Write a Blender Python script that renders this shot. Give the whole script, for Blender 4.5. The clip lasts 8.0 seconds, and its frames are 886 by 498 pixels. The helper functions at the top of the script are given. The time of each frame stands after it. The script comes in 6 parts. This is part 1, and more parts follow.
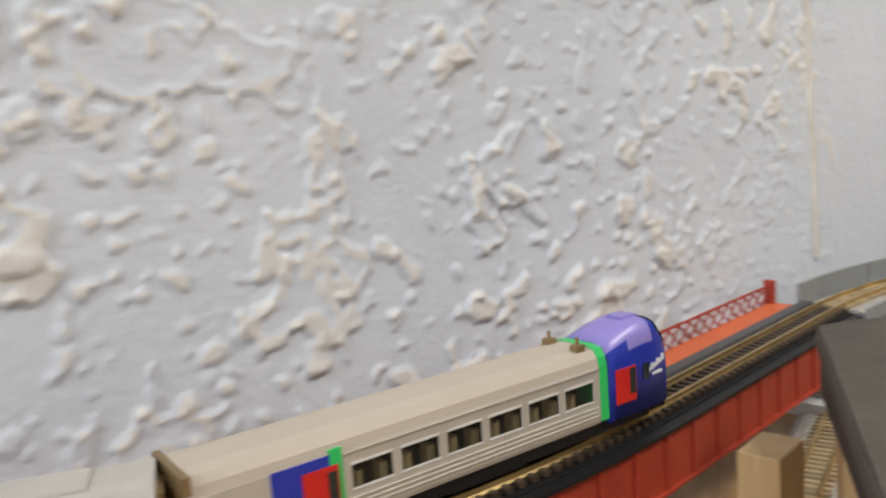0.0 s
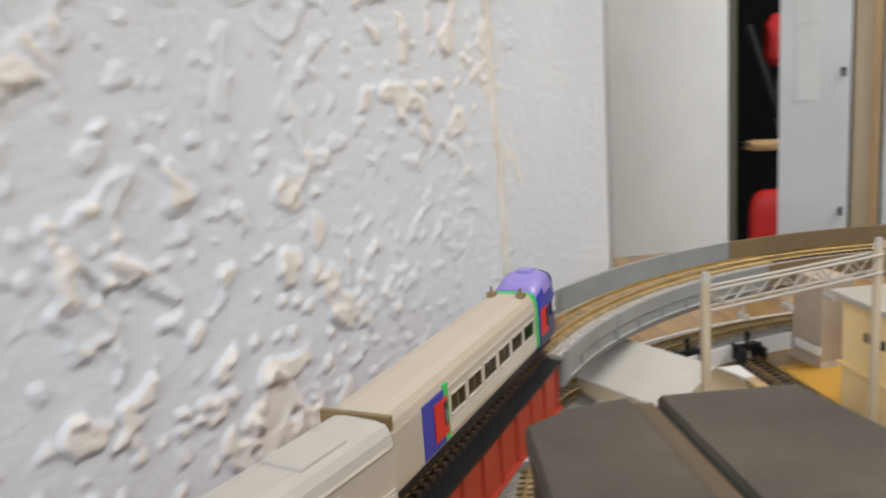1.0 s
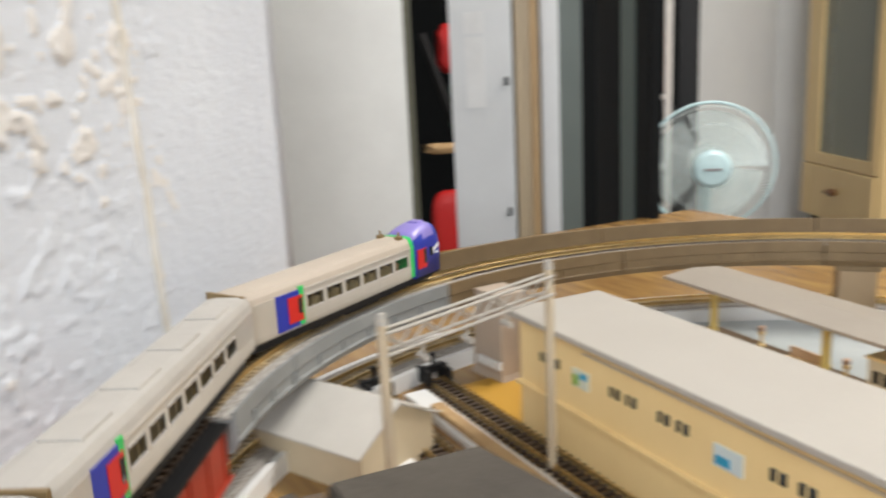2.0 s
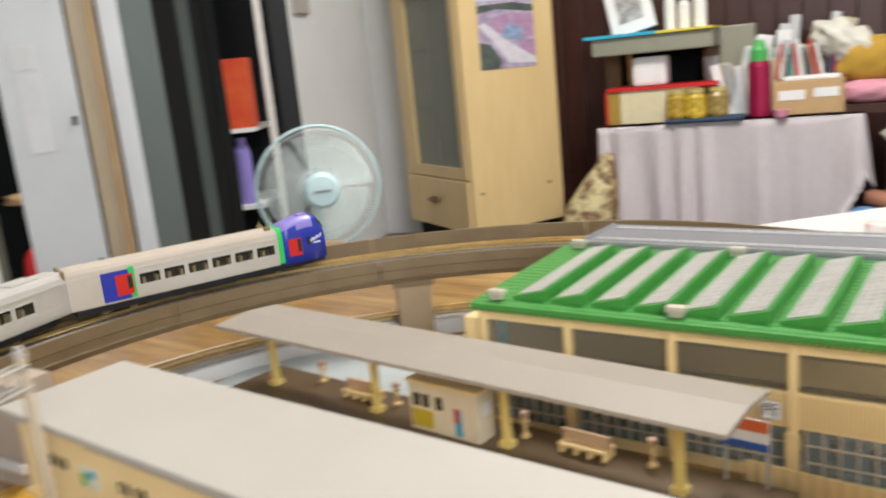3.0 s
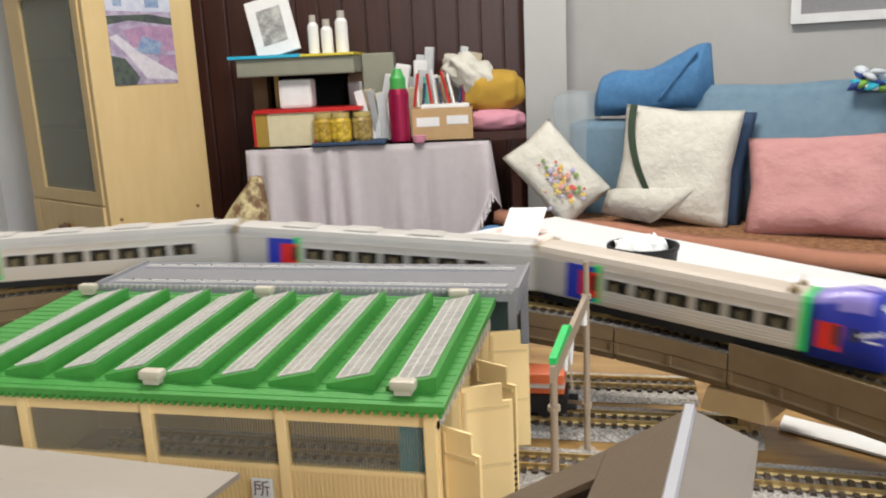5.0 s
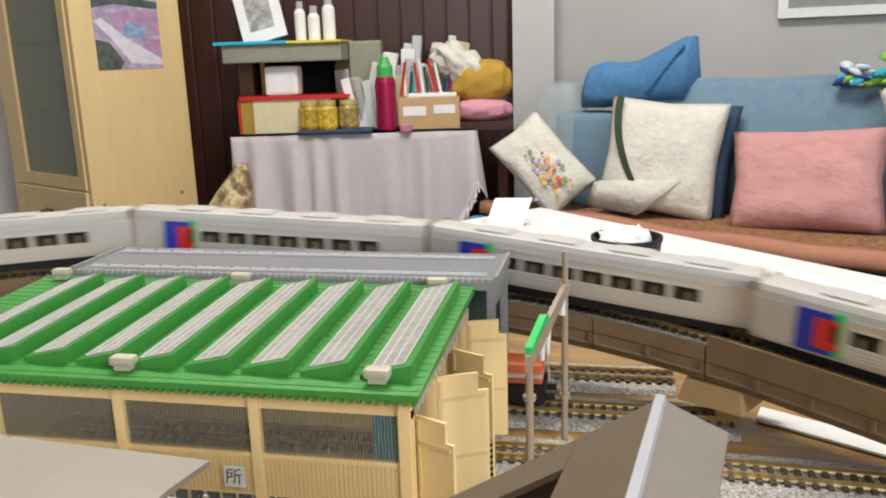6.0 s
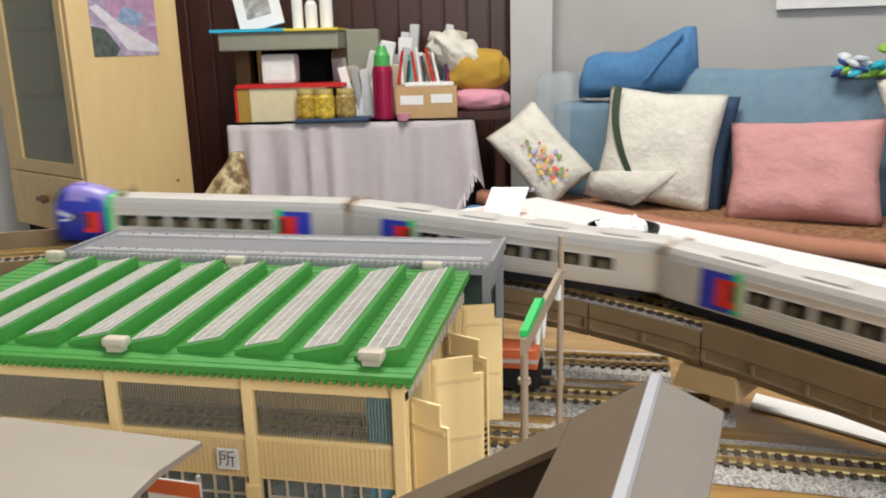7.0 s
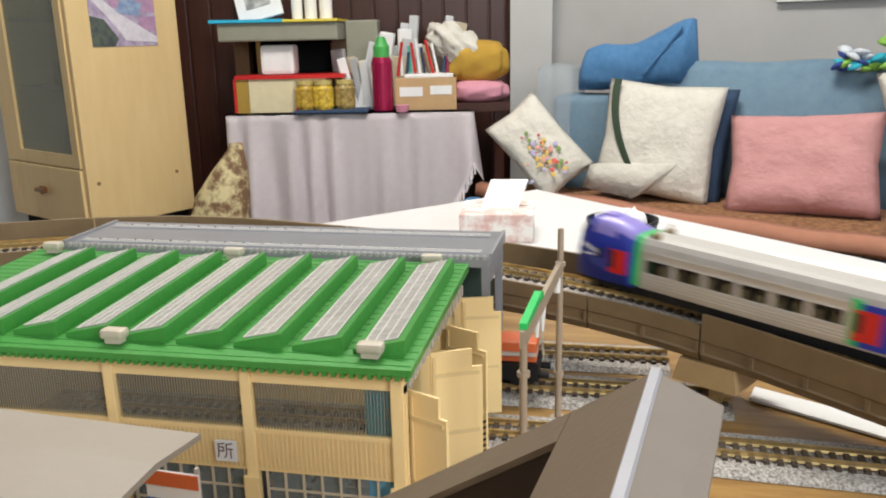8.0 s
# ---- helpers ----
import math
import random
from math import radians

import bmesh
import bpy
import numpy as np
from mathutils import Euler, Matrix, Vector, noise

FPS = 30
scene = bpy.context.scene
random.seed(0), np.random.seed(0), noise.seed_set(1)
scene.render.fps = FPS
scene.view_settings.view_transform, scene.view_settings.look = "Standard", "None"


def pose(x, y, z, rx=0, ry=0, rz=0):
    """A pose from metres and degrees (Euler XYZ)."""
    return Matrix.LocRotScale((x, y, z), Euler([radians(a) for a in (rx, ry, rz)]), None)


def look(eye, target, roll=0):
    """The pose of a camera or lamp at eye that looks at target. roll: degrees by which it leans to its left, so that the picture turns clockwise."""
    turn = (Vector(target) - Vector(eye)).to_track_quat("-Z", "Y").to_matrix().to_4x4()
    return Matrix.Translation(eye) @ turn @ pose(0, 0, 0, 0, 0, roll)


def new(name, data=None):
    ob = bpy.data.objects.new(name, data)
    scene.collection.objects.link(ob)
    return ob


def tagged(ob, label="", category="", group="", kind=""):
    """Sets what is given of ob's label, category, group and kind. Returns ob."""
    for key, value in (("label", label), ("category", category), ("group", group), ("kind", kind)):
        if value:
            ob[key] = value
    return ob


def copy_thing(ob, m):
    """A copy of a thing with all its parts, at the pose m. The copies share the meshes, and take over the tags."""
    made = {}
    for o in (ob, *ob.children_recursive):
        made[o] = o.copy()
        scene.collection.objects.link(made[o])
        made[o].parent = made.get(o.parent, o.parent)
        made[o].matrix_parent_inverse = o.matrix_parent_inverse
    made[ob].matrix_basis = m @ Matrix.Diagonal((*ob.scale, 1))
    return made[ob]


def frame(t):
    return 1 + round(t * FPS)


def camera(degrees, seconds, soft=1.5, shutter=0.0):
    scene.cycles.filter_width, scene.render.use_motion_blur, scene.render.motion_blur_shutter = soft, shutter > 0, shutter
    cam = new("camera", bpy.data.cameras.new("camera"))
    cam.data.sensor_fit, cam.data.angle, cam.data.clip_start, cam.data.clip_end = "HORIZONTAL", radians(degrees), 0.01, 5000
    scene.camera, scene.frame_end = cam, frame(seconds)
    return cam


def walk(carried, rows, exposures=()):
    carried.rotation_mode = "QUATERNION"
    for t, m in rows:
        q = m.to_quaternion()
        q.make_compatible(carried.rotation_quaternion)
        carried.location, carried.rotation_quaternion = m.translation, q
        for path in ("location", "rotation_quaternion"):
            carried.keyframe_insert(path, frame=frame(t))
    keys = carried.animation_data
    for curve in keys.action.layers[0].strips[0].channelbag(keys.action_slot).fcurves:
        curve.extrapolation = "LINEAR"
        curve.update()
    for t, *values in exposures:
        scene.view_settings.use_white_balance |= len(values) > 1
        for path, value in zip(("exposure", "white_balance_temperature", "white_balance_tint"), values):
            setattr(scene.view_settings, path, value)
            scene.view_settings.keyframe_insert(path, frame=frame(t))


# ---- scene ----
# camera and its walk: seconds, place, yaw, pitch, roll
PATH = [
    (0.0, 0.1201, -0.3743, 0.1409, 104.24, -8.47, -4.43),
    (0.5, 0.0827, -0.3666, 0.144, 94.55, -9.4, -5.26),
    (1.0, 0.0418, -0.3648, 0.155, 83.1, -11.33, -4.03),
    (1.2, 0.0321, -0.3586, 0.1578, 79.48, -11.49, -4.41),
    (2.3, 0.0037, -0.3272, 0.1594, 53.88, -12.06, -3.76),
    (2.5, 0.0054, -0.3122, 0.1559, 48.67, -11.64, -5.45),
    (3.0, 0.0133, -0.2814, 0.1583, 36.27, -12.54, -5.66),
    (3.5, 0.0209, -0.2478, 0.1543, 27.17, -12.23, -5.5),
    (4.0, 0.0328, -0.2252, 0.1531, 20.15, -11.66, -4.46),
    (4.5, 0.0449, -0.2084, 0.1494, 15.31, -12.27, -3.51),
    (4.7, 0.0466, -0.2051, 0.1489, 13.93, -12.35, -3.34),
    (5.8, 0.0506, -0.1982, 0.1461, 11.98, -13.44, -1.96),
    (6.0, 0.0505, -0.199, 0.1468, 11.99, -13.42, -1.83),
    (6.5, 0.051, -0.1984, 0.1453, 11.8, -13.82, -1.65),
    (7.0, 0.0506, -0.198, 0.1441, 11.76, -14.1, -1.46),
    (7.5, 0.0507, -0.1974, 0.1439, 11.7, -14.44, -1.29),
    (8.0, 0.0503, -0.1973, 0.1441, 11.69, -14.67, -1.25),
]


def view(x, y, z, yaw, pitch, roll):
    a, b = radians(yaw), radians(pitch)
    ahead = Vector((-math.sin(a) * math.cos(b), math.cos(a) * math.cos(b), math.sin(b)))
    return look((x, y, z), Vector((x, y, z)) + ahead, roll)


cam = camera(57.0, 8.0, soft=2.0, shutter=0.5)
walk(cam, [(row[0], view(*row[1:])) for row in PATH], exposures=((0.0, -0.40), (1.2, -0.24), (2.5, 0.02), (3.5, 0.0), (4.7, -0.12), (8.0, -0.12)))

# light: a dim, even room and one large panel, unseen and added, under the ceiling
world = bpy.data.worlds.new("room_air")
scene.world = world
world.use_nodes = True
world.node_tree.nodes["Background"].inputs[0].default_value = (0.85, 0.92, 1.0, 1)
world.node_tree.nodes["Background"].inputs[1].default_value = 0.12


def area_lamp(name, eye, target, w, h, power, colour):
    data = bpy.data.lights.new(name, "AREA")
    data.shape, data.size, data.size_y, data.energy, data.color = "RECTANGLE", w, h, power, colour
    ob = new(name, data)
    ob.matrix_world = look(eye, target)
    return ob


# fill light added behind the viewer, and light of the added ceiling panel
area_lamp("front_fill", (1.35, -1.17, 0.80), (-0.10, 0.45, 0.0), 0.72, 1.02, 40, (0.93, 0.97, 1.0))
area_lamp("overhead_fill", (-0.25, 1.15, 1.86), (-0.25, 1.15, 0.0), 1.2, 0.5, 66, (1.0, 0.95, 0.88))


# ---- materials ----
def mat(name, col, rough=0.6, metal=0.0, col2=None, scale=40.0, bump=0.0, bscale=200.0, spec=0.5, noise_mix=0.5, emit=0.0, stretch=(1, 1, 1), per=0.0, trans=0.0):
    m = bpy.data.materials.new(name)
    m.use_nodes = True
    t = m.node_tree
    b = t.nodes["Principled BSDF"]
    b.inputs["Base Color"].default_value = (*col, 1)
    b.inputs["Roughness"].default_value = rough
    b.inputs["Metallic"].default_value = metal
    b.inputs["Specular IOR Level"].default_value = spec
    if trans:
        b.inputs["Transmission Weight"].default_value = trans
    co = t.nodes.new("ShaderNodeTexCoord")
    mp = t.nodes.new("ShaderNodeMapping")
    mp.inputs["Scale"].default_value = stretch
    t.links.new(co.outputs["Object"], mp.inputs["Vector"])
    if col2 is None:
        col2 = tuple(c * 0.86 for c in col)
    n = t.nodes.new("ShaderNodeTexNoise")
    n.inputs["Scale"].default_value = scale
    n.inputs["Detail"].default_value = 6.0
    n.inputs["Roughness"].default_value = 0.65
    t.links.new(mp.outputs[0], n.inputs["Vector"])
    r = t.nodes.new("ShaderNodeValToRGB")
    r.color_ramp.elements[0].position, r.color_ramp.elements[1].position = 0.5 - noise_mix / 2, 0.5 + noise_mix / 2
    r.color_ramp.elements[0].color, r.color_ramp.elements[1].color = (*col2, 1), (*col, 1)
    t.links.new(n.outputs["Fac"], r.inputs["Fac"])
    out = r.outputs[0]
    if per:
        info = t.nodes.new("ShaderNodeObjectInfo")
        mr = t.nodes.new("ShaderNodeMapRange")
        mr.inputs["To Min"].default_value, mr.inputs["To Max"].default_value = 1 - per, 1 + per
        t.links.new(info.outputs["Random"], mr.inputs["Value"])
        mx = t.nodes.new("ShaderNodeVectorMath")
        mx.operation = "SCALE"
        t.links.new(out, mx.inputs[0])
        t.links.new(mr.outputs[0], mx.inputs["Scale"])
        out = mx.outputs[0]
    t.links.new(out, b.inputs["Base Color"])
    if bump:
        n2 = t.nodes.new("ShaderNodeTexNoise")
        n2.inputs["Scale"].default_value = bscale
        n2.inputs["Detail"].default_value = 4.0
        t.links.new(mp.outputs[0], n2.inputs["Vector"])
        bp = t.nodes.new("ShaderNodeBump")
        bp.inputs["Strength"].default_value = bump
        bp.inputs["Distance"].default_value = 1.0 / bscale
        t.links.new(n2.outputs["Fac"], bp.inputs["Height"])
        t.links.new(bp.outputs[0], b.inputs["Normal"])
    if emit:
        b.inputs["Emission Color"].default_value = (*col, 1)
        b.inputs["Emission Strength"].default_value = emit
    return m


def glass(name, col=(0.9, 0.95, 0.95), rough=0.05, alpha=0.25, clear=None):
    m = bpy.data.materials.new(name)
    m.use_nodes = True
    t = m.node_tree
    out = t.nodes["Material Output"]
    b = t.nodes["Principled BSDF"]
    b.inputs["Base Color"].default_value = (*col, 1)
    b.inputs["Roughness"].default_value = rough
    tr = t.nodes.new("ShaderNodeBsdfTransparent")
    tr.inputs[0].default_value = (*(clear or [min(1, c + 0.05) for c in col]), 1)
    mx = t.nodes.new("ShaderNodeMixShader")
    mx.inputs[0].default_value = alpha
    t.links.new(tr.outputs[0], mx.inputs[1])
    t.links.new(b.outputs[0], mx.inputs[2])
    t.links.new(mx.outputs[0], out.inputs["Surface"])
    return m


PLASTER = mat("plaster", (0.66, 0.69, 0.74), 0.85, col2=(0.58, 0.61, 0.67), scale=9, bump=0.15, bscale=300)
PAINT = mat("wall_paint", (0.78, 0.79, 0.79), 0.75, col2=(0.70, 0.71, 0.72), scale=3, bump=0.05, bscale=150)
FLOOR = mat("floor_tile", (0.20, 0.155, 0.12), 0.5, scale=6)
CEIL = mat("ceiling_paint", (0.62, 0.62, 0.60), 0.9, scale=2)
BOARD = mat("oak_print", (0.40, 0.245, 0.085), 0.22, col2=(0.20, 0.10, 0.034), scale=6, noise_mix=0.35, stretch=(2, 14, 8), bump=0.05, bscale=60)
CONC = mat("viaduct_brown", (0.205, 0.140, 0.070), 0.6, col2=(0.150, 0.100, 0.050), scale=60, bump=0.1, bscale=900)
CONCG = mat("viaduct_grey", (0.27, 0.28, 0.28), 0.6, col2=(0.20, 0.21, 0.21), scale=50, bump=0.1, bscale=900)
RAIL = mat("rail_brass", (0.80, 0.58, 0.24), 0.3, 0.9, col2=(0.42, 0.31, 0.16), scale=120)
SLEEP = mat("sleeper_brown", (0.055, 0.035, 0.022), 0.6, scale=300, per=0.2)
SLEEPT = mat("sleeper_tan", (0.40, 0.30, 0.17), 0.6, scale=300, per=0.2)
BALLAST = mat("ballast", (0.55, 0.52, 0.48), 0.9, col2=(0.16, 0.14, 0.12), scale=900, bump=0.9, bscale=1200, noise_mix=0.25)
WHITE = mat("white_plastic", (0.78, 0.78, 0.77), 0.45, scale=20)
RED = mat("girder_red", (0.40, 0.045, 0.018), 0.5, col2=(0.29, 0.030, 0.014), scale=60)
ORANGE = mat("walkway_orange", (0.62, 0.13, 0.04), 0.5, scale=60)
BLACK = mat("black_plastic", (0.010, 0.010, 0.011), 0.5, scale=60, spec=0.3)
CREAM = mat("cream_plastic", (0.87, 0.66, 0.33), 0.45, col2=(0.81, 0.60, 0.285), scale=30, bump=0.04, bscale=800)
CREAMD = mat("cream_ribbed", (0.76, 0.57, 0.28), 0.5, scale=30)
GREEN = mat("roof_green", (0.030, 0.215, 0.028), 0.38, col2=(0.070, 0.29, 0.060), scale=120, noise_mix=0.8, bump=0.15, bscale=700)
SKYL = mat("skylight_grey", (0.47, 0.45, 0.42), 0.3, col2=(0.27, 0.26, 0.235), scale=150)
GREYP = mat("grey_plastic", (0.27, 0.27, 0.28), 0.5, col2=(0.22, 0.22, 0.23), scale=60)
BEIGE = mat("canopy_beige", (0.33, 0.290, 0.245), 0.5, col2=(0.285, 0.247, 0.205), scale=15, bump=0.03, bscale=500)
OFFW = mat("roof_offwhite", (0.46, 0.43, 0.385), 0.5, col2=(0.40, 0.37, 0.33), scale=10, bump=0.03, bscale=500)
TANW = mat("wall_tan", (0.60, 0.50, 0.36), 0.55, scale=40)
PLATF = mat("platform_brown", (0.105, 0.066, 0.032), 0.35, scale=80, bump=0.1, bscale=900)
YELP = mat("post_yellow", (0.75, 0.58, 0.20), 0.5, scale=60)
# weathered grey board, darkened so its colour holds the shading there
WOODG = mat("weathered_board_shaded", (0.092, 0.078, 0.060), 0.7, col2=(0.042, 0.034, 0.026), scale=25, bump=0.15, bscale=200)
WOODL = mat("pine", (0.50, 0.34, 0.17), 0.6, col2=(0.36, 0.22, 0.10), scale=20, stretch=(8, 8, 1))
TRAINW = mat("train_silver", (0.66, 0.625, 0.57), 0.34, 0.45, col2=(0.60, 0.565, 0.51), scale=80)
TRAINR = mat("train_roof_cream", (0.50, 0.43, 0.355), 0.5, col2=(0.46, 0.395, 0.325), scale=60)
TRAING = mat("train_roof_grey", (0.47, 0.445, 0.41), 0.5, scale=60)
BLUE = mat("train_blue", (0.022, 0.04, 0.38), 0.3, scale=60)
PURPLE = mat("train_purple", (0.27, 0.22, 0.58), 0.35, scale=60)
TGREEN = mat("train_green", (0.03, 0.55, 0.13), 0.35, scale=60)
TRED = mat("train_red", (0.62, 0.02, 0.015), 0.35, scale=60)
DKGLASS = mat("dark_glass", (0.03, 0.035, 0.035), 0.08, scale=60)
TGLASS = glass("train_glass", (0.10, 0.10, 0.09), 0.05, 0.10, clear=(0.86, 0.86, 0.82))
WGLASS = glass("window_glass", (0.75, 0.8, 0.8), 0.05, 0.12)
RIBGLASS = glass("ribbed_glass", (0.25, 0.24, 0.21), 0.10, 0.10, clear=(0.95, 0.94, 0.90))
SEATS = mat("seat_tan", (0.66, 0.50, 0.30), 0.7, scale=60)
GOLD = mat("bronze", (0.30, 0.21, 0.10), 0.45, 0.5, scale=100)
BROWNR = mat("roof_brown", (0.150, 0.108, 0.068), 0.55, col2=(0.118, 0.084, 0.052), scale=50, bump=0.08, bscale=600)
RIDGE = mat("ridge_grey", (0.40, 0.40, 0.43), 0.4, scale=50)
TBLUE = mat("sky_blue_plastic", (0.02, 0.33, 0.55), 0.4, scale=50)
TABLEW = mat("table_white", (0.70, 0.70, 0.70), 0.3, scale=3)
LAQ = mat("cabinet_veneer", (0.70, 0.53, 0.27), 0.4, col2=(0.63, 0.46, 0.22), scale=4, stretch=(6, 6, 1))
DWOOD = mat("dark_panelling", (0.062, 0.017, 0.009), 0.4, col2=(0.028, 0.007, 0.004), scale=5, stretch=(14, 14, 0.7))
CLOTH = mat("cloth_mauve", (0.92, 0.87, 0.89), 0.9, col2=(0.87, 0.80, 0.84), scale=40, bump=0.4, bscale=500)
SOFAB = mat("sofa_blue", (0.165, 0.26, 0.33), 0.85, col2=(0.12, 0.20, 0.28), scale=30, bump=0.2, bscale=500)
TOWELB = mat("towel_blue", (0.085, 0.225, 0.43), 0.95, col2=(0.05, 0.155, 0.33), scale=50, bump=0.6, bscale=400)
PINK = mat("pillow_pink", (0.57, 0.30, 0.29), 0.9, col2=(0.48, 0.23, 0.23), scale=10, bump=0.22, bscale=11, stretch=(1.2, 1, 1.5))
PILW = mat("pillow_white", (0.66, 0.64, 0.58), 0.9, col2=(0.56, 0.54, 0.47), scale=25, bump=0.35, bscale=60)
NAVY = mat("navy_fabric", (0.03, 0.06, 0.12), 0.9, scale=40)
SEATC = mat("seat_throw", (0.16, 0.07, 0.03), 0.9, col2=(0.34, 0.17, 0.08), scale=60, noise_mix=0.2, bump=0.4, bscale=300)
SALMON = mat("throw_salmon", (0.42, 0.19, 0.12), 0.9, scale=30)
GREYM = mat("grey_metal", (0.16, 0.19, 0.18), 0.5, 0.2, scale=8)
# near-black: shade of bays and recesses as colour, also small black parts
DARK = mat("shade_and_black_parts", (0.008, 0.009, 0.010), 0.8, scale=8, spec=0.15)
LOCKW = mat("locker_white", (0.72, 0.73, 0.74), 0.45, scale=6)
BEIGEF = mat("frame_beige", (0.55, 0.43, 0.28), 0.5, scale=10, stretch=(6, 6, 1))
FANW = glass("fan_clear", (0.90, 0.94, 0.94), 0.2, 0.22)
FANB = mat("fan_pale_blue", (0.55, 0.74, 0.78), 0.4, scale=30)
REDP = mat("red_plastic", (0.55, 0.02, 0.02), 0.4, scale=20)
KRAFT = mat("cardboard", (0.52, 0.34, 0.17), 0.8, scale=20)
PAPER = mat("paper_white", (0.80, 0.80, 0.80), 0.8, scale=20)
MUST = mat("mustard_fabric", (0.48, 0.29, 0.04), 0.9, scale=30, bump=0.3, bscale=200)
CYAN = mat("cyan_sheet", (0.03, 0.45, 0.68), 0.5, scale=20)
YEL = mat("yellow_sheet", (0.75, 0.62, 0.06), 0.5, scale=20)
SHELFG = mat("shelf_grey_green", (0.27, 0.27, 0.21), 0.6, scale=20)


# ---- mesh helpers ----
def part(name, bm, material, parent=None, label="", smooth=False):
    me = bpy.data.meshes.new(name)
    bmesh.ops.recalc_face_normals(bm, faces=bm.faces)
    if smooth:
        for f in bm.faces:
            f.smooth = True
    bm.to_mesh(me)
    bm.free()
    for one in material if isinstance(material, (list, tuple)) else (material,):
        me.materials.append(one)
    ob = new(name, me)
    if parent is not None:
        ob.parent = parent
    if label:
        tagged(ob, label)
    return ob


def piece(name, me, parent, m):
    """One more object on a mesh that others share."""
    ob = new(name, me)
    ob.parent = parent
    ob.matrix_basis = m
    return ob


def thing(name, label, category, group="", kind="", at=None):
    ob = new(name)
    tagged(ob, label, category, group, kind)
    if at is not None:
        ob.matrix_basis = at
    return ob


def box(bm, x0, x1, y0, y1, z0, z1, m=None, bevel=0.0):
    vs = [bm.verts.new((x, y, z)) for z in (z0, z1) for y in (y0, y1) for x in (x0, x1)]
    fs = [bm.faces.new([vs[i] for i in q]) for q in ((0, 2, 3, 1), (4, 5, 7, 6), (0, 1, 5, 4), (2, 6, 7, 3), (0, 4, 6, 2), (1, 3, 7, 5))]
    if bevel:
        es = list({e for f in fs for e in f.edges})
        made = bmesh.ops.bevel(bm, geom=es, offset=bevel, segments=2, affect="EDGES", profile=0.6)
        vs = list({v for f in made["faces"] for v in f.verts} | {v for v in vs if v.is_valid})
    if m is not None:
        bmesh.ops.transform(bm, matrix=m, verts=vs)
    return vs


def B(*boxes, bevel=0.0, m=None):
    bm = bmesh.new()
    for b in boxes:
        box(bm, *b, m=m, bevel=bevel)
    return bm


def rod(bm, p0, p1, r0, r1=None, n=10, caps=True):
    p0, p1 = Vector(p0), Vector(p1)
    r1 = r0 if r1 is None else r1
    q = (p1 - p0).to_track_quat("Z", "Y")
    rings = []
    for p, r in ((p0, r0), (p1, r1)):
        rings.append([bm.verts.new(p + q @ Vector((r * math.cos(i * math.tau / n), r * math.sin(i * math.tau / n), 0))) for i in range(n)])
    for i in range(n):
        bm.faces.new((rings[0][i], rings[0][(i + 1) % n], rings[1][(i + 1) % n], rings[1][i]))
    if caps:
        bm.faces.new(rings[0][::-1])
        bm.faces.new(rings[1])
    return bm


def rods(*list_of, n=8):
    bm = bmesh.new()
    for r in list_of:
        rod(bm, *r, n=n)
    return bm


def loft(bm, sections, closed=True, caps=True):
    rows = [[bm.verts.new(p) for p in s] for s in sections]
    n = len(rows[0])
    for a, b in zip(rows, rows[1:]):
        for i in range(n if closed else n - 1):
            j = (i + 1) % n
            bm.faces.new((a[i], a[j], b[j], b[i]))
    if closed and caps:
        bm.faces.new(rows[0][::-1])
        bm.faces.new(rows[-1])
    return bm


def lathe(profile, n=24, m=None):
    bm = bmesh.new()
    rows = [[bm.verts.new((r * math.cos(i * math.tau / n), r * math.sin(i * math.tau / n), z)) for i in range(n)] for r, z in profile]
    for a, b in zip(rows, rows[1:]):
        for i in range(n):
            j = (i + 1) % n
            bm.faces.new((a[i], a[j], b[j], b[i]))
    bm.faces.new(rows[0][::-1])
    bm.faces.new(rows[-1])
    if m is not None:
        bmesh.ops.transform(bm, matrix=m, verts=bm.verts)
    return bm


def slab(p0, p1, z0, z1, thick, bevel=0.0):
    """An upright slab over the plan line p0-p1; thick lies to the left of it."""
    a, b = Vector((*p0, 0)), Vector((*p1, 0))
    d = (b - a).normalized()
    n = Vector((-d.y, d.x, 0)) * thick
    bm = bmesh.new()
    vs = [bm.verts.new((p.x, p.y, z)) for z in (z0, z1) for p in (a, b, b + n, a + n)]
    for q in ((0, 3, 2, 1), (4, 5, 6, 7), (0, 1, 5, 4), (1, 2, 6, 5), (2, 3, 7, 6), (3, 0, 4, 7)):
        bm.faces.new([vs[i] for i in q])
    if bevel:
        bmesh.ops.bevel(bm, geom=list(bm.edges), offset=bevel, segments=2, affect="EDGES")
    return bm


def poly(points, z0, z1, bevel=0.0):
    bm = bmesh.new()
    lo, hi = [bm.verts.new((x, y, z0)) for x, y in points], [bm.verts.new((x, y, z1)) for x, y in points]
    n = len(points)
    bm.faces.new(lo[::-1])
    bm.faces.new(hi)
    for i in range(n):
        bm.faces.new((lo[i], lo[(i + 1) % n], hi[(i + 1) % n], hi[i]))
    if bevel:
        bmesh.ops.bevel(bm, geom=list(bm.edges), offset=bevel, segments=2, affect="EDGES")
    return bm


def facing(p, d, z=0.0):
    """A pose at plan point p whose x axis runs along the plan direction d."""
    return pose(p[0], p[1], z, 0, 0, math.degrees(math.atan2(d[1], d[0])))


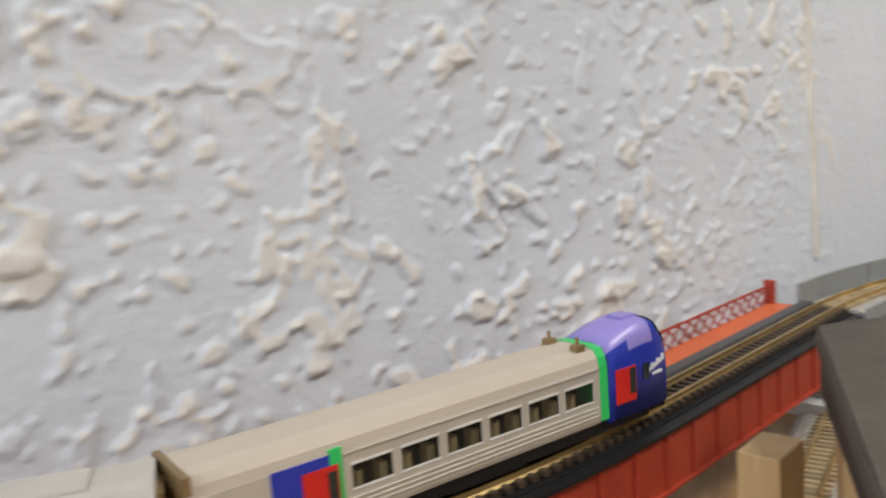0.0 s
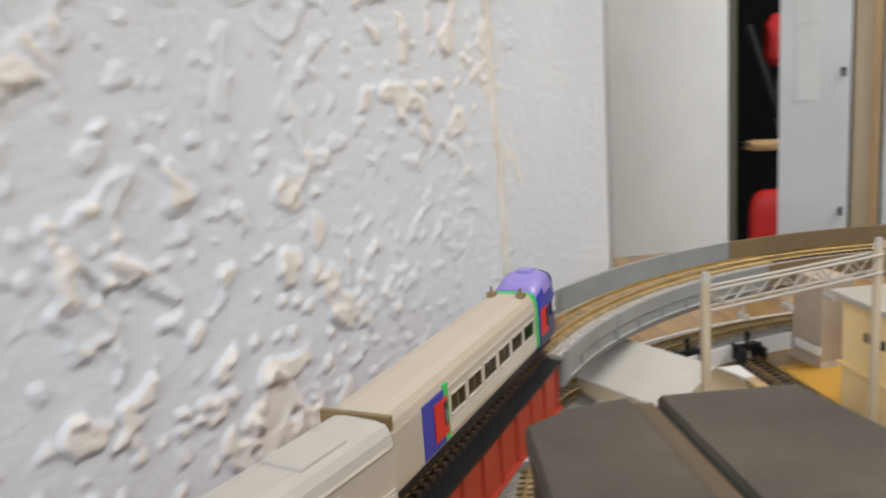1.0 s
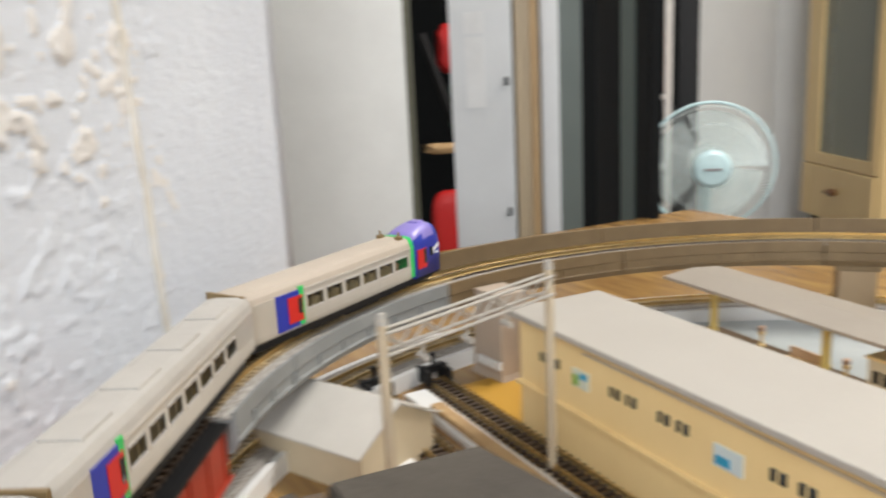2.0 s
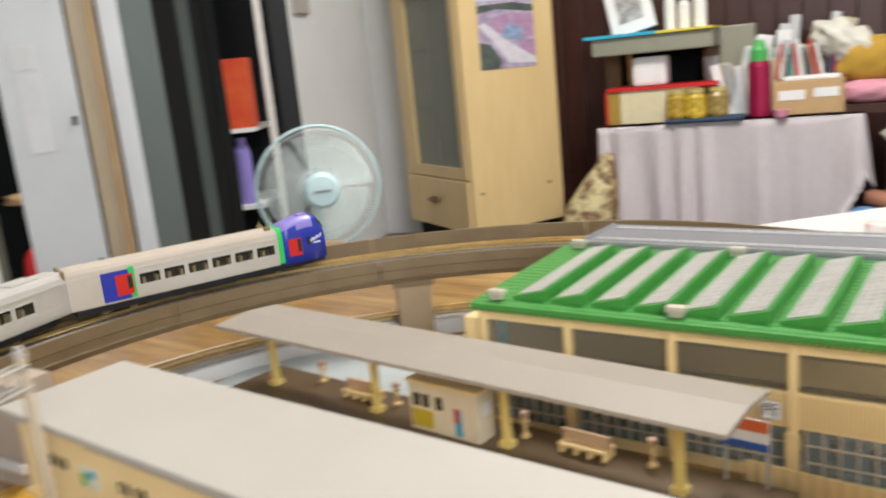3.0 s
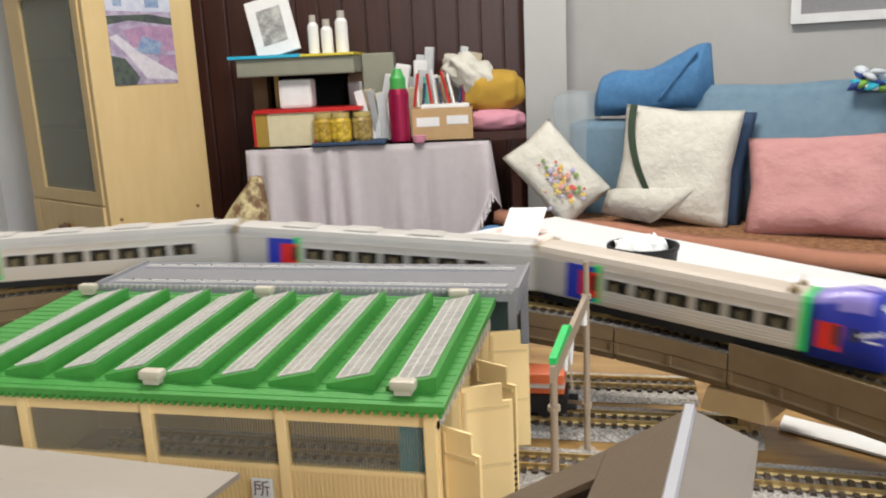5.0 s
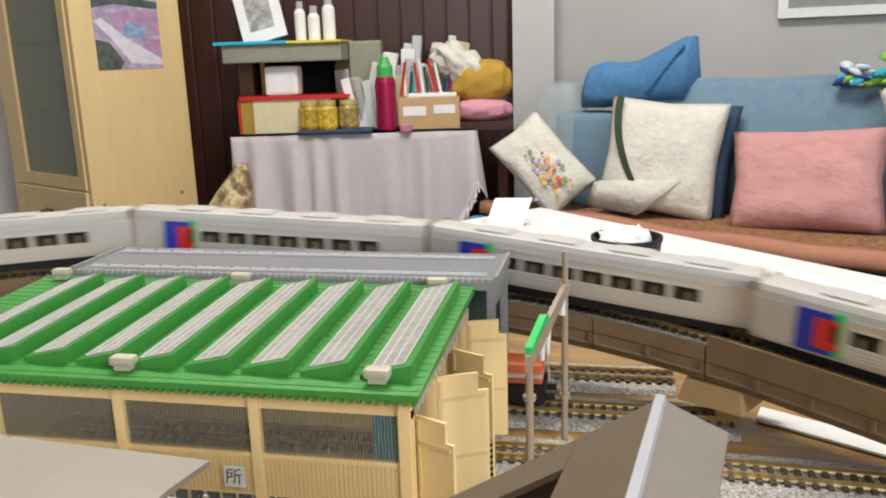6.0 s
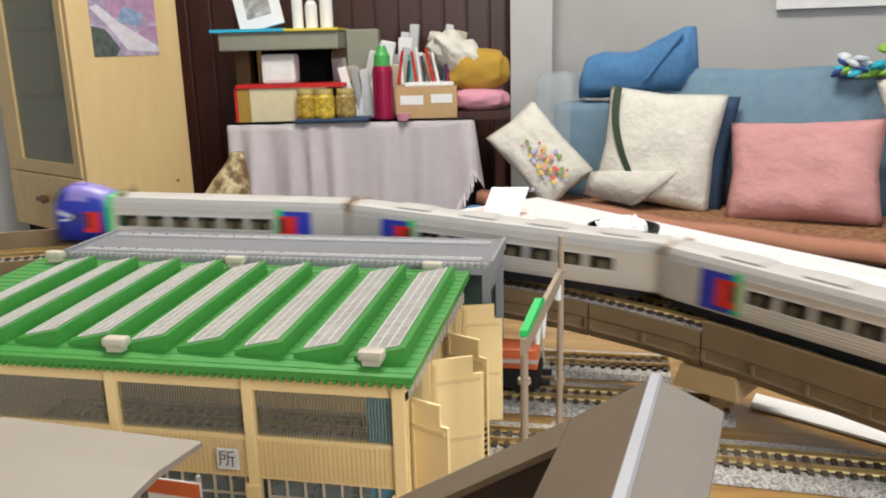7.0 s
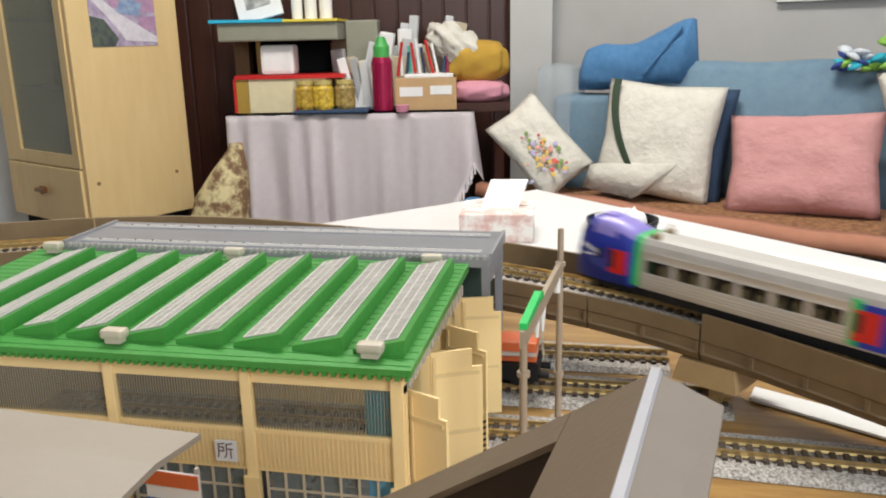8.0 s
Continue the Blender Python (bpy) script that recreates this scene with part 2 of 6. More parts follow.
# ---- the room's shell ----
FLOOR_Z, TABLE_Z, CEIL_Z = -0.55, -0.17, 1.95
floor = tagged(part("floor", B((-3.2, 2.6, -2.2, 4.4, FLOOR_Z - 0.05, FLOOR_Z)), FLOOR), "brown tiled floor of a living room", "floor", kind="structure")
ceiling = tagged(part("ceiling", B((-3.2, 2.6, -2.2, 4.4, CEIL_Z, CEIL_Z + 0.05)), CEIL), "white painted ceiling", "ceiling", kind="structure")
# glowing panel out of view, added as source of the overhead light
tagged(part("added_ceiling_panel", B((-0.90, 0.40, 0.85, 1.45, 1.885, CEIL_Z), bevel=0.01), mat("lamp_diffuser", (1, 0.97, 0.92), 0.5, emit=3.0)), "white ceiling light panel, unseen and added", "ceiling light")

WALL_P, WALL_D = Vector((-0.292, -0.320)), Vector((-0.777, 0.629)).normalized()
WALL_N = Vector((0.629, 0.777)).normalized()


def blob_height(u, v):
    """Thick trowelled plaster: raised flakes with rims, and small crumbs."""
    p = Vector((u, v, 0.0))
    w = Vector((noise.noise(p * 45), noise.noise(p * 45 + Vector((7, 3, 1))), 0)) * 0.004
    a = noise.noise((p + w) * 27 + Vector((3.1, 0, 0))) + 0.55 * noise.noise((p + w) * 83) + 0.28 * noise.noise(p * 190)
    k = noise.noise((p + w) * 88 + Vector((0, 9.2, 0)))
    c = noise.noise((p + w * 0.5) * 190 + Vector((5, 5, 5)))
    h = 0.0
    if a > 0.27:
        e = min(1.0, (a - 0.27) / 0.06)
        h += 0.0014 * e * e * (3 - 2 * e) - 0.0007 * max(0.0, min(1.0, (a - 0.41) / 0.2))
    if k > 0.34:
        e = min(1.0, (k - 0.34) / 0.06)
        h += 0.0012 * e * e * (3 - 2 * e)
    if c > 0.33:
        h += 0.0010 * min(1.0, (c - 0.33) / 0.10)
    dense = 0.35 + 0.65 * max(0.0, min(1.0, 0.6 + 1.3 * noise.noise(p * 7 + Vector((2, 2, 2)))))
    h *= dense
    fade = max(0.14, min(1.0, (0.09 - u) / 0.12))
    return h * fade + 0.0012 * noise.noise(p * 9)


def rough_wall():
    us = np.concatenate([np.linspace(-1.3, -0.37, 20), np.arange(-0.36, 0.12, 0.0010), np.linspace(0.125, 0.186, 20)])
    vs = np.concatenate([np.linspace(-0.10, 0.03, 8), np.arange(0.035, 0.30, 0.0011), np.linspace(0.31, CEIL_Z, 14)])
    bm = bmesh.new()
    rows = []
    for v in vs:
        row = []
        for u in us:
            p = WALL_P + WALL_D * u + WALL_N * blob_height(float(u), float(v))
            row.append(bm.verts.new((p.x, p.y, v)))
        rows.append(row)
    for a, b in zip(rows, rows[1:]):
        for i in range(len(us) - 1):
            f = bm.faces.new((a[i], a[i + 1], b[i + 1], b[i]))
            c = f.calc_center_median()
            if (Vector((c.x, c.y)) - WALL_P).dot(WALL_N) > 0.0009:
                f.material_index = 1
    return bm


# warm light on the raised flakes, put into their colour
LUMP = mat("lump_warm_lit", (0.71, 0.69, 0.67), 0.8, col2=(0.65, 0.62, 0.59), scale=60, bump=0.15, bscale=500)
wall_left = tagged(part("wall_left", slab(WALL_P - WALL_D * 1.3 - WALL_N * 0.004, WALL_P + WALL_D * 0.185 - WALL_N * 0.004, FLOOR_Z, CEIL_Z, 0.1), PLASTER), "white plastered wall beside the railway", "wall", kind="structure")
part("plaster_relief", rough_wall(), (PLASTER, LUMP), wall_left, "thickly trowelled white plaster with raised flakes", smooth=True)
E0 = WALL_P + WALL_D * 0.192 - WALL_N * 0.012
tagged(part("wall_bead", rods(((E0.x, E0.y, FLOOR_Z), (E0.x, E0.y, CEIL_Z), 0.012), n=20), PLASTER, smooth=True), "rounded plaster edge of the wall", "wall edge", kind="structure")
bm = bmesh.new()
rows = []
for i in range(40):
    z = 0.06 + 0.30 * i / 39
    u = 0.046 - 0.016 * i / 39 + 0.003 * noise.noise(Vector((0, 0, z * 40)))
    w = 0.0022 + 0.0012 * noise.noise(Vector((4, 0, z * 60)))
    rows.append([(q.x, q.y, z) for q in (WALL_P + WALL_D * (u - w) + WALL_N * 0.0006, WALL_P + WALL_D * (u + w) + WALL_N * 0.0006, WALL_P + WALL_D * (u + w * 0.5) + WALL_N * 0.0018, WALL_P + WALL_D * (u - w * 0.5) + WALL_N * 0.0018)])
part("old_seam", loft(bm, rows), mat("seam_ochre", (0.62, 0.56, 0.46), 0.8, col2=(0.74, 0.72, 0.68), scale=60), wall_left, "faint ochre seam in the plaster")


# ---- the layout board and the line ----
tagged(part("table_top", B((-0.62, 0.62, -0.62, 0.30, -0.03, 0.0), bevel=0.002), BOARD), "oak-print board that carries the model railway", "board", kind="structure")
for x in (-0.55, 0.55):
    for y in (-0.55, 0.24):
        tagged(part("table_leg", B((x - 0.03, x + 0.03, y - 0.03, y + 0.03, FLOOR_Z, -0.03)), WOODL), "square wooden leg under the layout board", "table leg", kind="structure")

TC, TR = Vector((-0.122, -0.090)), 0.248
TA0, TR2, TTURN = radians(238.3), 0.28, radians(37)
TD0 = Vector((math.sin(TA0), -math.cos(TA0)))
TP0 = TC + TR * Vector((math.cos(TA0), math.sin(TA0)))
TL1 = TR * (TA0 - math.pi / 2)
TL2 = TL1 + 0.072
TL3 = TL2 + TR2 * TTURN
TOP = TC + Vector((0, TR))
TC2 = TOP + Vector((0.072, -TR2))
RAIL_Z = 0.0525
BRIDGE_END = 0.005


def track(s):
    """Plan point and heading of the upper line, s metres along it: straight, curve, straight, curve, straight."""
    if s < -0.15:
        p, n = TP0 - TD0 * 0.15, Vector((-TD0.y, TD0.x))
        a = (-0.15 - s) / 0.45
        turn = Matrix.Rotation(-a, 2)
        return p + n * 0.45 - (turn @ n) * 0.45, turn @ TD0
    if s < 0:
        return TP0 + TD0 * s, TD0
    if s < TL1:
        a = TA0 - s / TR
        return TC + TR * Vector((math.cos(a), math.sin(a))), Vector((math.sin(a), -math.cos(a)))
    if s < TL2:
        return TOP + Vector((s - TL1, 0)), Vector((1, 0))
    a = math.pi / 2 - min(s - TL2, TL3 - TL2) / TR2
    d = Vector((math.sin(a), -math.cos(a)))
    return TC2 + TR2 * Vector((math.cos(a), math.sin(a))) + d * max(0.0, s - TL3), d


def drop(s):
    """How far the line has come down its ramp at s."""
    u = s - 0.58
    if u < 0:
        return 0.0
    return min(0.045, 0.35 * u * u if u < 0.0857 else 0.00257 + 0.06 * (u - 0.0857))


def ribbon(bm, s0, s1, profile, step=0.008, z=0.0):
    """Sweeps a closed profile of (offset to the outer side, height) along the upper line."""
    n = max(1, round((s1 - s0) / step))
    rows = []
    for i in range(n + 1):
        p, d = track(s0 + (s1 - s0) * i / n)
        o = Vector((-d.y, d.x))
        s = s0 + (s1 - s0) * i / n
        rows.append([(p.x + o.x * u, p.y + o.y * u, z + h - drop(s)) for u, h in profile])
    return loft(bm, rows)


def rect(u0, u1, z0, z1):
    return [(u0, z0), (u1, z0), (u1, z1), (u0, z1)]


SLEEPER = bpy.data.meshes.new("sleeper")
bm = B((-0.001, 0.001, -0.0078, 0.0078, -0.0016, 0.0))
bm.to_mesh(SLEEPER)
bm.free()
SLEEPER.materials.append(SLEEP)
SLEEPER_T = SLEEPER.copy()
SLEEPER_T.materials[0] = SLEEPT


def rail_profile(u):
    return [(u - 0.0009, -0.0021), (u + 0.0009, -0.0021), (u + 0.0004, -0.0014), (u + 0.0004, 0.0), (u - 0.0004, 0.0), (u - 0.0004, -0.0014)]


def viaduct():
    v = thing("viaduct", "brown plastic model railway viaduct on piers", "viaduct")
    ribs = {}
    cuts = [BRIDGE_END + 0.002, 0.065, 0.19, 0.315, 0.44, 0.565, 0.69, 0.815, 0.865, 0.99, 1.115, 1.24]
    for s0, s1 in zip(cuts, cuts[1:]):
        m = CONCG if s1 < 0.2 else CONC
        e = 0.0004
        bm = ribbon(bmesh.new(), s0 + e, s1 - e, [(-0.0135, 0.0365), (0.0135, 0.0365), (0.0155, 0.0395), (0.0155, 0.0485), (-0.0155, 0.0485), (-0.0155, 0.0452), (-0.0148, 0.0446), (-0.0148, 0.0405), (-0.0155, 0.0398)])
        deck = part("deck", bm, m, v)
        part("parapet", ribbon(bmesh.new(), s0 + e, s1 - e, rect(0.0138, 0.0155, 0.0485, 0.0592)), m, deck)
        low = 0.0512 if s0 < 0.84 else 0.0556
        part("parapet", ribbon(bmesh.new(), s0 + e, s1 - e, rect(-0.0155, -0.0140, 0.0485, low)), m, deck)
        k = round((s1 - s0) / 0.0208)
        for i in range(k + 1):
            w = s0 + 0.001 + (s1 - s0 - 0.002) * i / k
            p, d = track(w)
            at = facing(p - Vector((-d.y, d.x)) * 0.0151, d, -drop(w))
            if m not in ribs:
                ob = part("rib", B((-0.0007, 0.0007, -0.0006, 0.0004, 0.0405, 0.0446)), m, deck)
                ob.matrix_basis = at
                ribs[m] = ob.data
            else:
                piece("rib", ribs[m], deck, at)
    part("ballast_bed", ribbon(bmesh.new(), BRIDGE_END + 0.002, 1.24, [(-0.0135, 0.0485), (0.0135, 0.0485), (0.011, 0.0498), (-0.011, 0.0498)]), BALLAST, v)
    for u in (-0.0045, 0.0045):
        part("rail", ribbon(bmesh.new(), BRIDGE_END + 0.002, 1.24, rail_profile(u), z=RAIL_Z), RAIL, v)
    s = BRIDGE_END + 0.004
    while s < 1.19:
        p, d = track(s)
        piece("sleeper", SLEEPER if s > 0.2 else SLEEPER_T, v, facing(p, d, RAIL_Z - 0.0016 - drop(s)))
        s += 0.0043
    return v


PIER = mat("pier_tan", (0.38, 0.27, 0.16), 0.6, scale=60)


def pier(s, w=0.010):
    p, d = track(s)
    top = 0.0362 - drop(s)
    t = thing("viaduct_pier", "tan plastic pier that carries the viaduct", "pier", "viaduct piers", at=facing(p, d))
    bm = bmesh.new()
    loft(bm, [[(-w - 0.004, -0.014, 0), (w + 0.004, -0.014, 0), (w + 0.004, 0.014, 0), (-w - 0.004, 0.014, 0)], [(-w, -0.0125, 0.004), (w, -0.0125, 0.004), (w, 0.0125, 0.004), (-w, 0.0125, 0.004)], [(-w, -0.0125, top), (w, -0.0125, top), (w, 0.0125, top), (-w, 0.0125, top)]])
    part("column", bm, PIER, t)
    part("cap", B((-w - 0.002, w + 0.002, -0.0132, 0.0132, top - 0.003, top + 0.0001)), CONC, t)


viaduct()
p, d = track(0.868)
pad = thing("ramp_pier", "tan plastic pier with a broad head under the ramp joint", "pier", "ramp piers", at=facing(p, d))
part("block", loft(bmesh.new(), [[(-w, -v, z), (w, -v, z), (w, v, z), (-w, v, z)] for w, v, z in ((0.003, 0.004, 0.0002), (0.003, 0.004, 0.0270 - drop(0.868)), (0.013, 0.0165, 0.0275 - drop(0.868)), (0.011, 0.0150, 0.0362 - drop(0.868)))]), mat("pad_tan", (0.42, 0.28, 0.13), 0.6, scale=60), pad)
p, d = track(1.05)
copy_thing(pad, facing(p, d, -drop(1.05) + drop(0.868)))
for s in (0.46, 0.70):
    pier(s)


def red_bridge():
    b = thing("girder_bridge", "red plate girder railway bridge with an orange walkway", "bridge")
    s0, s1 = -0.50, BRIDGE_END
    o = lambda u0, u1, z0, z1: ribbon(bmesh.new(), s0, s1, rect(u0, u1, z0, z1), step=0.02)
    part("girder", o(-0.0120, -0.0108, 0.030, 0.0475), RED, b)
    part("girder", o(0.0108, 0.0120, 0.030, 0.0475), RED, b)
    part("flange", o(-0.0135, -0.0095, 0.0475, 0.0485), BLACK, b)
    part("flange", o(0.0095, 0.0135, 0.0475, 0.0485), RED, b)
    part("flange", o(-0.0135, -0.0095, 0.0292, 0.0300), RED, b)
    part("track_bed", o(-0.0095, 0.0095, 0.0470, 0.0490), BLACK, b)
    s = s0 + 0.006
    me = None
    while s < s1:
        p, d = track(s)
        if me is None:
            ob = part("stiffener", B((-0.0007, 0.0007, -0.0008, 0.0, 0.030, 0.0475)), RED, b)
            me = ob.data
            ob.matrix_basis = facing(p - Vector((-d.y, d.x)) * 0.0120, d)
        else:
            piece("stiffener", me, b, facing(p - Vector((-d.y, d.x)) * 0.0120, d))
        s += 0.0155
    part("walkway", o(0.0150, 0.0270, 0.0490, 0.0500), ORANGE, b, "orange walkway beside the track")
    rail = part("lattice_railing", o(0.0262, 0.0270, 0.0575, 0.0585), RED, b, "red lattice railing")
    bm = bmesh.new()
    s = s0
    while s < s1 - 0.008:
        for a, c in ((0.0500, 0.0575), (0.0575, 0.0500)):
            (p, d), (q, _) = track(s), track(s + 0.008)
            n = Vector((-d.y, d.x)) * 0.0266
            rod(bm, (p.x + n.x, p.y + n.y, a), (q.x + n.x, q.y + n.y, c), 0.0006, n=4)
        s += 0.008
    part("lattice", bm, RED, rail)
    p, d = track(s1 - 0.001)
    part("end_post", B((-0.0015, 0.0015, 0.0240, 0.0285, 0.046, 0.0605), m=facing(p, d)), RED, b)
    part("cable_trough", ribbon(bmesh.new(), s0, s1, [(0.0060, 0.049), (0.0135, 0.049), (0.0120, 0.0525), (0.0075, 0.0525)], step=0.02), mat("trough_grey", (0.06, 0.06, 0.065), 0.5), b)
    for u in (-0.0045, 0.0045):
        part("rail", ribbon(bmesh.new(), s0, s1, rail_profile(u), z=RAIL_Z, step=0.02), RAIL, b)
    s = s0
    while s < s1:
        p, d = track(s)
        piece("sleeper", SLEEPER, b, facing(p, d, RAIL_Z - 0.0016))
        s += 0.0043


red_bridge()


def plain_track(name, label, points, tan=False, ballast=True, z=0.0, bed=0.0165):
    """A piece of ground-level track along plan points."""
    t = thing(name, label, "track", "ground tracks")
    pts = [Vector(p) for p in points]
    dirs = []
    for i in range(len(pts)):
        a, b = pts[max(0, i - 1)], pts[min(len(pts) - 1, i + 1)]
        dirs.append((b - a).normalized())

    def strip(profile):
        rows = []
        for p, d in zip(pts, dirs):
            o = Vector((-d.y, d.x))
            rows.append([(p.x + o.x * u, p.y + o.y * u, z + h) for u, h in profile])
        return loft(bmesh.new(), rows)

    if ballast:
        part("ballast_bed", strip([(-bed, 0.0003), (bed, 0.0003), (bed - 0.003, 0.0020), (-bed + 0.003, 0.0020)]), BALLAST, t)
    for u in (-0.0045, 0.0045):
        part("rail", strip([(a, h + 0.0046) for a, h in rail_profile(u)]), RAIL, t)
    for a, b in zip(pts, pts[1:]):
        d = (b - a)
        n = max(1, round(d.length / 0.0045))
        for i in range(n):
            piece("sleeper", SLEEPER_T if tan else SLEEPER, t, facing(a + d * ((i + 0.5) / n), d, z + 0.0031))
    return t


plain_track("yard_track", "brass-railed yard track on grey ballast before the shed", [(-0.02, 0.1565), (0.079, 0.1565)])
plain_track("yard_track", "brass-railed yard track on grey ballast with an orange locomotive", [(-0.16, 0.1175), (0.10, 0.1175)])
plain_track("yard_track", "brass-railed yard track on grey ballast on bare board", [(-0.16, 0.0765), (0.05, 0.0765), (0.34, 0.062)])
plain_track("yard_track", "brass-railed yard track inside the shed", [(-0.16, 0.030), (0.05, 0.030)])
plain_track("siding_track", "dark siding track ending at a black buffer stop", [(-0.345, -0.160), (-0.05, -0.164)], ballast=False)
plain_track("siding_track", "dark siding track beside a white strip", [(-0.345, -0.193), (-0.12, -0.207)], ballast=False)
RING = [(TC.x + 0.262 * math.cos(radians(a)), TC.y + 0.262 * math.sin(radians(a))) for a in range(236, 84, -4)]
plain_track("ring_track", "tan-sleepered ring track below the viaduct", RING, tan=True, z=0.006)
ring_bed = thing("ring_slab", "white plastic slab under the ring track", "track slab")
rows = []
for a in range(238, 82, -4):
    c, s = math.cos(radians(a)), math.sin(radians(a))
    rows.append([(TC.x + r * c, TC.y + r * s, h) for r, h in ((0.241, 0.0), (0.282, 0.0), (0.282, 0.0062), (0.247, 0.0062), (0.244, 0.0085), (0.241, 0.0085))])
part("slab", loft(bmesh.new(), rows), WHITE, ring_bed)
plain_track("lower_track", "tan-sleepered track running under the red bridge", [(0.02, -0.38), (-0.14, -0.335), (-0.27, -0.29)], tan=True)


# ---- engine shed ----
RIBC = glass("rib_clear", (0.62, 0.57, 0.47), 0.2, 0.30, clear=(0.88, 0.85, 0.78))
VENT = mat("vent_cream", (0.52, 0.46, 0.36), 0.5, scale=60)
BARG = mat("bar_grey", (0.66, 0.63, 0.59), 0.5, scale=60)


def shed():
    t = thing("engine_shed", "cream model engine shed with a green skylight roof", "engine shed")
    X0, X1, Y0, Y1 = -0.179, -0.003, 0.003, 0.091
    ev = lambda y: 0.0545 + 0.003 * y / 0.093
    # walls
    cols = [-0.179, -0.1365, -0.0930, -0.0495, -0.003]
    w = part("spandrel", B((X0, X1, Y0, Y0 + 0.002, 0.0215, 0.0352)), CREAM, t)
    part("frieze", B((X0, X1, Y0, Y0 + 0.002, 0.0495, 0.0553)), CREAM, t)
    part("plinth", B((X0, X1, Y0, Y0 + 0.002, 0.0, 0.004)), CREAM, t)
    bm = bmesh.new()
    x = X0
    while x < X1 - 0.001:
        box(bm, x, x + 0.0007, Y0 - 0.0003, Y0, 0.0225, 0.0345)
        x += 0.0014
    tagged(part("ribbing", bm, CREAMD, w), kind="stuff")
    for i, x in enumerate(cols):
        a = x - 0.0016 if i else x
        b = x + 0.0016 if i < 4 else x
        a, b = (a, a + 0.0032) if i < 4 else (b - 0.0036, b)
        p = part("pilaster", B((a, b, Y0 - 0.0012, Y0 + 0.002, 0.0, 0.0553), bevel=0.0003), CREAM, t)
        part("pilaster_base", B((a - 0.0008, b + 0.0008, Y0 - 0.0024, Y0 - 0.0011, 0.0, 0.0205), bevel=0.0004), CREAM, p)
    for a, b in zip(cols, cols[1:]):
        win = part("window", B((a + 0.002, b - 0.002, Y0 + 0.0004, Y0 + 0.0010, 0.0345, 0.0500)), RIBGLASS, t, "ribbed clear upper window")
        bm = bmesh.new()
        n = 44
        for i in range(n):
            x = a + 0.003 + (b - a - 0.006) * i / (n - 1)
            box(bm, x - 0.00010, x + 0.00010, Y0 - 0.0001, Y0 + 0.0004, 0.0348, 0.0497)
        part("rib", bm, RIBC, win)
        part("sill", B((a + 0.0016, b - 0.0016, Y0 - 0.0004, Y0 + 0.0008, 0.0338, 0.0350)), CREAM, win)
        low = part("window", B((a + 0.004, b - 0.003, Y0 + 0.0008, Y0 + 0.0014, 0.004, 0.0215)), WGLASS, t, "lower window with grey mullions")
        bm = bmesh.new()
        n = 7
        for i in range(n + 1):
            x = a + 0.004 + (b - a - 0.007) * i / n
            box(bm, x - 0.0003, x + 0.0003, Y0 + 0.0001, Y0 + 0.0009, 0.004, 0.0215)
        for z in (0.009, 0.0155):
            box(bm, a + 0.004, b - 0.003, Y0 + 0.0003, Y0 + 0.0008, z - 0.0003, z + 0.0003)
        part("mullion", bm, TANW, low)
    part("blue_panel", B((-0.0145, -0.0075, Y0 + 0.0012, Y0 + 0.0020, 0.004, 0.0498)), TBLUE, t, "teal blue panel behind the windows")
    part("blue_panel", B((-0.1715, -0.166, Y0 + 0.0012, Y0 + 0.0020, 0.004, 0.0498)), TBLUE, t, "teal blue panel behind the windows")
    part("back_wall", B((X0, X1, Y1 - 0.002, Y1, 0.0, 0.0565)), CREAM, t)
    part("end_wall", B((X0, X0 + 0.002, Y0 + 0.002, Y1 - 0.002, 0.0, 0.0555)), CREAM, t)
    part("annex", B((-0.1885, -0.1792, 0.004, 0.020, 0.0, 0.0490), bevel=0.0005), CREAM, t, "narrow cream annex")
    # inside: girder rows seen through the windows
    bm = bmesh.new()
    for y in (0.028, 0.052):
        for z in (0.0385, 0.0435):
            box(bm, X0 + 0.004, X1 - 0.016, y, y + 0.001, z, z + 0.0008)
        x = X0 + 0.004
        while x < X1 - 0.016:
            box(bm, x, x + 0.0006, y, y + 0.001, 0.0385, 0.0450)
            x += 0.0042
    part("inner_rack", bm, TANW, t)
    bm = bmesh.new()
    for i in range(12):
        x = X0 + 0.008 + i * 0.0135
        box(bm, x, x + 0.008, 0.016, 0.022, 0.001, 0.011)
    part("inner_machines", bm, GREYP, t)
    # front (right) gable with door openings
    for y in (0.003, 0.0325, 0.062, 0.0885):
        part("door_post", B((-0.0052, -0.0026, y, y + 0.0025, 0.0, 0.0515)), CREAM, t)
    lint = part("lintel", B((-0.0052, -0.0026, 0.003, 0.091, 0.0490, 0.0556)), CREAM, t)
    for i in range(15):
        part("dentil", B((-0.0026, -0.0016, 0.005 + i * 0.0058, 0.0078 + i * 0.0058, 0.0500, 0.0540)), OFFW, lint)
    for i, (y, dx, dy) in enumerate(((0.0070, 0.0118, -0.0055), (0.0346, 0.0152, 0.0070), (0.0605, 0.0150, -0.0075), (0.0900, 0.0145, 0.0040))):
        d = Vector((dx, dy))
        leaf = part("door_leaf", B((0, d.length * 0.80, -0.0005, 0.0005, 0.001, 0.0485), (d.length * 0.80, d.length, -0.0005, 0.0005, 0.001, 0.0425)), CREAM, t, "open cream door leaf with stepped outer edge")
        leaf.matrix_basis = facing((-0.0025, y), d)
        part("brace", B((0.001, d.length - 0.001, -0.0009, -0.0005, 0.020, 0.0212), (0.001, d.length - 0.001, -0.0009, -0.0005, 0.040, 0.0412), (0.0005, 0.0015, -0.0009, -0.0005, 0.002, 0.047)), CREAMD, leaf)
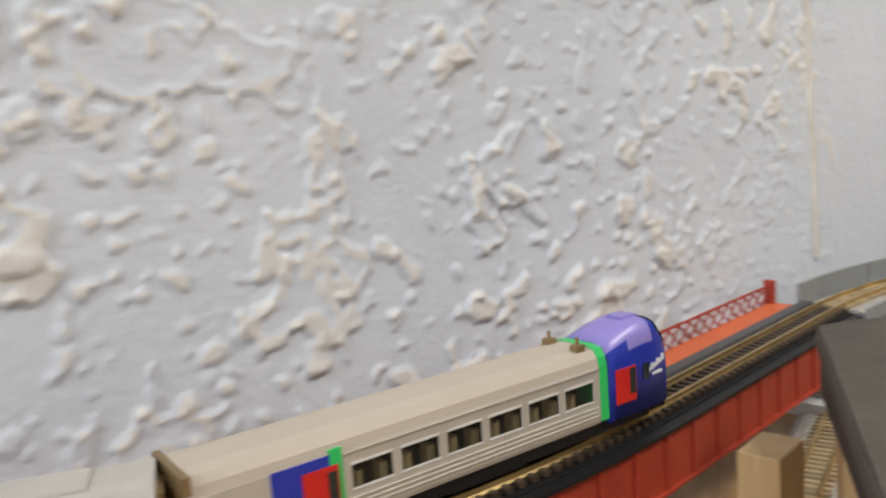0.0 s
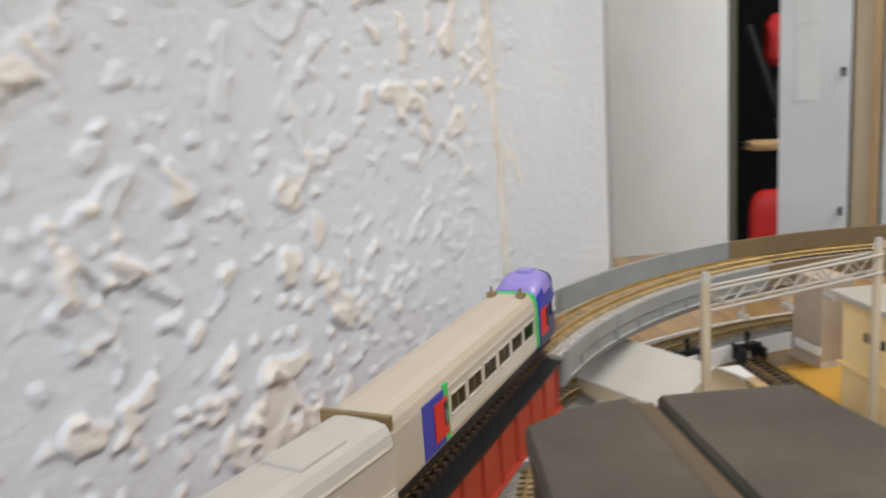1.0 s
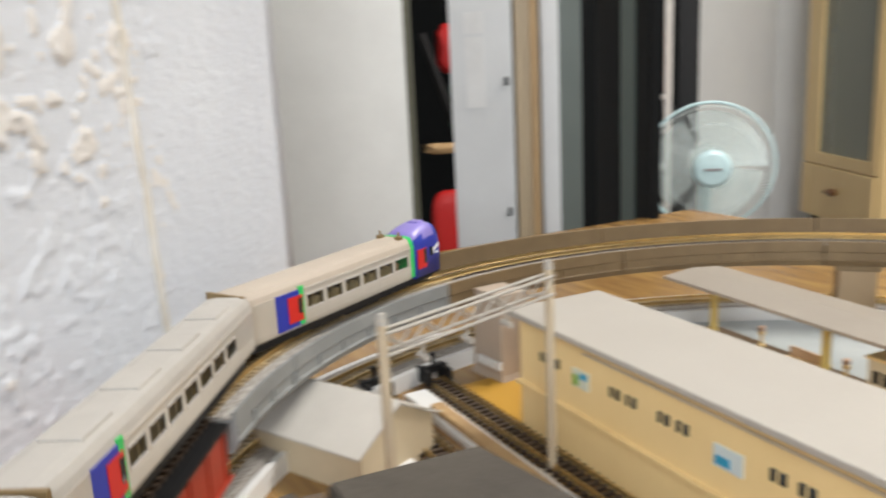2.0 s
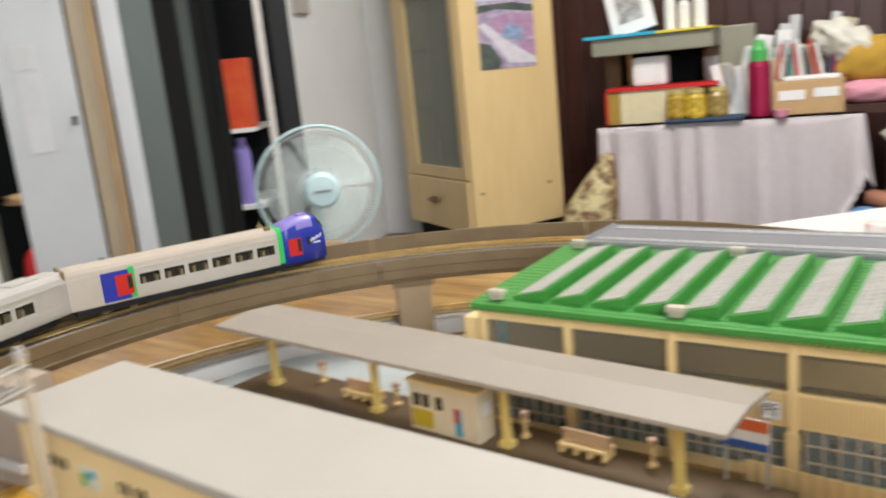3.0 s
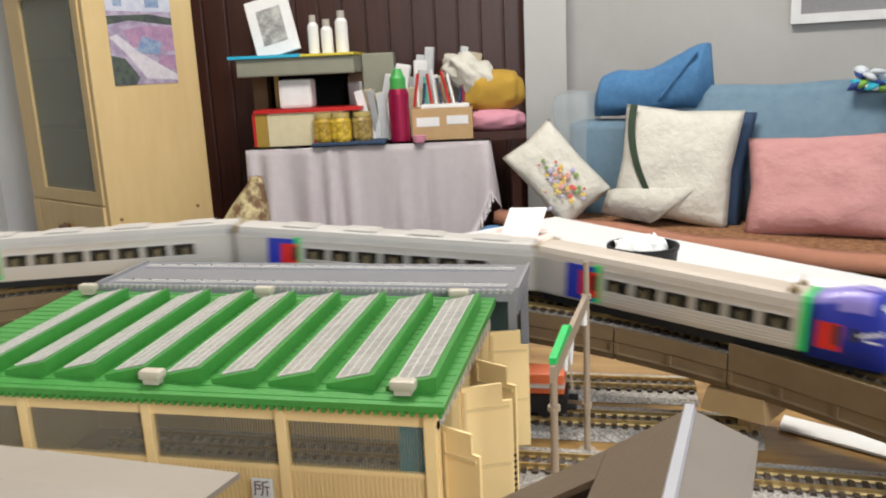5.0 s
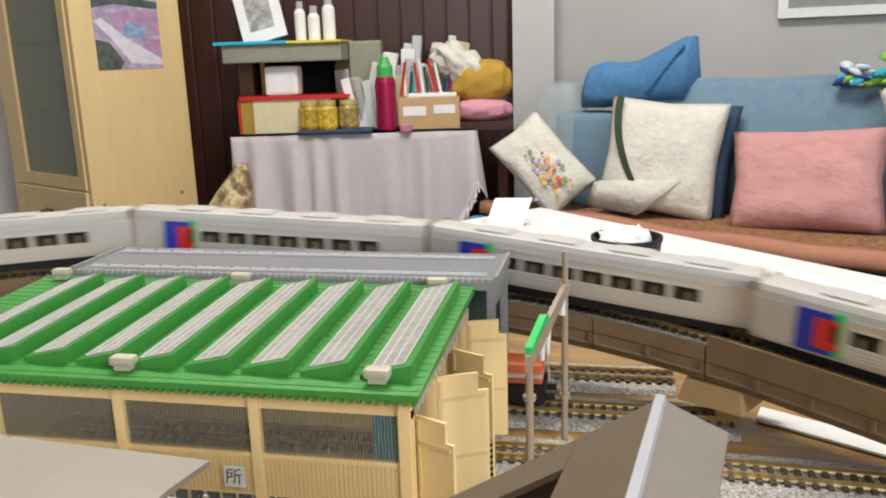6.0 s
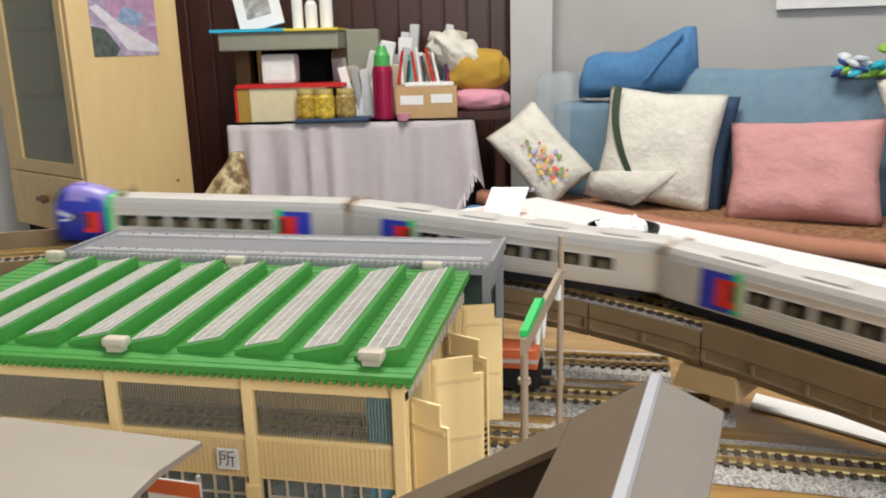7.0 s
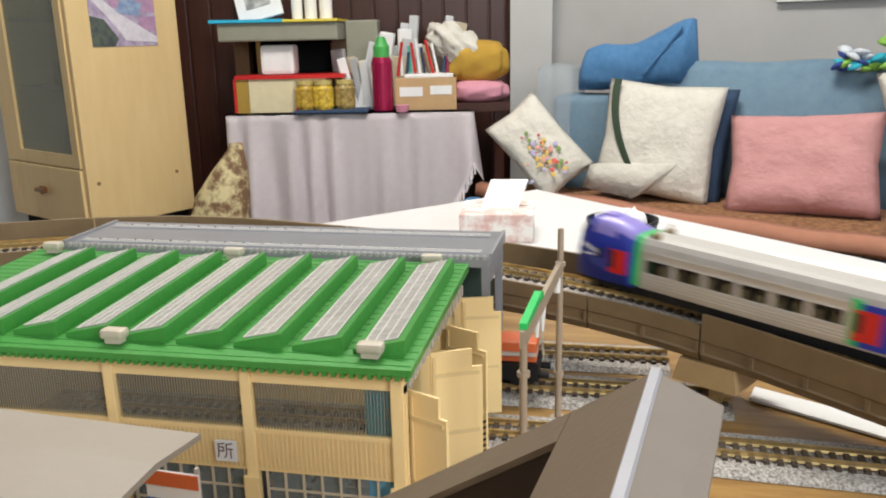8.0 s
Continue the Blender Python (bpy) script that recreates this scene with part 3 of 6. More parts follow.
        if i in (0, 2):
            bm = bmesh.new()
            for k in range(7):
                z = 0.002 + k * 0.0022
                vs = [bm.verts.new(q) for q in ((d.length - 0.003, -0.0007, z), (d.length, -0.0007, z + 0.0018), (d.length, -0.0007, z + 0.0028), (d.length - 0.003, -0.0007, z + 0.0010))]
                bm.faces.new(vs)
            part("hazard_stripe", bm, BLACK, leaf, "black warning stripes")
    # roof
    def rp(x, y, z):
        return (x, y, z + 0.003 * y / 0.093)
    bm = bmesh.new()
    loft(bm, [[rp(-0.182, 0, 0.0552), rp(-0.182, 0.093, 0.0552), rp(-0.182, 0.093, 0.0582), rp(-0.182, 0, 0.0572)], [rp(0, 0, 0.0552), rp(0, 0.093, 0.0552), rp(0, 0.093, 0.0582), rp(0, 0, 0.0572)]])
    roof = part("roof", bm, GREEN, t, "weathered green ribbed roof")
    bm = bmesh.new()
    y = 0.0025
    while y < 0.091:
        for x0, x1 in ((-0.1815, -0.0005),):
            box(bm, x0, x1, y, y + 0.0007, 0.0570 + 0.004 * y / 0.093, 0.0574 + 0.004 * y / 0.093)
        y += 0.0046
    part("roof_rib", bm, GREEN, roof)
    bm = bmesh.new()
    x = -0.1812
    while x < -0.001:
        box(bm, x, x + 0.0012, -0.0006, 0.0016, 0.0542, 0.0554)
        x += 0.0026
    part("eaves_tooth", bm, GREEN, roof)
    for i in range(9):
        x = -0.1645 + i * 0.0182
        y0, y1 = 0.0085, 0.0835
        z0, z1 = 0.0577, 0.0621
        up = lambda y, z: z + 0.004 * y / 0.093
        bm = bmesh.new()
        loft(bm, [[(x, y0, up(y0, z0 - 0.001)), (x + 0.0150, y0, up(y0, z0 - 0.001)), (x + 0.0150, y0, up(y0, z1)), (x, y0, up(y0, z0 + 0.0010))], [(x, y1, up(y1, z0 - 0.001)), (x + 0.0150, y1, up(y1, z0 - 0.001)), (x + 0.0150, y1, up(y1, z1)), (x, y1, up(y1, z0 + 0.0010))]])
        sk = part("skylight", bm, GREEN, roof, "sawtooth skylight with a grey glazed slope")
        sl = lambda u: 0.0010 + (z1 - z0 - 0.0010) * u / 0.0150
        bm = bmesh.new()
        loft(bm, [[(x + u, y, up(y, z0 + sl(u) + h)) for u, h in ((0.0026, 0), (0.0126, 0), (0.0126, 0.0003), (0.0026, 0.0003))] for y in (y0 + 0.002, y1 - 0.002)])
        pane = part("pane", bm, SKYL, sk, "dusty grey glazing")
        bm = bmesh.new()
        for u in (0.0026, 0.0059, 0.0093, 0.0126):
            loft(bm, [[(x + a, y, up(y, z0 + sl(a) + h)) for a, h in ((u - 0.0002, 0.0003), (u + 0.0002, 0.0003), (u + 0.0002, 0.0006), (u - 0.0002, 0.0006))] for y in (y0 + 0.0018, y1 - 0.0018)])
        k = 14
        for j in range(k + 1):
            y = y0 + 0.002 + (y1 - y0 - 0.004) * j / k
            loft(bm, [[(x + u, yy, up(yy, z0 + sl(u) + h)) for yy, h in ((y - 0.00015, 0.0003), (y + 0.00015, 0.0003), (y + 0.00015, 0.0005), (y - 0.00015, 0.0005))] for u in (0.0026, 0.0126)])
        part("glazing_bar", bm, BARG, sk)
    for x in (-0.1715, -0.0920, -0.0130):
        for y in (0.0065, 0.0880):
            z = 0.0576 + 0.004 * y / 0.093
            v = part("vent", B((x - 0.0025, x + 0.0025, y - 0.0016, y + 0.0016, z, z + 0.0016)), VENT, roof, "cream roof ventilator")
            part("vent_cap", B((x - 0.0038, x + 0.0038, y - 0.0022, y + 0.0022, z + 0.0014, z + 0.0044), bevel=0.0011), VENT, v)
    # the signboard with its one character
    sg = part("signboard", B((-0.0600, -0.0535, Y0 - 0.0021, Y0 - 0.0013, 0.0248, 0.0312)), PAPER, t, "white signboard with a brown character")
    cu = bpy.data.curves.new("sign_text", "FONT")
    cu.body, cu.size, cu.align_x, cu.align_y = "\u6240", 0.0056, "CENTER", "CENTER"
    tmp = new("tmp", cu)
    me = bpy.data.meshes.new_from_object(tmp.evaluated_get(bpy.context.evaluated_depsgraph_get()))
    bpy.data.objects.remove(tmp)
    me.materials.append(mat("sign_ink", (0.10, 0.035, 0.02), 0.6))
    ob = new("sign_character", me)
    ob.parent = sg
    ob.matrix_basis = pose(-0.0568, Y0 - 0.0023, 0.0280, 90, 0, 0)
    return t


shed()


def grey_hall():
    t = thing("grey_hall", "grey model train hall with slotted roof behind the green shed", "building")
    x0, x1 = -0.171, 0.0075
    za, zb, ya, yb = 0.0632, 0.0640, 0.0945, 0.1335
    loft_b = bmesh.new()
    loft(loft_b, [[(x, ya, za - 0.002), (x, yb, zb - 0.002), (x, yb, zb), (x, ya, za)] for x in (x0, x1)])
    roof = part("roof", loft_b, mat("hall_roof", (0.19, 0.19, 0.205), 0.42, scale=60), t)
    part("edge_beam", B((x0, x1, ya - 0.0006, ya, za - 0.0038, za - 0.0003)), GREYP, t)
    part("verge", B((x0 - 0.0012, x0, ya, yb, za - 0.003, zb + 0.0008)), GREYP, t)
    part("verge", B((x1, x1 + 0.0012, ya, yb, za - 0.003, zb + 0.0008)), GREYP, t)
    slot = kerb = None
    for yy in (0.1015, 0.1255):
        z = za + (zb - za) * (yy - ya) / (yb - ya)
        part("slot_strip", B((x0 + 0.004, x1 - 0.004, yy - 0.0026, yy + 0.0022, z - 0.0002, z + 0.0006), bevel=0.0002), mat("slot_strip_grey", (0.36, 0.36, 0.37), 0.5), roof)
        for i in range(21):
            at = pose(x0 + 0.009 + i * 0.0081, yy, z + 0.0006)
            if slot is None:
                slot = part("roof_slot", B((-0.0027, 0.0027, -0.0010, 0.0014, -0.0001, 0.0002)), BLACK, roof)
                slot.matrix_basis = at
                kerb = part("slot_kerb", B((-0.0031, 0.0031, -0.0016, -0.0010, -0.0001, 0.0007)), BARG, roof)
                kerb.matrix_basis = at
            else:
                piece("roof_slot", slot.data, roof, at)
                piece("slot_kerb", kerb.data, roof, at)
    bm = bmesh.new()
    x = x0 + 0.002
    while x < x1 - 0.002:
        box(bm, x, x + 0.0011, ya - 0.0009, ya + 0.0006, za - 0.0008, za + 0.0007)
        x += 0.0026
    part("edge_tooth", bm, SKYL, roof)
    for x in (x0 + 0.0015, x1 - 0.0015):
        part("portal_post", B((x - 0.0015, x + 0.0015, ya, ya + 0.0024, 0.0, za - 0.002)), GREYP, t)
        part("portal_post", B((x - 0.0015, x + 0.0015, yb - 0.0024, yb, 0.0, zb - 0.002)), GREYP, t)
    part("gable_plate", B((x1 - 0.001, x1 + 0.0004, ya + 0.0020, yb - 0.0020, za - 0.010, za - 0.0015)), GREYP, t)
    part("wall", B((x0 + 0.003, x1 - 0.004, yb - 0.0015, yb - 0.0005, 0.0, zb - 0.003)), mat("hall_wall", (0.05, 0.075, 0.06), 0.5), t)


grey_hall()


# ---- island platform with canopy ----
PLAT = facing((-0.288, -0.022), (0.212, -0.017))


def platform():
    t = thing("station_platform", "brown model station platform with a beige canopy", "platform", at=PLAT)
    part("slab", B((-0.020, 0.245, -0.021, 0.019, 0.0, 0.0115), bevel=0.0006), PLATF, t)
    part("edge", B((-0.020, 0.245, -0.0235, -0.0212, 0.0, 0.0095)), TANW, t)
    part("side_rib", B((-0.020, 0.245, -0.0245, -0.0236, 0.003, 0.0055)), PLATF, t)
    roof = bmesh.new()
    loft(roof, [[(x, -0.0185, 0.0440), (x, 0.0005, 0.0456), (x, 0.0195, 0.0440), (x, 0.0195, 0.0456), (x, 0.0005, 0.0474), (x, -0.0185, 0.0456)] for x in (-0.018, 0.236)])
    can = part("canopy", roof, BEIGE, t)
    for x in (0.045, 0.108, 0.172):
        part("seam", B((x, x + 0.0004, -0.0186, 0.0196, 0.0453, 0.0457)), PLATF, can)
    for i in range(4):
        x = i * 0.0709
        p = part("post", B((x - 0.0016, x + 0.0016, -0.0014, 0.0014, 0.0115, 0.0445), bevel=0.0003), YELP, t, "yellow canopy post")
        part("foot", B((x - 0.0026, x + 0.0026, -0.0024, 0.0024, 0.0115, 0.0140)), YELP, p)
        part("bracket", loft(bmesh.new(), [[(x - 0.001, -0.013, 0.0428), (x + 0.001, -0.013, 0.0428), (x + 0.001, -0.013, 0.0440), (x - 0.001, -0.013, 0.0440)], [(x - 0.001, 0.0, 0.0395), (x + 0.001, 0.0, 0.0395), (x + 0.001, 0.0, 0.0450), (x - 0.001, 0.0, 0.0450)], [(x - 0.001, 0.014, 0.0428), (x + 0.001, 0.014, 0.0428), (x + 0.001, 0.014, 0.0440), (x - 0.001, 0.014, 0.0440)]]), YELP, p)


platform()


def put_on_platform(ob, x, y, turn=0):
    ob.matrix_basis = PLAT @ pose(x, y, 0.01155, 0, 0, turn)


def hut():
    t = thing("platform_hut", "cream platform waiting hut with yellow panel", "hut")
    part("body", B((0.0, 0.036, -0.006, 0.006, 0.0, 0.021), bevel=0.0004), mat("hut_cream", (0.70, 0.62, 0.46), 0.5, scale=60), t)
    part("roof", B((-0.0008, 0.0368, -0.0068, 0.0068, 0.021, 0.0222), bevel=0.0003), CREAM, t)
    part("panel", B((0.0015, 0.0125, -0.0066, -0.0060, 0.002, 0.0095)), mat("hut_olive", (0.50, 0.38, 0.03), 0.5), t, "mustard yellow panel")
    for x in (0.0025, 0.0075, 0.0145):
        part("window", B((x, x + 0.0035, -0.0064, -0.0059, 0.0110, 0.0165)), DKGLASS, t)
    d = part("door", B((0.0245, 0.0275, -0.0064, -0.0060, 0.0015, 0.0130)), TBLUE, t, "narrow blue and red door")
    part("door_top", B((0.0245, 0.0265, -0.0067, -0.0063, 0.0075, 0.0135)), REDP, d)
    part("notice", B((0.0362, 0.0366, -0.003, 0.002, 0.0110, 0.0165)), WHITE, t)
    put_on_platform(t, 0.0960, 0.001)


hut()


def bench():
    t = thing("platform_bench", "cream double platform bench", "bench", "platform benches")
    part("seat", B((-0.010, 0.010, -0.0042, -0.0004, 0.0030, 0.0042), (-0.010, 0.010, 0.0004, 0.0042, 0.0030, 0.0042)), CREAM, t)
    part("backrest", B((-0.010, 0.010, -0.0006, 0.0006, 0.0042, 0.0086)), mat("bench_back", (0.60, 0.42, 0.28), 0.5), t)
    for x in (-0.009, -0.003, 0.003, 0.009):
        part("leg", B((x - 0.0007, x + 0.0007, -0.0038, 0.0038, 0.0, 0.0030)), CREAM, t)
    return t


b0 = bench()
put_on_platform(b0, 0.054, 0.008)
b1 = copy_thing(b0, PLAT @ pose(0.1715, 0.0095, 0.01155))


def stand(x, y, sign=True):
    t = thing("platform_stand", "small cream platform pedestal with round top", "pedestal", "platform pedestals")
    part("column", lathe([(0.0018, 0), (0.0018, 0.0012), (0.0008, 0.0016), (0.0008, 0.006), (0.0016, 0.0066), (0.0016, 0.0082)], 10), CREAM, t)
    part("head", lathe([(0.0006, 0.0082), (0.0017, 0.0090), (0.0017, 0.0108), (0.0006, 0.0114)], 10), mat("stand_head", (0.66, 0.45, 0.33), 0.5), t)
    put_on_platform(t, x, y)


for x, y in ((0.0205, 0.013), (0.0745, 0.009), (0.1435, 0.010), (0.197, 0.012)):
    stand(x, y)
sg = thing("platform_sign", "red, white and blue striped station signboard", "sign", at=PLAT @ pose(0.222, 0.016, 0.01155))
part("post", B((-0.0005, 0.0005, -0.0005, 0.0005, 0, 0.026), (0.0135, 0.0145, -0.0005, 0.0005, 0, 0.026)), OFFW, sg)
part("board", B((-0.001, 0.015, -0.0012, -0.0006, 0.014, 0.0245)), WHITE, sg)
part("stripe", B((-0.001, 0.015, -0.0017, -0.0013, 0.0205, 0.0245)), ORANGE, sg)
part("stripe", B((-0.001, 0.015, -0.0017, -0.0013, 0.014, 0.0165)), mat("sign_blue", (0.02, 0.09, 0.35), 0.4), sg)
fence = thing("platform_fence", "low cream fence in front of the shed", "fence", at=facing((-0.062, -0.012), (0.05, -0.005)))
part("panel", B((0.0, 0.058, -0.0006, 0.0006, 0.0, 0.014)), CREAM, fence)
for i in range(14):
    part("slat", B((i * 0.0044, i * 0.0044 + 0.0012, -0.0011, -0.0006, 0.0, 0.0145)), CREAMD, fence)


# ---- long station building in front ----
def long_building():
    t = thing("long_building", "long low cream station building with an off-white roof", "building", at=facing((-0.279, -0.107), (0.235, -0.008)))
    part("roof", B((0.0, 0.252, -0.050, 0.0, 0.0535, 0.0560), bevel=0.0005), OFFW, t)
    part("wall", B((0.004, 0.248, -0.0455, -0.0430, 0.0, 0.0535)), CREAM, t)
    part("wall", B((0.004, 0.248, -0.0050, -0.0030, 0.0, 0.0535)), CREAM, t)
    part("end_wall", B((0.004, 0.006, -0.0430, -0.0050, 0.0, 0.0535)), TANW, t)
    part("end_wall", B((0.246, 0.248, -0.0430, -0.0050, 0.0, 0.0535)), TANW, t)
    part("ledge", B((0.003, 0.249, -0.0475, -0.0455, 0.0225, 0.0240)), CREAM, t)
    part("downlight", B((0.050, 0.200, -0.0462, -0.0455, 0.0490, 0.0500)), TANW, t)
    for x in (0.020, 0.028, 0.066, 0.075, 0.092, 0.101, 0.140, 0.150, 0.180, 0.190):
        w = part("window", B((x, x + 0.0058, -0.0459, -0.0454, 0.0375, 0.0415)), DKGLASS, t)
        part("mullion", B((x + 0.0026, x + 0.0032, -0.0462, -0.0458, 0.0375, 0.0415)), CREAM, w)
    p = part("poster", B((0.043, 0.0535, -0.0460, -0.0455, 0.0345, 0.0420)), mat("notice", (0.70, 0.72, 0.60), 0.5), t, "green and blue notice")
    part("notice_print", B((0.0435, 0.047, -0.0463, -0.0460, 0.035, 0.0395)), mat("notice_green", (0.25, 0.45, 0.08), 0.5), p)
    part("notice_print", B((0.048, 0.0525, -0.0463, -0.0460, 0.0385, 0.041)), TBLUE, p)
    p = part("poster", B((0.118, 0.130, -0.0460, -0.0455, 0.0330, 0.0405)), mat("notice", (0.66, 0.74, 0.74), 0.5), t, "blue notice")
    part("notice_print", B((0.119, 0.125, -0.0463, -0.0460, 0.034, 0.037)), TBLUE, p)


long_building()
bh = thing("switch_hut", "tan plastic hut with white plinth beside the station building", "hut", at=facing((-0.352, -0.134), (0.3, 0.02)))
loft_ = loft(bmesh.new(), [[(0.0, 0.0, 0), (0.028, 0.0, 0), (0.028, 0.022, 0), (0.0, 0.022, 0)], [(0.0015, 0.001, 0.004), (0.0265, 0.001, 0.004), (0.0265, 0.021, 0.004), (0.0015, 0.021, 0.004)], [(0.003, 0.002, 0.046), (0.025, 0.002, 0.046), (0.025, 0.020, 0.046), (0.003, 0.020, 0.046)]])
part("body", loft_, mat("hut_tan", (0.47, 0.38, 0.30), 0.5, scale=40), bh)
part("band", B((0.008, 0.028, -0.0016, -0.0002, 0.008, 0.012)), WHITE, bh)
tagged(part("yellow_mat", poly([(-0.335, -0.150), (-0.06, -0.152), (-0.06, -0.128), (-0.335, -0.115)], 0.0004, 0.0010), mat("mat_ochre", (0.50, 0.27, 0.03), 0.5, scale=20)), "ochre yellow sheet under the siding", "sheet")
for y in (-0.1765, -0.2145):
    st = part("white_strip", B((0.0, 0.20, -0.006, 0.006, 0.0003, 0.0040), bevel=0.0005), WHITE)
    st.matrix_basis = facing((-0.335, y), (1, -0.02))
    tagged(st, "white plastic strip between the sidings", "strip")
ch = part("siding_channel", B((0.0, 0.16, -0.003, 0.003, 0.0003, 0.0030)), WOODL)
ch.matrix_basis = facing((-0.31, -0.178), (1, -0.03), 0.004)
tagged(ch, "wooden batten on the white strip", "batten")
for x, y in ((-0.348, -0.160), (-0.348, -0.193)):
    bs = thing("buffer_stop", "black model buffer stop", "buffer stop", "buffer stops", at=pose(x, y, 0.0))
    part("frame", B((-0.004, 0.010, -0.0065, -0.0045, 0.002, 0.010), (-0.004, 0.010, 0.0045, 0.0065, 0.002, 0.010), (0.000, 0.003, -0.0075, 0.0075, 0.007, 0.0105)), BLACK, bs)
    part("lamp", rods(((0.001, 0, 0.0105), (0.001, 0, 0.017), 0.0008, 0.0018), n=8), BLACK, bs)
tagged(part("grey_sheet", poly([(-0.345, -0.055), (-0.200, -0.060), (-0.190, 0.115), (-0.255, 0.100), (-0.310, 0.060), (-0.345, 0.005)], 0.0004, 0.0011), mat("sheet_pale", (0.50, 0.54, 0.55), 0.35, col2=(0.36, 0.40, 0.41), scale=14, noise_mix=0.4)), "pale blue-grey plastic sheet beside the platform", "sheet")
hs = thing("gable_house", "small cream card house with a brown gable roof", "house", at=facing((-0.315, -0.262), (0.075, 0.035)))
part("wall", loft(bmesh.new(), [[(x, 0.0, 0), (x, 0.045, 0), (x, 0.045, 0.018), (x, 0.0225, 0.030), (x, 0.0, 0.018)] for x in (0.0, 0.06)]), mat("house_cream", (0.62, 0.52, 0.36), 0.6), hs)
for s in (1, -1):
    part("roof", loft(bmesh.new(), [[(x, 0.0225, 0.0302), (x, 0.0225 + s * 0.026, 0.0168), (x, 0.0225 + s * 0.026, 0.0178), (x, 0.0225, 0.0314)] for x in (-0.002, 0.062)]), mat("house_roof", (0.60, 0.57, 0.52), 0.6), hs)

# ---- lattice signal gantry ----
ga = thing("signal_gantry", "pale lattice gantry spanning the sidings", "gantry")
G0, G1 = Vector((-0.212, -0.246, 0)), Vector((-0.236, -0.166, 0))
for g in (G0, G1):
    part("post", B((g.x - 0.0013, g.x + 0.0013, g.y - 0.0013, g.y + 0.0013, 0.0, 0.086), bevel=0.0002), TANW, ga)
    part("foot", B((g.x - 0.005, g.x + 0.005, g.y - 0.004, g.y + 0.004, 0.0, 0.0015)), TANW, ga)
    part("insulator", rods(((g.x, g.y, 0.084), (g.x, g.y, 0.0875), 0.0020, 0.0012), n=10), OFFW, ga)
up = Vector((0, 0, 1))
for o in (-0.0022, 0.0022):
    n = Vector((0.958, 0.287, 0)) * o
    for z in (0.0745, 0.0815):
        part("chord", rods((G0 + n + up * z, G1 + n + up * z, 0.0006), n=6), OFFW, ga)
    for i in range(10):
        a, b = G0.lerp(G1, i / 10), G0.lerp(G1, (i + 1) / 10)
        z0, z1 = (0.0745, 0.0815) if i % 2 else (0.0815, 0.0745)
        part("diagonal", rods((a + n + up * z0, b + n + up * z1, 0.0004), n=5), OFFW, ga)
for f in (0.2, 0.45, 0.7):
    p = G0.lerp(G1, f)
    part("hanger", rods((p + up * 0.0745, p + up * 0.069, 0.0006), (p + up * 0.069 + Vector((0.003, 0, 0)), p + up * 0.069 - Vector((0.003, 0, 0)), 0.0011), n=6), OFFW, ga)

# ---- catenary pole gantry over the yard ----
cp = thing("catenary_gantry", "brown catenary gantry over the shed yard", "gantry")
N0, N1 = Vector((0.0280, 0.0210, 0)), Vector((0.0340, 0.0930, 0))
POLEB = mat("pole_brown", (0.36, 0.28, 0.20), 0.5, scale=60)
for q, h in ((N0, 0.0625), (N1, 0.0755)):
    part("post", rods((q, q + up * h, 0.0013, 0.0011), n=12), POLEB, cp)
    for z0, z1, r in ((0.018, 0.020, 0.0019), (h - 0.014, h - 0.0125, 0.0019), (0.0, 0.001, 0.0032)):
        part("collar", rods((q + up * z0, q + up * z1, r), n=12), POLEB, cp)
part("beam", loft(bmesh.new(), [[(p.x - 0.0008, p.y, 0.0585 + z), (p.x + 0.0008, p.y, 0.0585 + z), (p.x + 0.0008, p.y, 0.0635 + z), (p.x - 0.0008, p.y, 0.0635 + z)] for p, z in ((N0 + Vector((0, -0.004, 0)), 0.0), (N1, 0.0))]), POLEB, cp)
part("green_cap", loft(bmesh.new(), [[(p.x - 0.0011, p.y, 0.0633 + k), (p.x + 0.0011, p.y, 0.0633 + k), (p.x + 0.0011, p.y, 0.0653 + k * 2), (p.x - 0.0011, p.y, 0.0653 + k * 2)] for p, k in ((N0 + Vector((0, -0.002, 0)), 0.0), (N0.lerp(N1, 0.33), 0.0008), (N0.lerp(N1, 0.4), 0.0))]), TGREEN, cp, "bright green strip")
for k, z, r0, r1 in ((0.3, 0.0525, 0.0011, 0.0007), (0.45, 0.0505, 0.0012, 0.0006), (0.9, 0.0535, 0.0012, 0.0012)):
    part("insulator", rods((N0.lerp(N1, k) + up * 0.0590, N0.lerp(N1, k) + up * z, r0, r1), n=8), WHITE, cp)
part("wire", rods((N0.lerp(N1, 0.4) + up * 0.056, N0.lerp(N1, 0.5) + up * 0.040, 0.0003), n=5), OFFW, cp)

# ---- little orange shunter in the yard ----
sh = thing("shunter", "orange and black shunting locomotive with grey roof", "locomotive", at=pose(0.004, 0.1175, 0.0046))
part("underframe", B((-0.024, 0.021, -0.0080, 0.0080, 0.003, 0.0105)), BLACK, sh)
part("bonnet", B((0.002, 0.020, -0.0065, 0.0065, 0.0105, 0.0190), bevel=0.0008), ORANGE, sh)
part("cab", B((-0.022, 0.002, -0.0085, 0.0085, 0.0105, 0.0225), bevel=0.0005), ORANGE, sh)
part("stripe", B((-0.0222, 0.0202, -0.0088, 0.0088, 0.0140, 0.0150)), OFFW, sh)
part("roof", B((-0.023, 0.004, -0.0090, 0.0090, 0.0225, 0.0265), bevel=0.0010), GREYP, sh)
part("buffer", rods(((0.021, -0.005, 0.005), (0.025, -0.005, 0.005), 0.0014), ((0.021, 0.005, 0.005), (0.025, 0.005, 0.005), 0.0014), n=10), BLACK, sh)
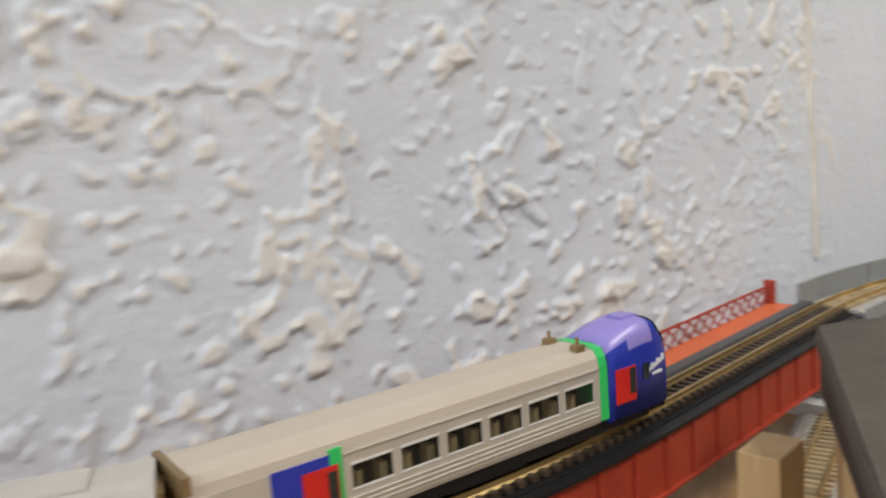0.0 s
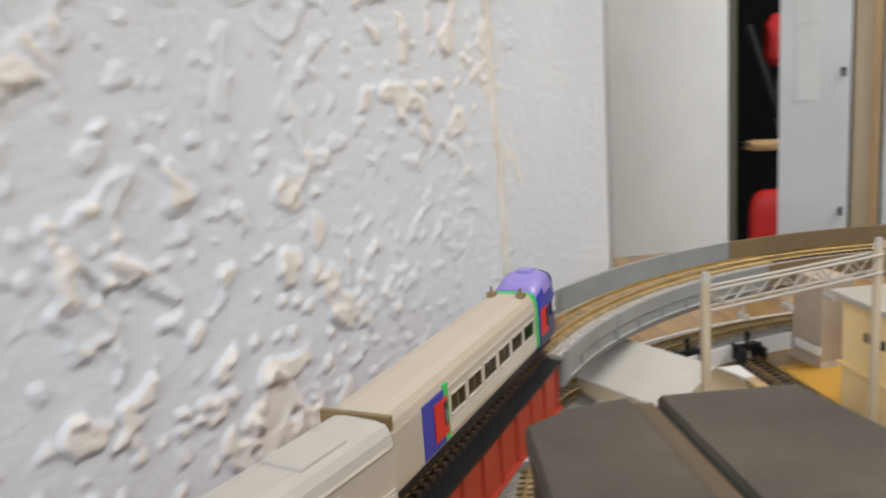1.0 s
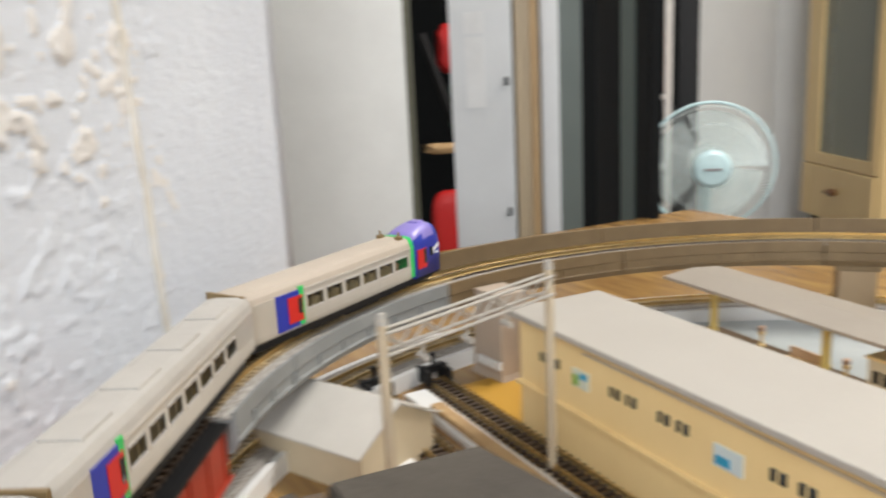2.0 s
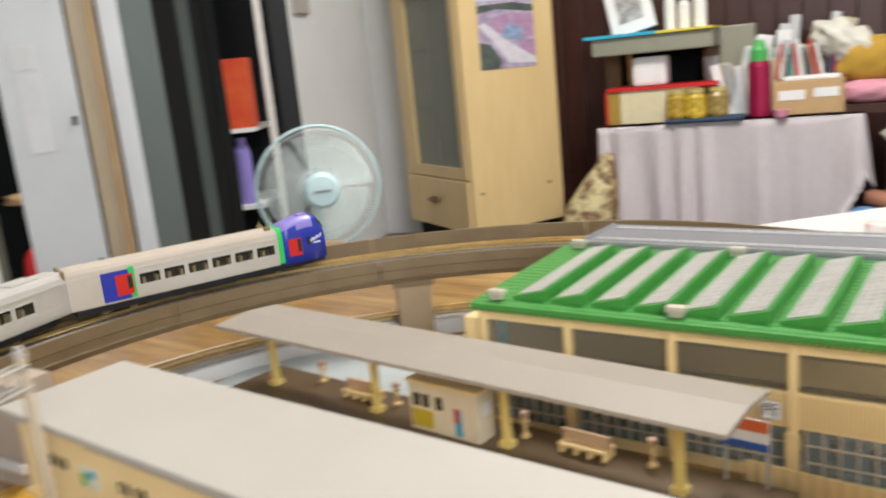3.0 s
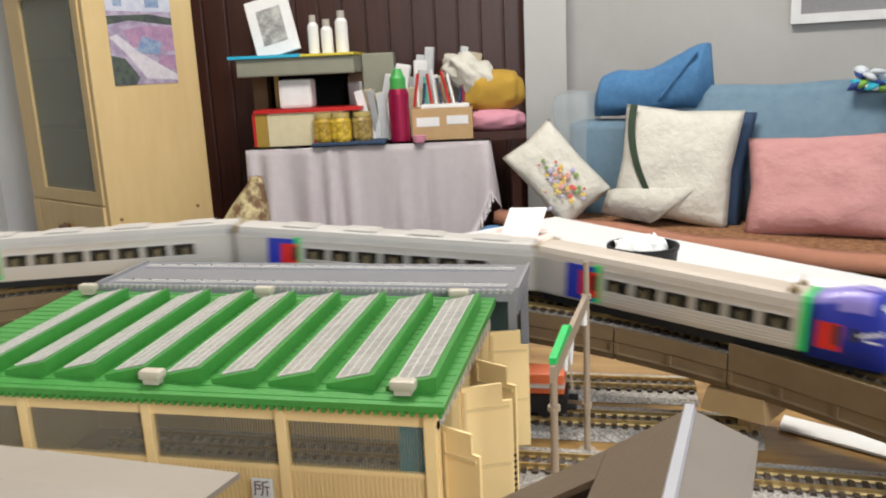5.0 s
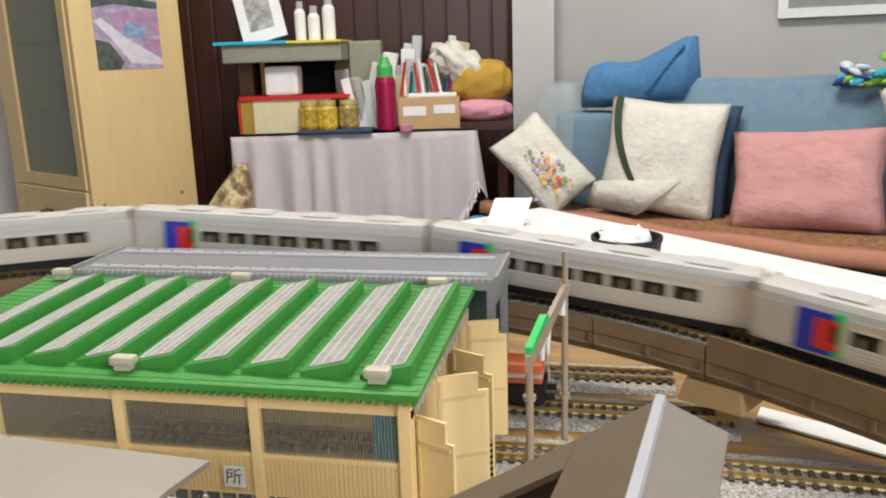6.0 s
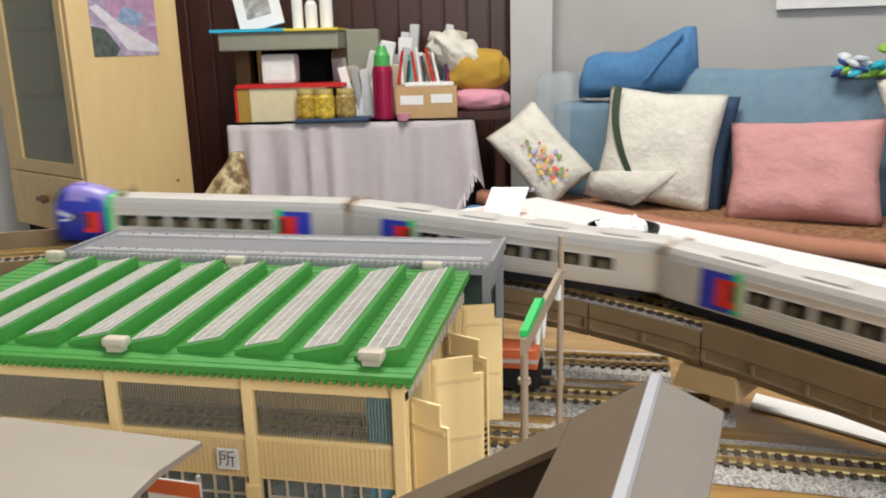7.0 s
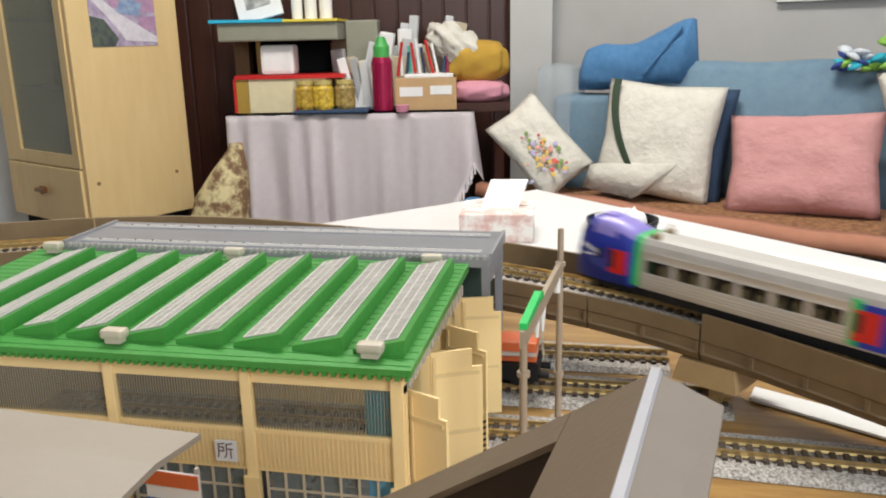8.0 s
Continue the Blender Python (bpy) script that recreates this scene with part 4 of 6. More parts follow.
for x in (-0.014, 0.0, 0.012):
    part("wheelset", rods(((x, -0.0062, 0.0032), (x, -0.0048, 0.0032), 0.0032), ((x, 0.0048, 0.0032), (x, 0.0062, 0.0032), 0.0032), n=14), BLACK, sh)

# ---- brown roofed building right under the camera's end ----
fg = thing("brown_building", "brown gable-roofed model house with a pale ridge strip", "house", at=pose(0.0590, -0.0660, 0, 0, 0, -9.0))
# paler copy of the brown roof: light on the right slope as colour
ROOFLIT = mat("roof_lit", (0.215, 0.185, 0.158), 0.5, col2=(0.180, 0.153, 0.130), scale=40, bump=0.05, bscale=600)
NEAR = -0.086
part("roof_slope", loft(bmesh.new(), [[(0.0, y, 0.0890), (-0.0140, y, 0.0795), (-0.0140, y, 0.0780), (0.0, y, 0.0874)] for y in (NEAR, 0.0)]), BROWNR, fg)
part("roof_slope", loft(bmesh.new(), [[(0.0, y, 0.0890), (x, y, 0.0842), (x, y, 0.0826), (0.0, y, 0.0872)] for x, y in ((0.0080, NEAR), (0.0112, 0.0))]), ROOFLIT, fg, "right roof slope, painted paler as its lit side")
part("ridge", loft(bmesh.new(), [[(-0.0011, y, 0.0885), (0.0011, y, 0.0885), (0.0008, y, 0.0896), (-0.0007, y, 0.0896)] for y in (NEAR, 0.0003)]), RIDGE, fg, "pale grey ridge strip")
part("wall", B((0.0042, 0.0058, NEAR, -0.004, 0.0, 0.0845)), BROWNR, fg)
# darkened brown: shade below the eaves is painted into this wall and the gable
part("wall", B((-0.0122, -0.0108, NEAR, -0.0125, 0.0, 0.0790)), mat("gable_shade", (0.085, 0.058, 0.040), 0.6), fg)
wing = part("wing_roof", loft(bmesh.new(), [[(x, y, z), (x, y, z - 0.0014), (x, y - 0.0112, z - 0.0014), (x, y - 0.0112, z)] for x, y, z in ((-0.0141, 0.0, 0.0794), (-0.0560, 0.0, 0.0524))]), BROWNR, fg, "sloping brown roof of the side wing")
# wing wall nearly black, with the shade under its roof in the colour
wall = part("wing_wall", loft(bmesh.new(), [[(-0.0125, y, 0.0), (-0.0125, y, 0.0785), (-0.0540, y, 0.0518), (-0.0540, y, 0.0)] for y in (-0.0102, -0.0092)]), mat("wing_shade", (0.030, 0.018, 0.012), 0.6), fg)
for x in (-0.0185, -0.0265):
    part("window", B((x - 0.0022, x + 0.0022, -0.0108, -0.0102, 0.0600 + 0.62 * (x + 0.0185), 0.0655 + 0.62 * (x + 0.0185))), mat("wing_frame", (0.11, 0.07, 0.05), 0.5), wall)
part("gable", loft(bmesh.new(), [[(-0.0110, y, 0.0), (0.0042, y, 0.0), (0.0042, y, 0.0850), (0.0, y, 0.0868), (-0.0110, y, 0.0795)] for y in (-0.006, -0.004)]), mat("gable_shade", (0.085, 0.058, 0.040), 0.6), fg)
ws = part("card_strip", loft(bmesh.new(), [[(0.112, 0.132, 0.0006), (0.108, 0.120, 0.0006), (0.108, 0.120, 0.0016), (0.112, 0.132, 0.0016)], [(0.20, 0.080, 0.0006), (0.195, 0.066, 0.0006), (0.195, 0.066, 0.0016), (0.20, 0.080, 0.0016)]]), WHITE)
tagged(ws, "white card strip lying on the board", "card")

# ---- blue seat platform behind the viaduct ----
bl = Vector((0.030, -0.031)).normalized()
for i in range(5):
    se = thing("blue_platform_unit", "sky blue platform unit with a grey T-shaped lamp", "platform unit", "blue platform units", at=facing((0.092 + bl.x * 0.0185 * i, 0.246 + bl.y * 0.0185 * i), bl))
    part("block", B((0.0, 0.0180, -0.006, 0.006, 0.0, 0.0220), bevel=0.0006), TBLUE, se)
    part("marking", B((0.004, 0.009, -0.003, 0.003, 0.0220, 0.0224)), WHITE, se)
    part("lamp_post", rods(((0.015, 0.0, 0.022), (0.015, 0.0, 0.0325), 0.0008), n=8), GREYP, se)
    part("lamp_head", B((0.0100, 0.0200, -0.0018, 0.0018, 0.0325, 0.0335)), GREYP, se)

# ---- weathered board roof on wooden posts ----
wr = thing("board_roof", "weathered grey board roof on wooden posts over the sidings", "roof")
part("board", poly([(-0.140, -0.326), (-0.148, -0.312), (-0.150, -0.296), (-0.020, -0.300), (0.0, -0.340)], 0.066, 0.073, bevel=0.0008), WOODG, wr)
part("batten", poly([(-0.150, -0.295), (-0.149, -0.290), (-0.018, -0.294), (-0.020, -0.299)], 0.065, 0.0710), mat("batten_brown", (0.11, 0.075, 0.045), 0.7), wr)
part("board", poly([(-0.149, -0.289), (-0.146, -0.252), (-0.103, -0.246), (-0.018, -0.250), (-0.018, -0.293)], 0.066, 0.073, bevel=0.0008), WOODG, wr)
part("apron", slab((-0.138, -0.325), (-0.004, -0.336), 0.052, 0.066, 0.003), mat("apron_dark", (0.035, 0.03, 0.025), 0.7), wr)
for x, y in ((-0.127, -0.318), (-0.03, -0.325), (-0.135, -0.258), (-0.03, -0.26)):
    part("post", B((x - 0.004, x + 0.004, y - 0.004, y + 0.004, 0.0, 0.066)), WOODL, wr)
wp = part("wood_block", B((-0.009, 0.009, -0.006, 0.006, 0.0, 0.046), bevel=0.0006), WOODL)
wp.matrix_basis = pose(-0.112, -0.343, 0, 0, 0, -30)
tagged(wp, "upright pine block beside the red bridge", "wood block")
for x, y, h in ((-0.09, -0.30, 0.028), (-0.075, -0.295, 0.018), (-0.105, -0.29, 0.022)):
    q = part("wood_offcut", B((-0.006, 0.006, -0.005, 0.005, 0.0, h), bevel=0.0005), WOODL)
    q.matrix_basis = pose(x, y, 0, 0, 0, x * 900)
    tagged(q, "pine offcut standing under the board roof", "wood offcut", "offcuts")


# ---- the train ----
PITCH, CAR_L, CAR_W = 0.1457, 0.1430, 0.0190
LEAD = [(0.0, -0.147), (0.5, -0.064), (1.0, 0.019), (1.2, 0.053), (2.3, 0.251), (2.5, 0.291), (3.0, 0.410), (3.5, 0.534), (4.0, 0.662), (4.5, 0.792), (6.0, 1.168), (6.5, 1.292), (7.0, 1.424), (7.5, 1.556), (8.0, 1.677)]


def lead_s(t):
    """Place of the leading nose along the line, from a smooth curve through the known times."""
    ts, ss = [a for a, _ in LEAD], [b for _, b in LEAD]
    m = [(ss[1] - ss[0]) / (ts[1] - ts[0])] + [(ss[i + 1] - ss[i - 1]) / (ts[i + 1] - ts[i - 1]) for i in range(1, len(ts) - 1)] + [(ss[-1] - ss[-2]) / (ts[-1] - ts[-2])]
    i = max(0, min(len(ts) - 2, sum(t >= a for a in ts) - 1))
    h = ts[i + 1] - ts[i]
    u = (t - ts[i]) / h
    return (2 * u**3 - 3 * u**2 + 1) * ss[i] + (u**3 - 2 * u**2 + u) * h * m[i] + (3 * u**2 - 2 * u**3) * ss[i + 1] + (u**3 - u**2) * h * m[i + 1]


def car_pose(nose):
    """Stands a car on the chord between its two bogies; its x axis points ahead, origin amid the car at rail height."""
    (a, _), (b, _) = track(nose - 0.024), track(nose - CAR_L + 0.024)
    za, zb = -drop(nose - 0.024), -drop(nose - CAR_L + 0.024)
    c, d = (a + b) / 2, a - b
    tilt = math.degrees(math.atan2(zb - za, CAR_L - 0.048))
    return facing(c, d, RAIL_Z + (za + zb) / 2) @ pose(0, 0, 0, 0, tilt, 0)


def section(y, x=0.0, top=0.0262, low=0.0060):
    """Half body outline from the skirt up over the roof."""
    return [(x, -y, low), (x, -y, 0.0185), (x, -y * 0.985, 0.0212), (x, -y * 0.93, 0.0236), (x, -y * 0.80, top - 0.0006), (x, -y * 0.45, top), (x, y * 0.45, top), (x, y * 0.80, top - 0.0006), (x, y * 0.93, 0.0236), (x, y * 0.985, 0.0212), (x, y, 0.0185), (x, y, low)]


def side_panel(bm, x0, x1, z0, z1, proud=0.0):
    y = CAR_W / 2
    for s in (-1, 1):
        a, b = (y - 0.0005, y + proud) if s > 0 else (-y - proud, -y + 0.0005)
        box(bm, x0, x1, a, b, z0, z1)


INNER = mat("saloon_brown", (0.085, 0.055, 0.03), 0.7, scale=60)


def bogie(parent, x):
    b = part("bogie", B((x - 0.0125, x + 0.0125, -0.0074, -0.0060, 0.0022, 0.0058), (x - 0.0125, x + 0.0125, 0.0060, 0.0074, 0.0022, 0.0058), (x - 0.0025, x + 0.0025, -0.0065, 0.0065, 0.0025, 0.0052)), BLACK, parent)
    for dx in (-0.0070, 0.0070):
        bm = bmesh.new()
        for s in (-1, 1):
            rod(bm, (x + dx, s * 0.0040, 0.0028), (x + dx, s * 0.0054, 0.0028), 0.0028, n=14)
        rod(bm, (x + dx, -0.0040, 0.0028), (x + dx, 0.0040, 0.0028), 0.0006, n=6)
        part("wheelset", bm, GOLD, b)
    return b


def end_door(parent, x, flip, red_x):
    """Blue end panel with a green edge and a red door on both sides."""
    s = -1 if flip else 1
    a, b = sorted((x, x + s * 0.0135))
    bm = bmesh.new()
    side_panel(bm, a, b, 0.0064, 0.0215, 0.0002)
    part("blue_panel", bm, BLUE, parent, "blue livery panel")
    a, b = sorted((x + s * 0.0135, x + s * 0.0165))
    bm = bmesh.new()
    side_panel(bm, a, b, 0.0064, 0.0226, 0.0002)
    part("green_stripe", bm, TGREEN, parent, "green livery stripe")
    a, b = sorted((x + s * red_x, x + s * (red_x + 0.0085)))
    bm = bmesh.new()
    side_panel(bm, a, b, 0.0085, 0.0192, 0.0005)
    d = part("door", bm, TRED, parent, "red sliding door")
    bm = bmesh.new()
    side_panel(bm, a + 0.0058, b - 0.0005, 0.0115, 0.0180, 0.0007)
    part("door_window", bm, DKGLASS, d)


def car(cab, roof_mat, name, label):
    t = thing(name, label, "train car", "train cars")
    h = CAR_L / 2
    y = CAR_W / 2
    front = h - 0.0305 if cab else h
    # roof shell and lower body shell
    sec = section(y)
    bm = bmesh.new()
    loft(bm, [[(x, p[1], p[2]) for p in sec[2:10]] for x in (-h, front)], closed=True)
    part("roof", bm, roof_mat, t, "cream roof" if roof_mat is TRAINR else "grey roof")
    bm = bmesh.new()
    side_panel(bm, -h, front, 0.0064, 0.0118)
    side_panel(bm, -h, front, 0.0182, 0.0213)
    box(bm, -h, -h + 0.0006, -y, y, 0.0064, 0.0213)
    box(bm, -h, front, -y + 0.0005, y - 0.0005, 0.0054, 0.0066)
    body = part("body", bm, TRAINW, t, "silver grey body shell")
    for x0, z in ((0.0335, 0.0076), (0.0335, 0.0088), (0.0335, 0.0100), (0.0335, 0.0206)):
        for s in (-1, 1):
            part("side_bead", B((-h + x0, front - 0.001, min(s * (y - 0.0004), s * (y + 0.0003)), max(s * (y - 0.0004), s * (y + 0.0003)), z, z + 0.0003)), TRAINW, body)
    first, last, n = (-h + 0.034, front - 0.0015, 6) if cab else (-h + 0.034, h - 0.020, 7)
    pitch = (last - first) / n
    bm = bmesh.new()
    side_panel(bm, -h, first, 0.0118, 0.0182)
    side_panel(bm, last, front, 0.0118, 0.0182)
    for i in range(n):
        a = first + i * pitch
        side_panel(bm, a, a + 0.0012, 0.0118, 0.0182)
        side_panel(bm, a + pitch - 0.0012, a + pitch, 0.0118, 0.0182)
    part("pillar", bm, TRAINW, body)
    for i in range(n):
        a = first + i * pitch + 0.0012
        b = a + pitch - 0.0024
        bm = bmesh.new()
        side_panel(bm, a, b, 0.0118, 0.0182, -0.0003)
        w = part("window", bm, TGLASS, t)
        bm = bmesh.new()
        side_panel(bm, a - 0.0001, b + 0.0001, 0.0177, 0.0182, 0.0002)
        side_panel(bm, a - 0.0001, b + 0.0001, 0.0118, 0.0122, 0.0002)
        part("window_frame", bm, BARG, w)
    bm = bmesh.new()
    box(bm, -h + 0.002, front - 0.001, -0.0012, 0.0012, 0.0056, 0.0208)
    part("partition", bm, INNER, t)
    bm = bmesh.new()
    x = first + 0.003
    while x < last - 0.003:
        for s in (-1, 1):
            a, b = sorted((s * 0.0035, s * 0.0075))
            box(bm, x, x + 0.0016, a, b, 0.0056, 0.0150)
            box(bm, x, x + 0.0050, a, b, 0.0056, 0.0095)
        x += 0.0066
    part("seats", bm, SEATS, t)
    end_door(t, -h + 0.0165, False, 0.0068)
    if not cab:
        bm = bmesh.new()
        for k in range(4):
            x = -h + 0.022 + k * 0.031
            box(bm, x, x + 0.016, -0.0055, 0.0055, 0.0256, 0.0269, bevel=0.0004)
        part("air_conditioner", bm, TRAING, t)
    else:
        # cab: livery band, raised purple roof and rounded blue nose
        bm = bmesh.new()
        band = [[(x, p[1] * 1.012, p[2] if p[2] < 0.02 else p[2] + 0.0002) for p in sec] for x in (front - 0.0002, front + 0.0028)]
        loft(bm, band)
        part("green_band", bm, TGREEN, t, "green band behind the cab")
        shape = ((front + 0.0028, 1.0, 0.0265, 0.0046), (front + 0.007, 1.0, 0.0277, 0.0046), (front + 0.012, 1.0, 0.0293, 0.0045), (front + 0.018, 0.985, 0.0302, 0.0044), (front + 0.0225, 0.96, 0.0300, 0.0042), (front + 0.0255, 0.92, 0.0290, 0.0042), (h - 0.0030, 0.87, 0.0270, 0.0042), (h - 0.0014, 0.82, 0.0242, 0.0043), (h - 0.0004, 0.76, 0.0205, 0.0046), (h, 0.68, 0.0155, 0.0056))
        rows = []
        for x, wy, top, low in shape:
            yy = y * wy
            rows.append([(x, -yy, low), (x, -yy, low + (top - low) * 0.60), (x, -yy * 0.975, low + (top - low) * 0.75), (x, -yy * 0.90, low + (top - low) * 0.87), (x, -yy * 0.76, low + (top - low) * 0.955), (x, -yy * 0.42, top), (x, yy * 0.42, top), (x, yy * 0.76, low + (top - low) * 0.955), (x, yy * 0.90, low + (top - low) * 0.87), (x, yy * 0.975, low + (top - low) * 0.75), (x, yy, low + (top - low) * 0.60), (x, yy, low)])
        cabm = part("cab", loft(bmesh.new(), rows), BLUE, t, "rounded blue driving cab", smooth=True)
        cabm.data.materials.append(PURPLE)
        for f in cabm.data.polygons:
            if f.center.z > 0.0246 and f.center.x < front + 0.0238:
                f.material_index = 1
        # wrap-round windscreen between roof and nose
        bm = bmesh.new()
        strips = []
        for k in (5, 6, 7):
            out = [(p[0] + 0.0003, p[1] * 1.02, p[2] + 0.0003) for p in rows[k][3:9]]
            strips.append(out + [(p[0] - 0.0004, p[1] * 0.96, p[2] - 0.0004) for p in reversed(rows[k][3:9])])
        screen = part("windscreen", loft(bm, strips), DKGLASS, cabm, "dark wrap-round windscreen")
        part("pillar", loft(bmesh.new(), [[(rows[k][5][0] + 0.0005 + dx, yy, rows[k][5][2] + 0.0004 + dx) for yy, dx in ((-0.0005, 0), (0.0005, 0), (0.0005, -0.0004), (-0.0005, -0.0004))] for k in (5, 6, 7)]), PURPLE, screen)
        part("roof_pod", B((front + 0.0165, front + 0.0225, -0.0030, 0.0030, 0.0296, 0.0309), bevel=0.0005), PURPLE, cabm)
        bm = bmesh.new()
        side_panel(bm, front + 0.0060, front + 0.0140, 0.0088, 0.0186, 0.0004)
        d = part("door", bm, TRED, cabm, "red cab door")
        bm = bmesh.new()
        side_panel(bm, front + 0.0115, front + 0.0136, 0.0110, 0.0182, 0.0006)
        side_panel(bm, front + 0.0175, front + 0.0196, 0.0135, 0.0180, 0.0004)
        part("side_window", bm, DKGLASS, cabm)
        bm = bmesh.new()
        for k in range(6):
            x = front + 0.0196 + k * 0.00135
            wide = np.interp(x, [q[0] for q in shape], [q[1] for q in shape]) * y
            for s in (-1, 1):
                lo = 0.0150 + 0.0004 * k
                box(bm, x, x + 0.0009, min(s * (wide - 0.0006), s * (wide + 0.00025)), max(s * (wide - 0.0006), s * (wide + 0.00025)), lo, lo + (0.0018 if k % 2 else 0.0013))
        for s in (-1, 1):
            wide = np.interp(front + 0.0235, [q[0] for q in shape], [q[1] for q in shape]) * y
            box(bm, front + 0.0215, front + 0.0260, min(s * (wide - 0.0012), s * (wide + 0.0002)), max(s * (wide - 0.0012), s * (wide + 0.0002)), 0.0138, 0.0145)
        part("emblem", bm, PAPER, cabm, "white emblem bars")
        bm = bmesh.new()
        for s in (-1, 1):
            box(bm, front - 0.0055, front - 0.0025, s * 0.0055 - 0.0014, s * 0.0055 + 0.0014, 0.0258, 0.0276)
            rod(bm, (front - 0.004, s * 0.0055, 0.0276), (front - 0.004, s * 0.0055, 0.0297), 0.0005, n=6)
        part("antenna", bm, GOLD, t)
        bm = bmesh.new()
        box(bm, front + 0.004, h - 0.002, -0.0075, 0.0075, 0.0026, 0.0046)
        part("snow_plough", bm, BLACK, cabm)
    # gangway bellows and underframe
    bm = bmesh.new()
    box(bm, -h - 0.0014, -h, -0.0062, 0.0062, 0.0046, 0.0232)
    box(bm, -h - 0.0010, -h + 0.0006, -y - 0.0002, y + 0.0002, 0.0225, 0.0262)
    part("gangway", bm, GOLD, t)
    if not cab:
        part("gangway", B((h, h + 0.0014, -0.0062, 0.0062, 0.0046, 0.0232)), GOLD, t)
    under = part("underframe", B((-h + 0.003, h - 0.010, -0.0084, 0.0084, 0.0020, 0.0066), (-h + 0.002, h - 0.006, -0.0066, 0.0066, 0.0036, 0.0056), (-0.034, -0.014, -0.0082, 0.0082, 0.0016, 0.0050), (-0.010, 0.014, -0.0082, 0.0082, 0.0014, 0.0050), (0.018, 0.034, -0.0082, 0.0082, 0.0018, 0.0050)), BLACK, t)
    bogie(t, h - 0.024)
    bogie(t, -h + 0.024)
    return t


lead_car = car(True, TRAINR, "cab_car", "silver diesel railcar with blue cab and purple roof")
mid_car = car(False, TRAING, "middle_car", "silver grey railcar with blue and red end doors")
TRAIN = [lead_car, mid_car] + [copy_thing(mid_car, pose(0, 0, 0)) for _ in range(3)]
tail = car(True, TRAING, "cab_car", "silver diesel railcar with blue cab and grey roof")
TRAIN.append(tail)


# ---- the room ----
BACKW = mat("back_wall_paint", (0.49, 0.485, 0.475), 0.75, col2=(0.42, 0.415, 0.405), scale=3, bump=0.05, bscale=150)
tagged(part("wall_back", slab((-0.20, 2.98), (2.0, 2.42), FLOOR_Z, CEIL_Z, 0.1), BACKW), "white painted wall behind the sofa", "wall", kind="structure")
wood = tagged(part("wall_panelled", slab((-1.75, 2.60), (-0.315, 2.955), FLOOR_Z, CEIL_Z, 0.1), DWOOD), "dark reddish brown panelled wall", "wall", kind="structure")
for i in range(17):
    u = 0.03 + i * 0.085
    part("panel", B((u, u + 0.078, -0.012, -0.001, FLOOR_Z, CEIL_Z - 0.01), bevel=0.003), DWOOD, wood).matrix_basis = facing((-1.75, 2.60), (1.435, 0.355))
tagged(part("wall_pillar", slab((-0.315, 2.86), (-0.165, 2.87), FLOOR_Z, CEIL_Z, 0.14), mat("pillar_grey", (0.55, 0.55, 0.54), 0.5, scale=3)), "pale grey pillar at the end of the panelling", "pillar", kind="structure")
tagged(part("wall_side", slab((-2.75, 1.22), (-2.17, 1.76), FLOOR_Z, CEIL_Z, 0.1), PAINT), "white wall behind the metal rack", "wall", kind="structure")
tagged(part("wall_side", slab((-2.17, 1.76), (-2.32, 2.50), FLOOR_Z, CEIL_Z, 0.1), PAINT), "white wall behind the electric fan", "wall", kind="structure")
tagged(part("wall_side", slab((-2.32, 2.50), (-1.75, 2.70), FLOOR_Z, CEIL_Z, 0.1), PAINT), "white wall behind the glass cabinet", "wall", kind="structure")
tagged(part("wall_end", slab((-2.75, -0.4), (-2.75, 1.22), FLOOR_Z, CEIL_Z, -0.1), PAINT), "white wall behind the shelves", "wall", kind="structure")
tagged(part("wall_end", slab((-2.75, -0.4), (-0.45, -0.4), FLOOR_Z, CEIL_Z, -0.1), PAINT), "white wall of the shelf recess", "wall", kind="structure")
tagged(part("wall_near", B((0.72, 0.95, -1.24, -1.14, FLOOR_Z, CEIL_Z), (1.75, 2.0, -1.24, -1.14, FLOOR_Z, CEIL_Z), (0.95, 1.75, -1.24, -1.14, FLOOR_Z, 0.25), (0.95, 1.75, -1.24, -1.14, 1.35, CEIL_Z)), PAINT), "white wall with an added window opening behind the viewer", "wall", kind="structure")
# unseen window, made up to frame the added fill light
win = tagged(new("window_1"), "white window frame, unseen, added around the front fill light", "window", kind="structure")
part("window_frame", B((0.95, 0.99, -1.22, -1.16, 0.25, 1.35), (1.71, 1.75, -1.22, -1.16, 0.25, 1.35), (0.99, 1.71, -1.22, -1.16, 0.25, 0.29), (0.99, 1.71, -1.22, -1.16, 1.31, 1.35), (1.335, 1.365, -1.22, -1.16, 0.29, 1.31)), WHITE, win)
tagged(part("wall_right", slab((2.0, -1.14), (2.0, 2.42), FLOOR_Z, CEIL_Z, -0.1), PAINT), "white wall at the far end of the room", "wall", kind="structure")
tagged(part("wall_socket", B((0.0, 0.10, -0.012, -0.001, 0.0, 0.07), bevel=0.004), OFFW), "cream wall switch plate", "switch").matrix_basis = facing((-2.205, 1.96), (-0.15, 0.74), 0.40)
# framed picture low edge on the back wall
pic = thing("wall_frame", "white framed panel hung on the wall", "frame", at=facing((0.58, 2.782), (2.2, -0.56), 0.022))
part("frame", B((0.0, 0.9, -0.03, -0.005, 0.205, 0.235), (0.0, 0.03, -0.03, -0.005, 0.235, 0.7), (0.87, 0.9, -0.03, -0.005, 0.235, 0.7), (0.0, 0.9, -0.03, -0.005, 0.7, 0.73)), PAPER, pic)
part("panel", B((0.03, 0.87, -0.02, -0.006, 0.235, 0.7)), GREYP, pic)


